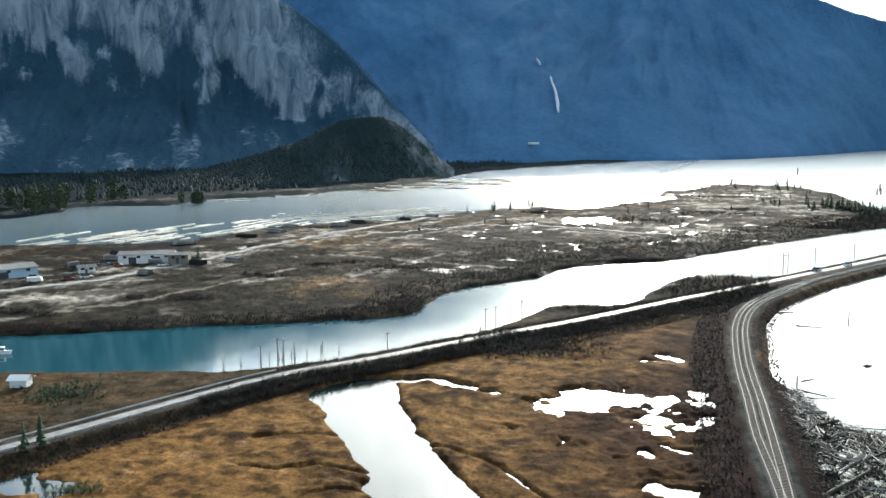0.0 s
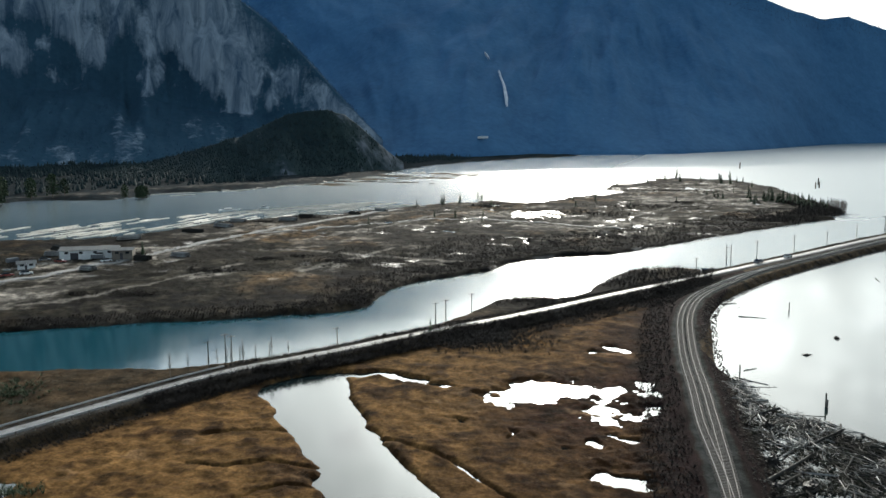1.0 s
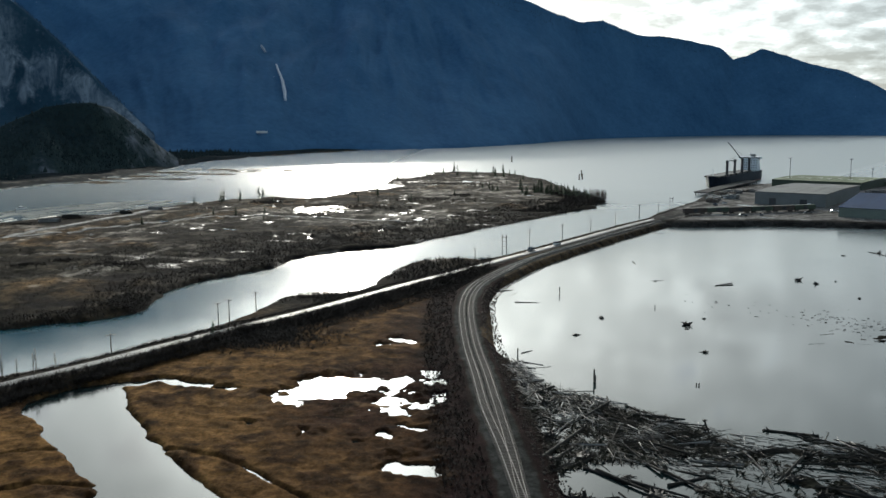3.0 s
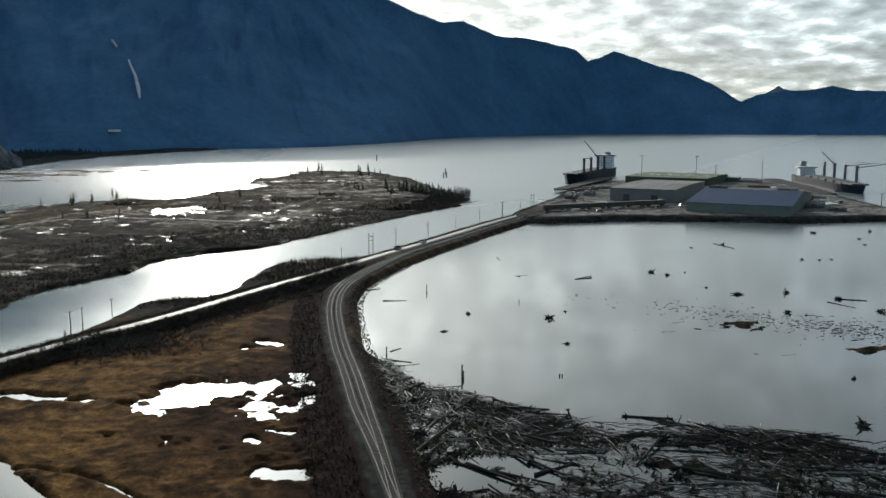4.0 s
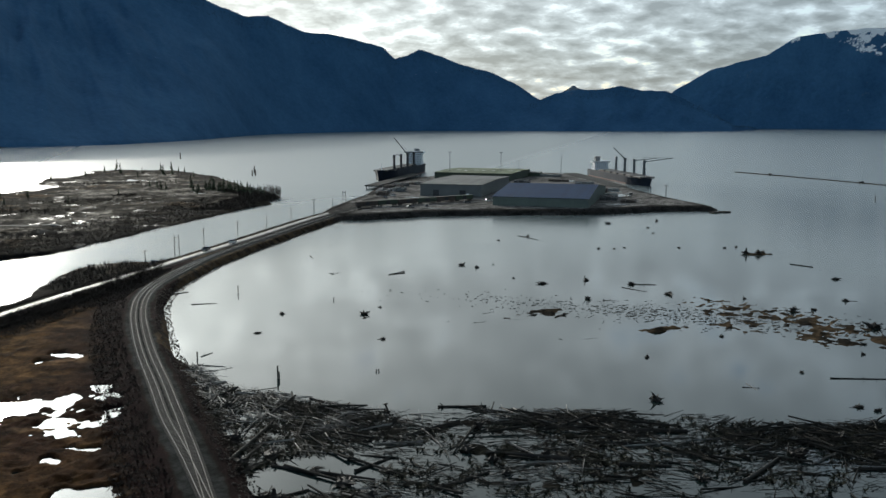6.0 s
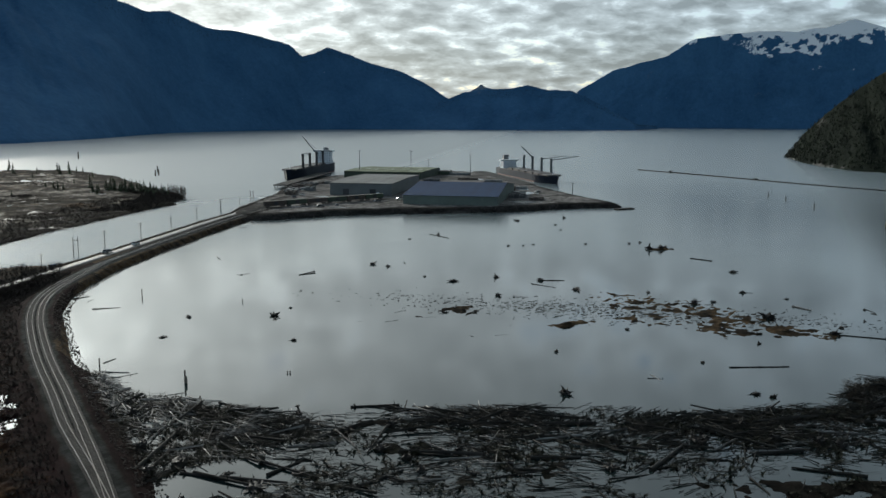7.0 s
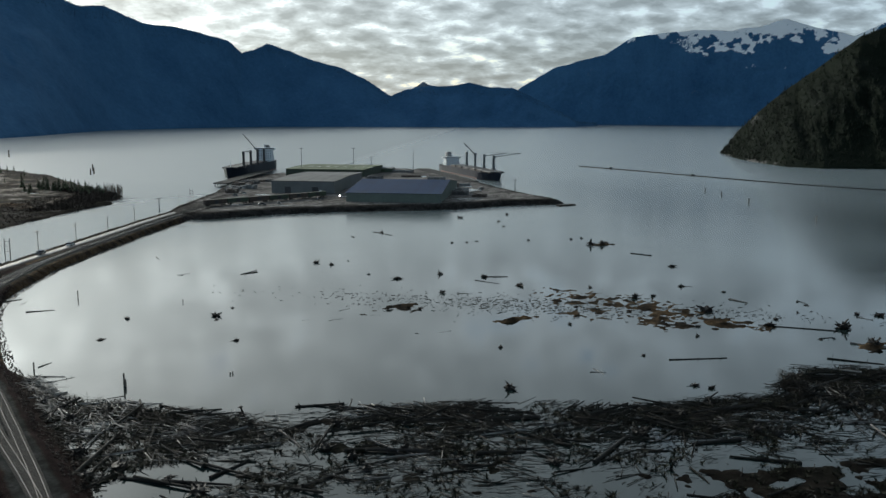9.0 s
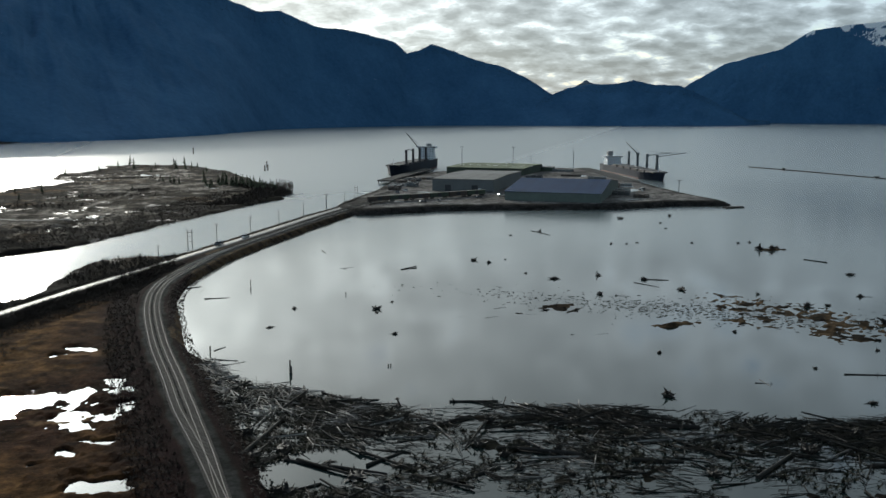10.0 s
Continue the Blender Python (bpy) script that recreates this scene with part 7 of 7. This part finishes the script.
ship((196, 787), (273, 914), 8.6, ((0, 0, 0), (0, 4, 18), (-59, 50, 22), (0, 0, 0)), M_HULL, M_DARKSTEEL, "dark-hulled cargo ship with deck cranes at the quay")
ship((408, 660), (436, 812), 6.2, ((80, 8, 26), (85, 6, 22), (-75, 40, 18), (0, 0, 0)), M_HULL, M_GREYP, "moored cargo ship with grey deck cranes swung out", 0.62)


# ---- waterfall and roadside roof on the mountain foot ----
M_FALL = surface("falling_water", (0.50, 0.54, 0.60), (0.22, 0.27, 0.34), 0.05, 0.6, 0, 0.3, 0.3, 0.3, False)
WAY_X, WAY_Y, WAY_Z, _ = SIDE[1]


def slope_point(azim, elev):
    """The place on the mountainside in a given direction from over the origin."""
    a = np.degrees(np.arctan2(-WAY_X[0], WAY_Y[0]))
    j = int(np.argmin(np.abs(a - azim)))
    r = np.hypot(WAY_X[:, j], WAY_Y[:, j])
    e = np.degrees(np.arctan2(WAY_Z[:, j] - 60, r))
    i = int(np.argmax(e > elev))
    f_ = (elev - e[i - 1]) / (e[i] - e[i - 1] + 1e-9)
    rr, zz_ = r[i - 1] + (r[i] - r[i - 1]) * f_, WAY_Z[i - 1, j] + (WAY_Z[i, j] - WAY_Z[i - 1, j]) * f_
    x, y = polar(azim, rr - 9)
    return Vector((x, y, zz_ + 3))


def cascade(name, stations, label):
    bm = bmesh.new()
    prev = None
    for azim, elev, w in stations:
        p = slope_point(azim, elev)
        t_ = Vector((math.cos(radians(azim)), math.sin(radians(azim)), 0)) * w
        row = [bm.verts.new(p - t_), bm.verts.new(p + Vector((0, 0, 1)) - Vector((p.x, p.y, 0)).normalized() * 3), bm.verts.new(p + t_)]
        if prev:
            for k in range(2):
                bm.faces.new((prev[k], prev[k + 1], row[k + 1], row[k]))
        prev = row
    ob = new(name, finish(bm, name, M_FALL))
    sol = ob.modifiers.new("thickness", "SOLIDIFY")
    sol.thickness = 2.0
    tagged(ob, label, "waterfall")


cascade("waterfall", [(13.95, 3.55, 0.4), (13.85, 3.2, 0.6), (13.72, 2.9, 0.8), (13.6, 2.55, 1.6), (13.55, 2.2, 2.2), (13.47, 1.8, 2.5), (13.46, 1.45, 1.2), (13.42, 1.25, 0.4)], "tall white waterfall down the dark mountainside")
cascade("waterfall", [(14.85, 4.72, 0.6), (14.78, 4.6, 1.6), (14.68, 4.45, 1.2), (14.6, 4.3, 0.5)], "short upper fall on the dark mountainside")
hp = slope_point(15.0, -0.70)
ob = new("roadside_roof", finish(box(bmesh.new(), (22, 8, 4.5), (0, 0, 0), 0, 0.3), "roadside_roof", M_WHITE))
ob.matrix_basis = pose(hp.x, hp.y, hp.z - 3, 0, 0, 15)
tagged(ob, "long white roof at the mountain foot", "building")
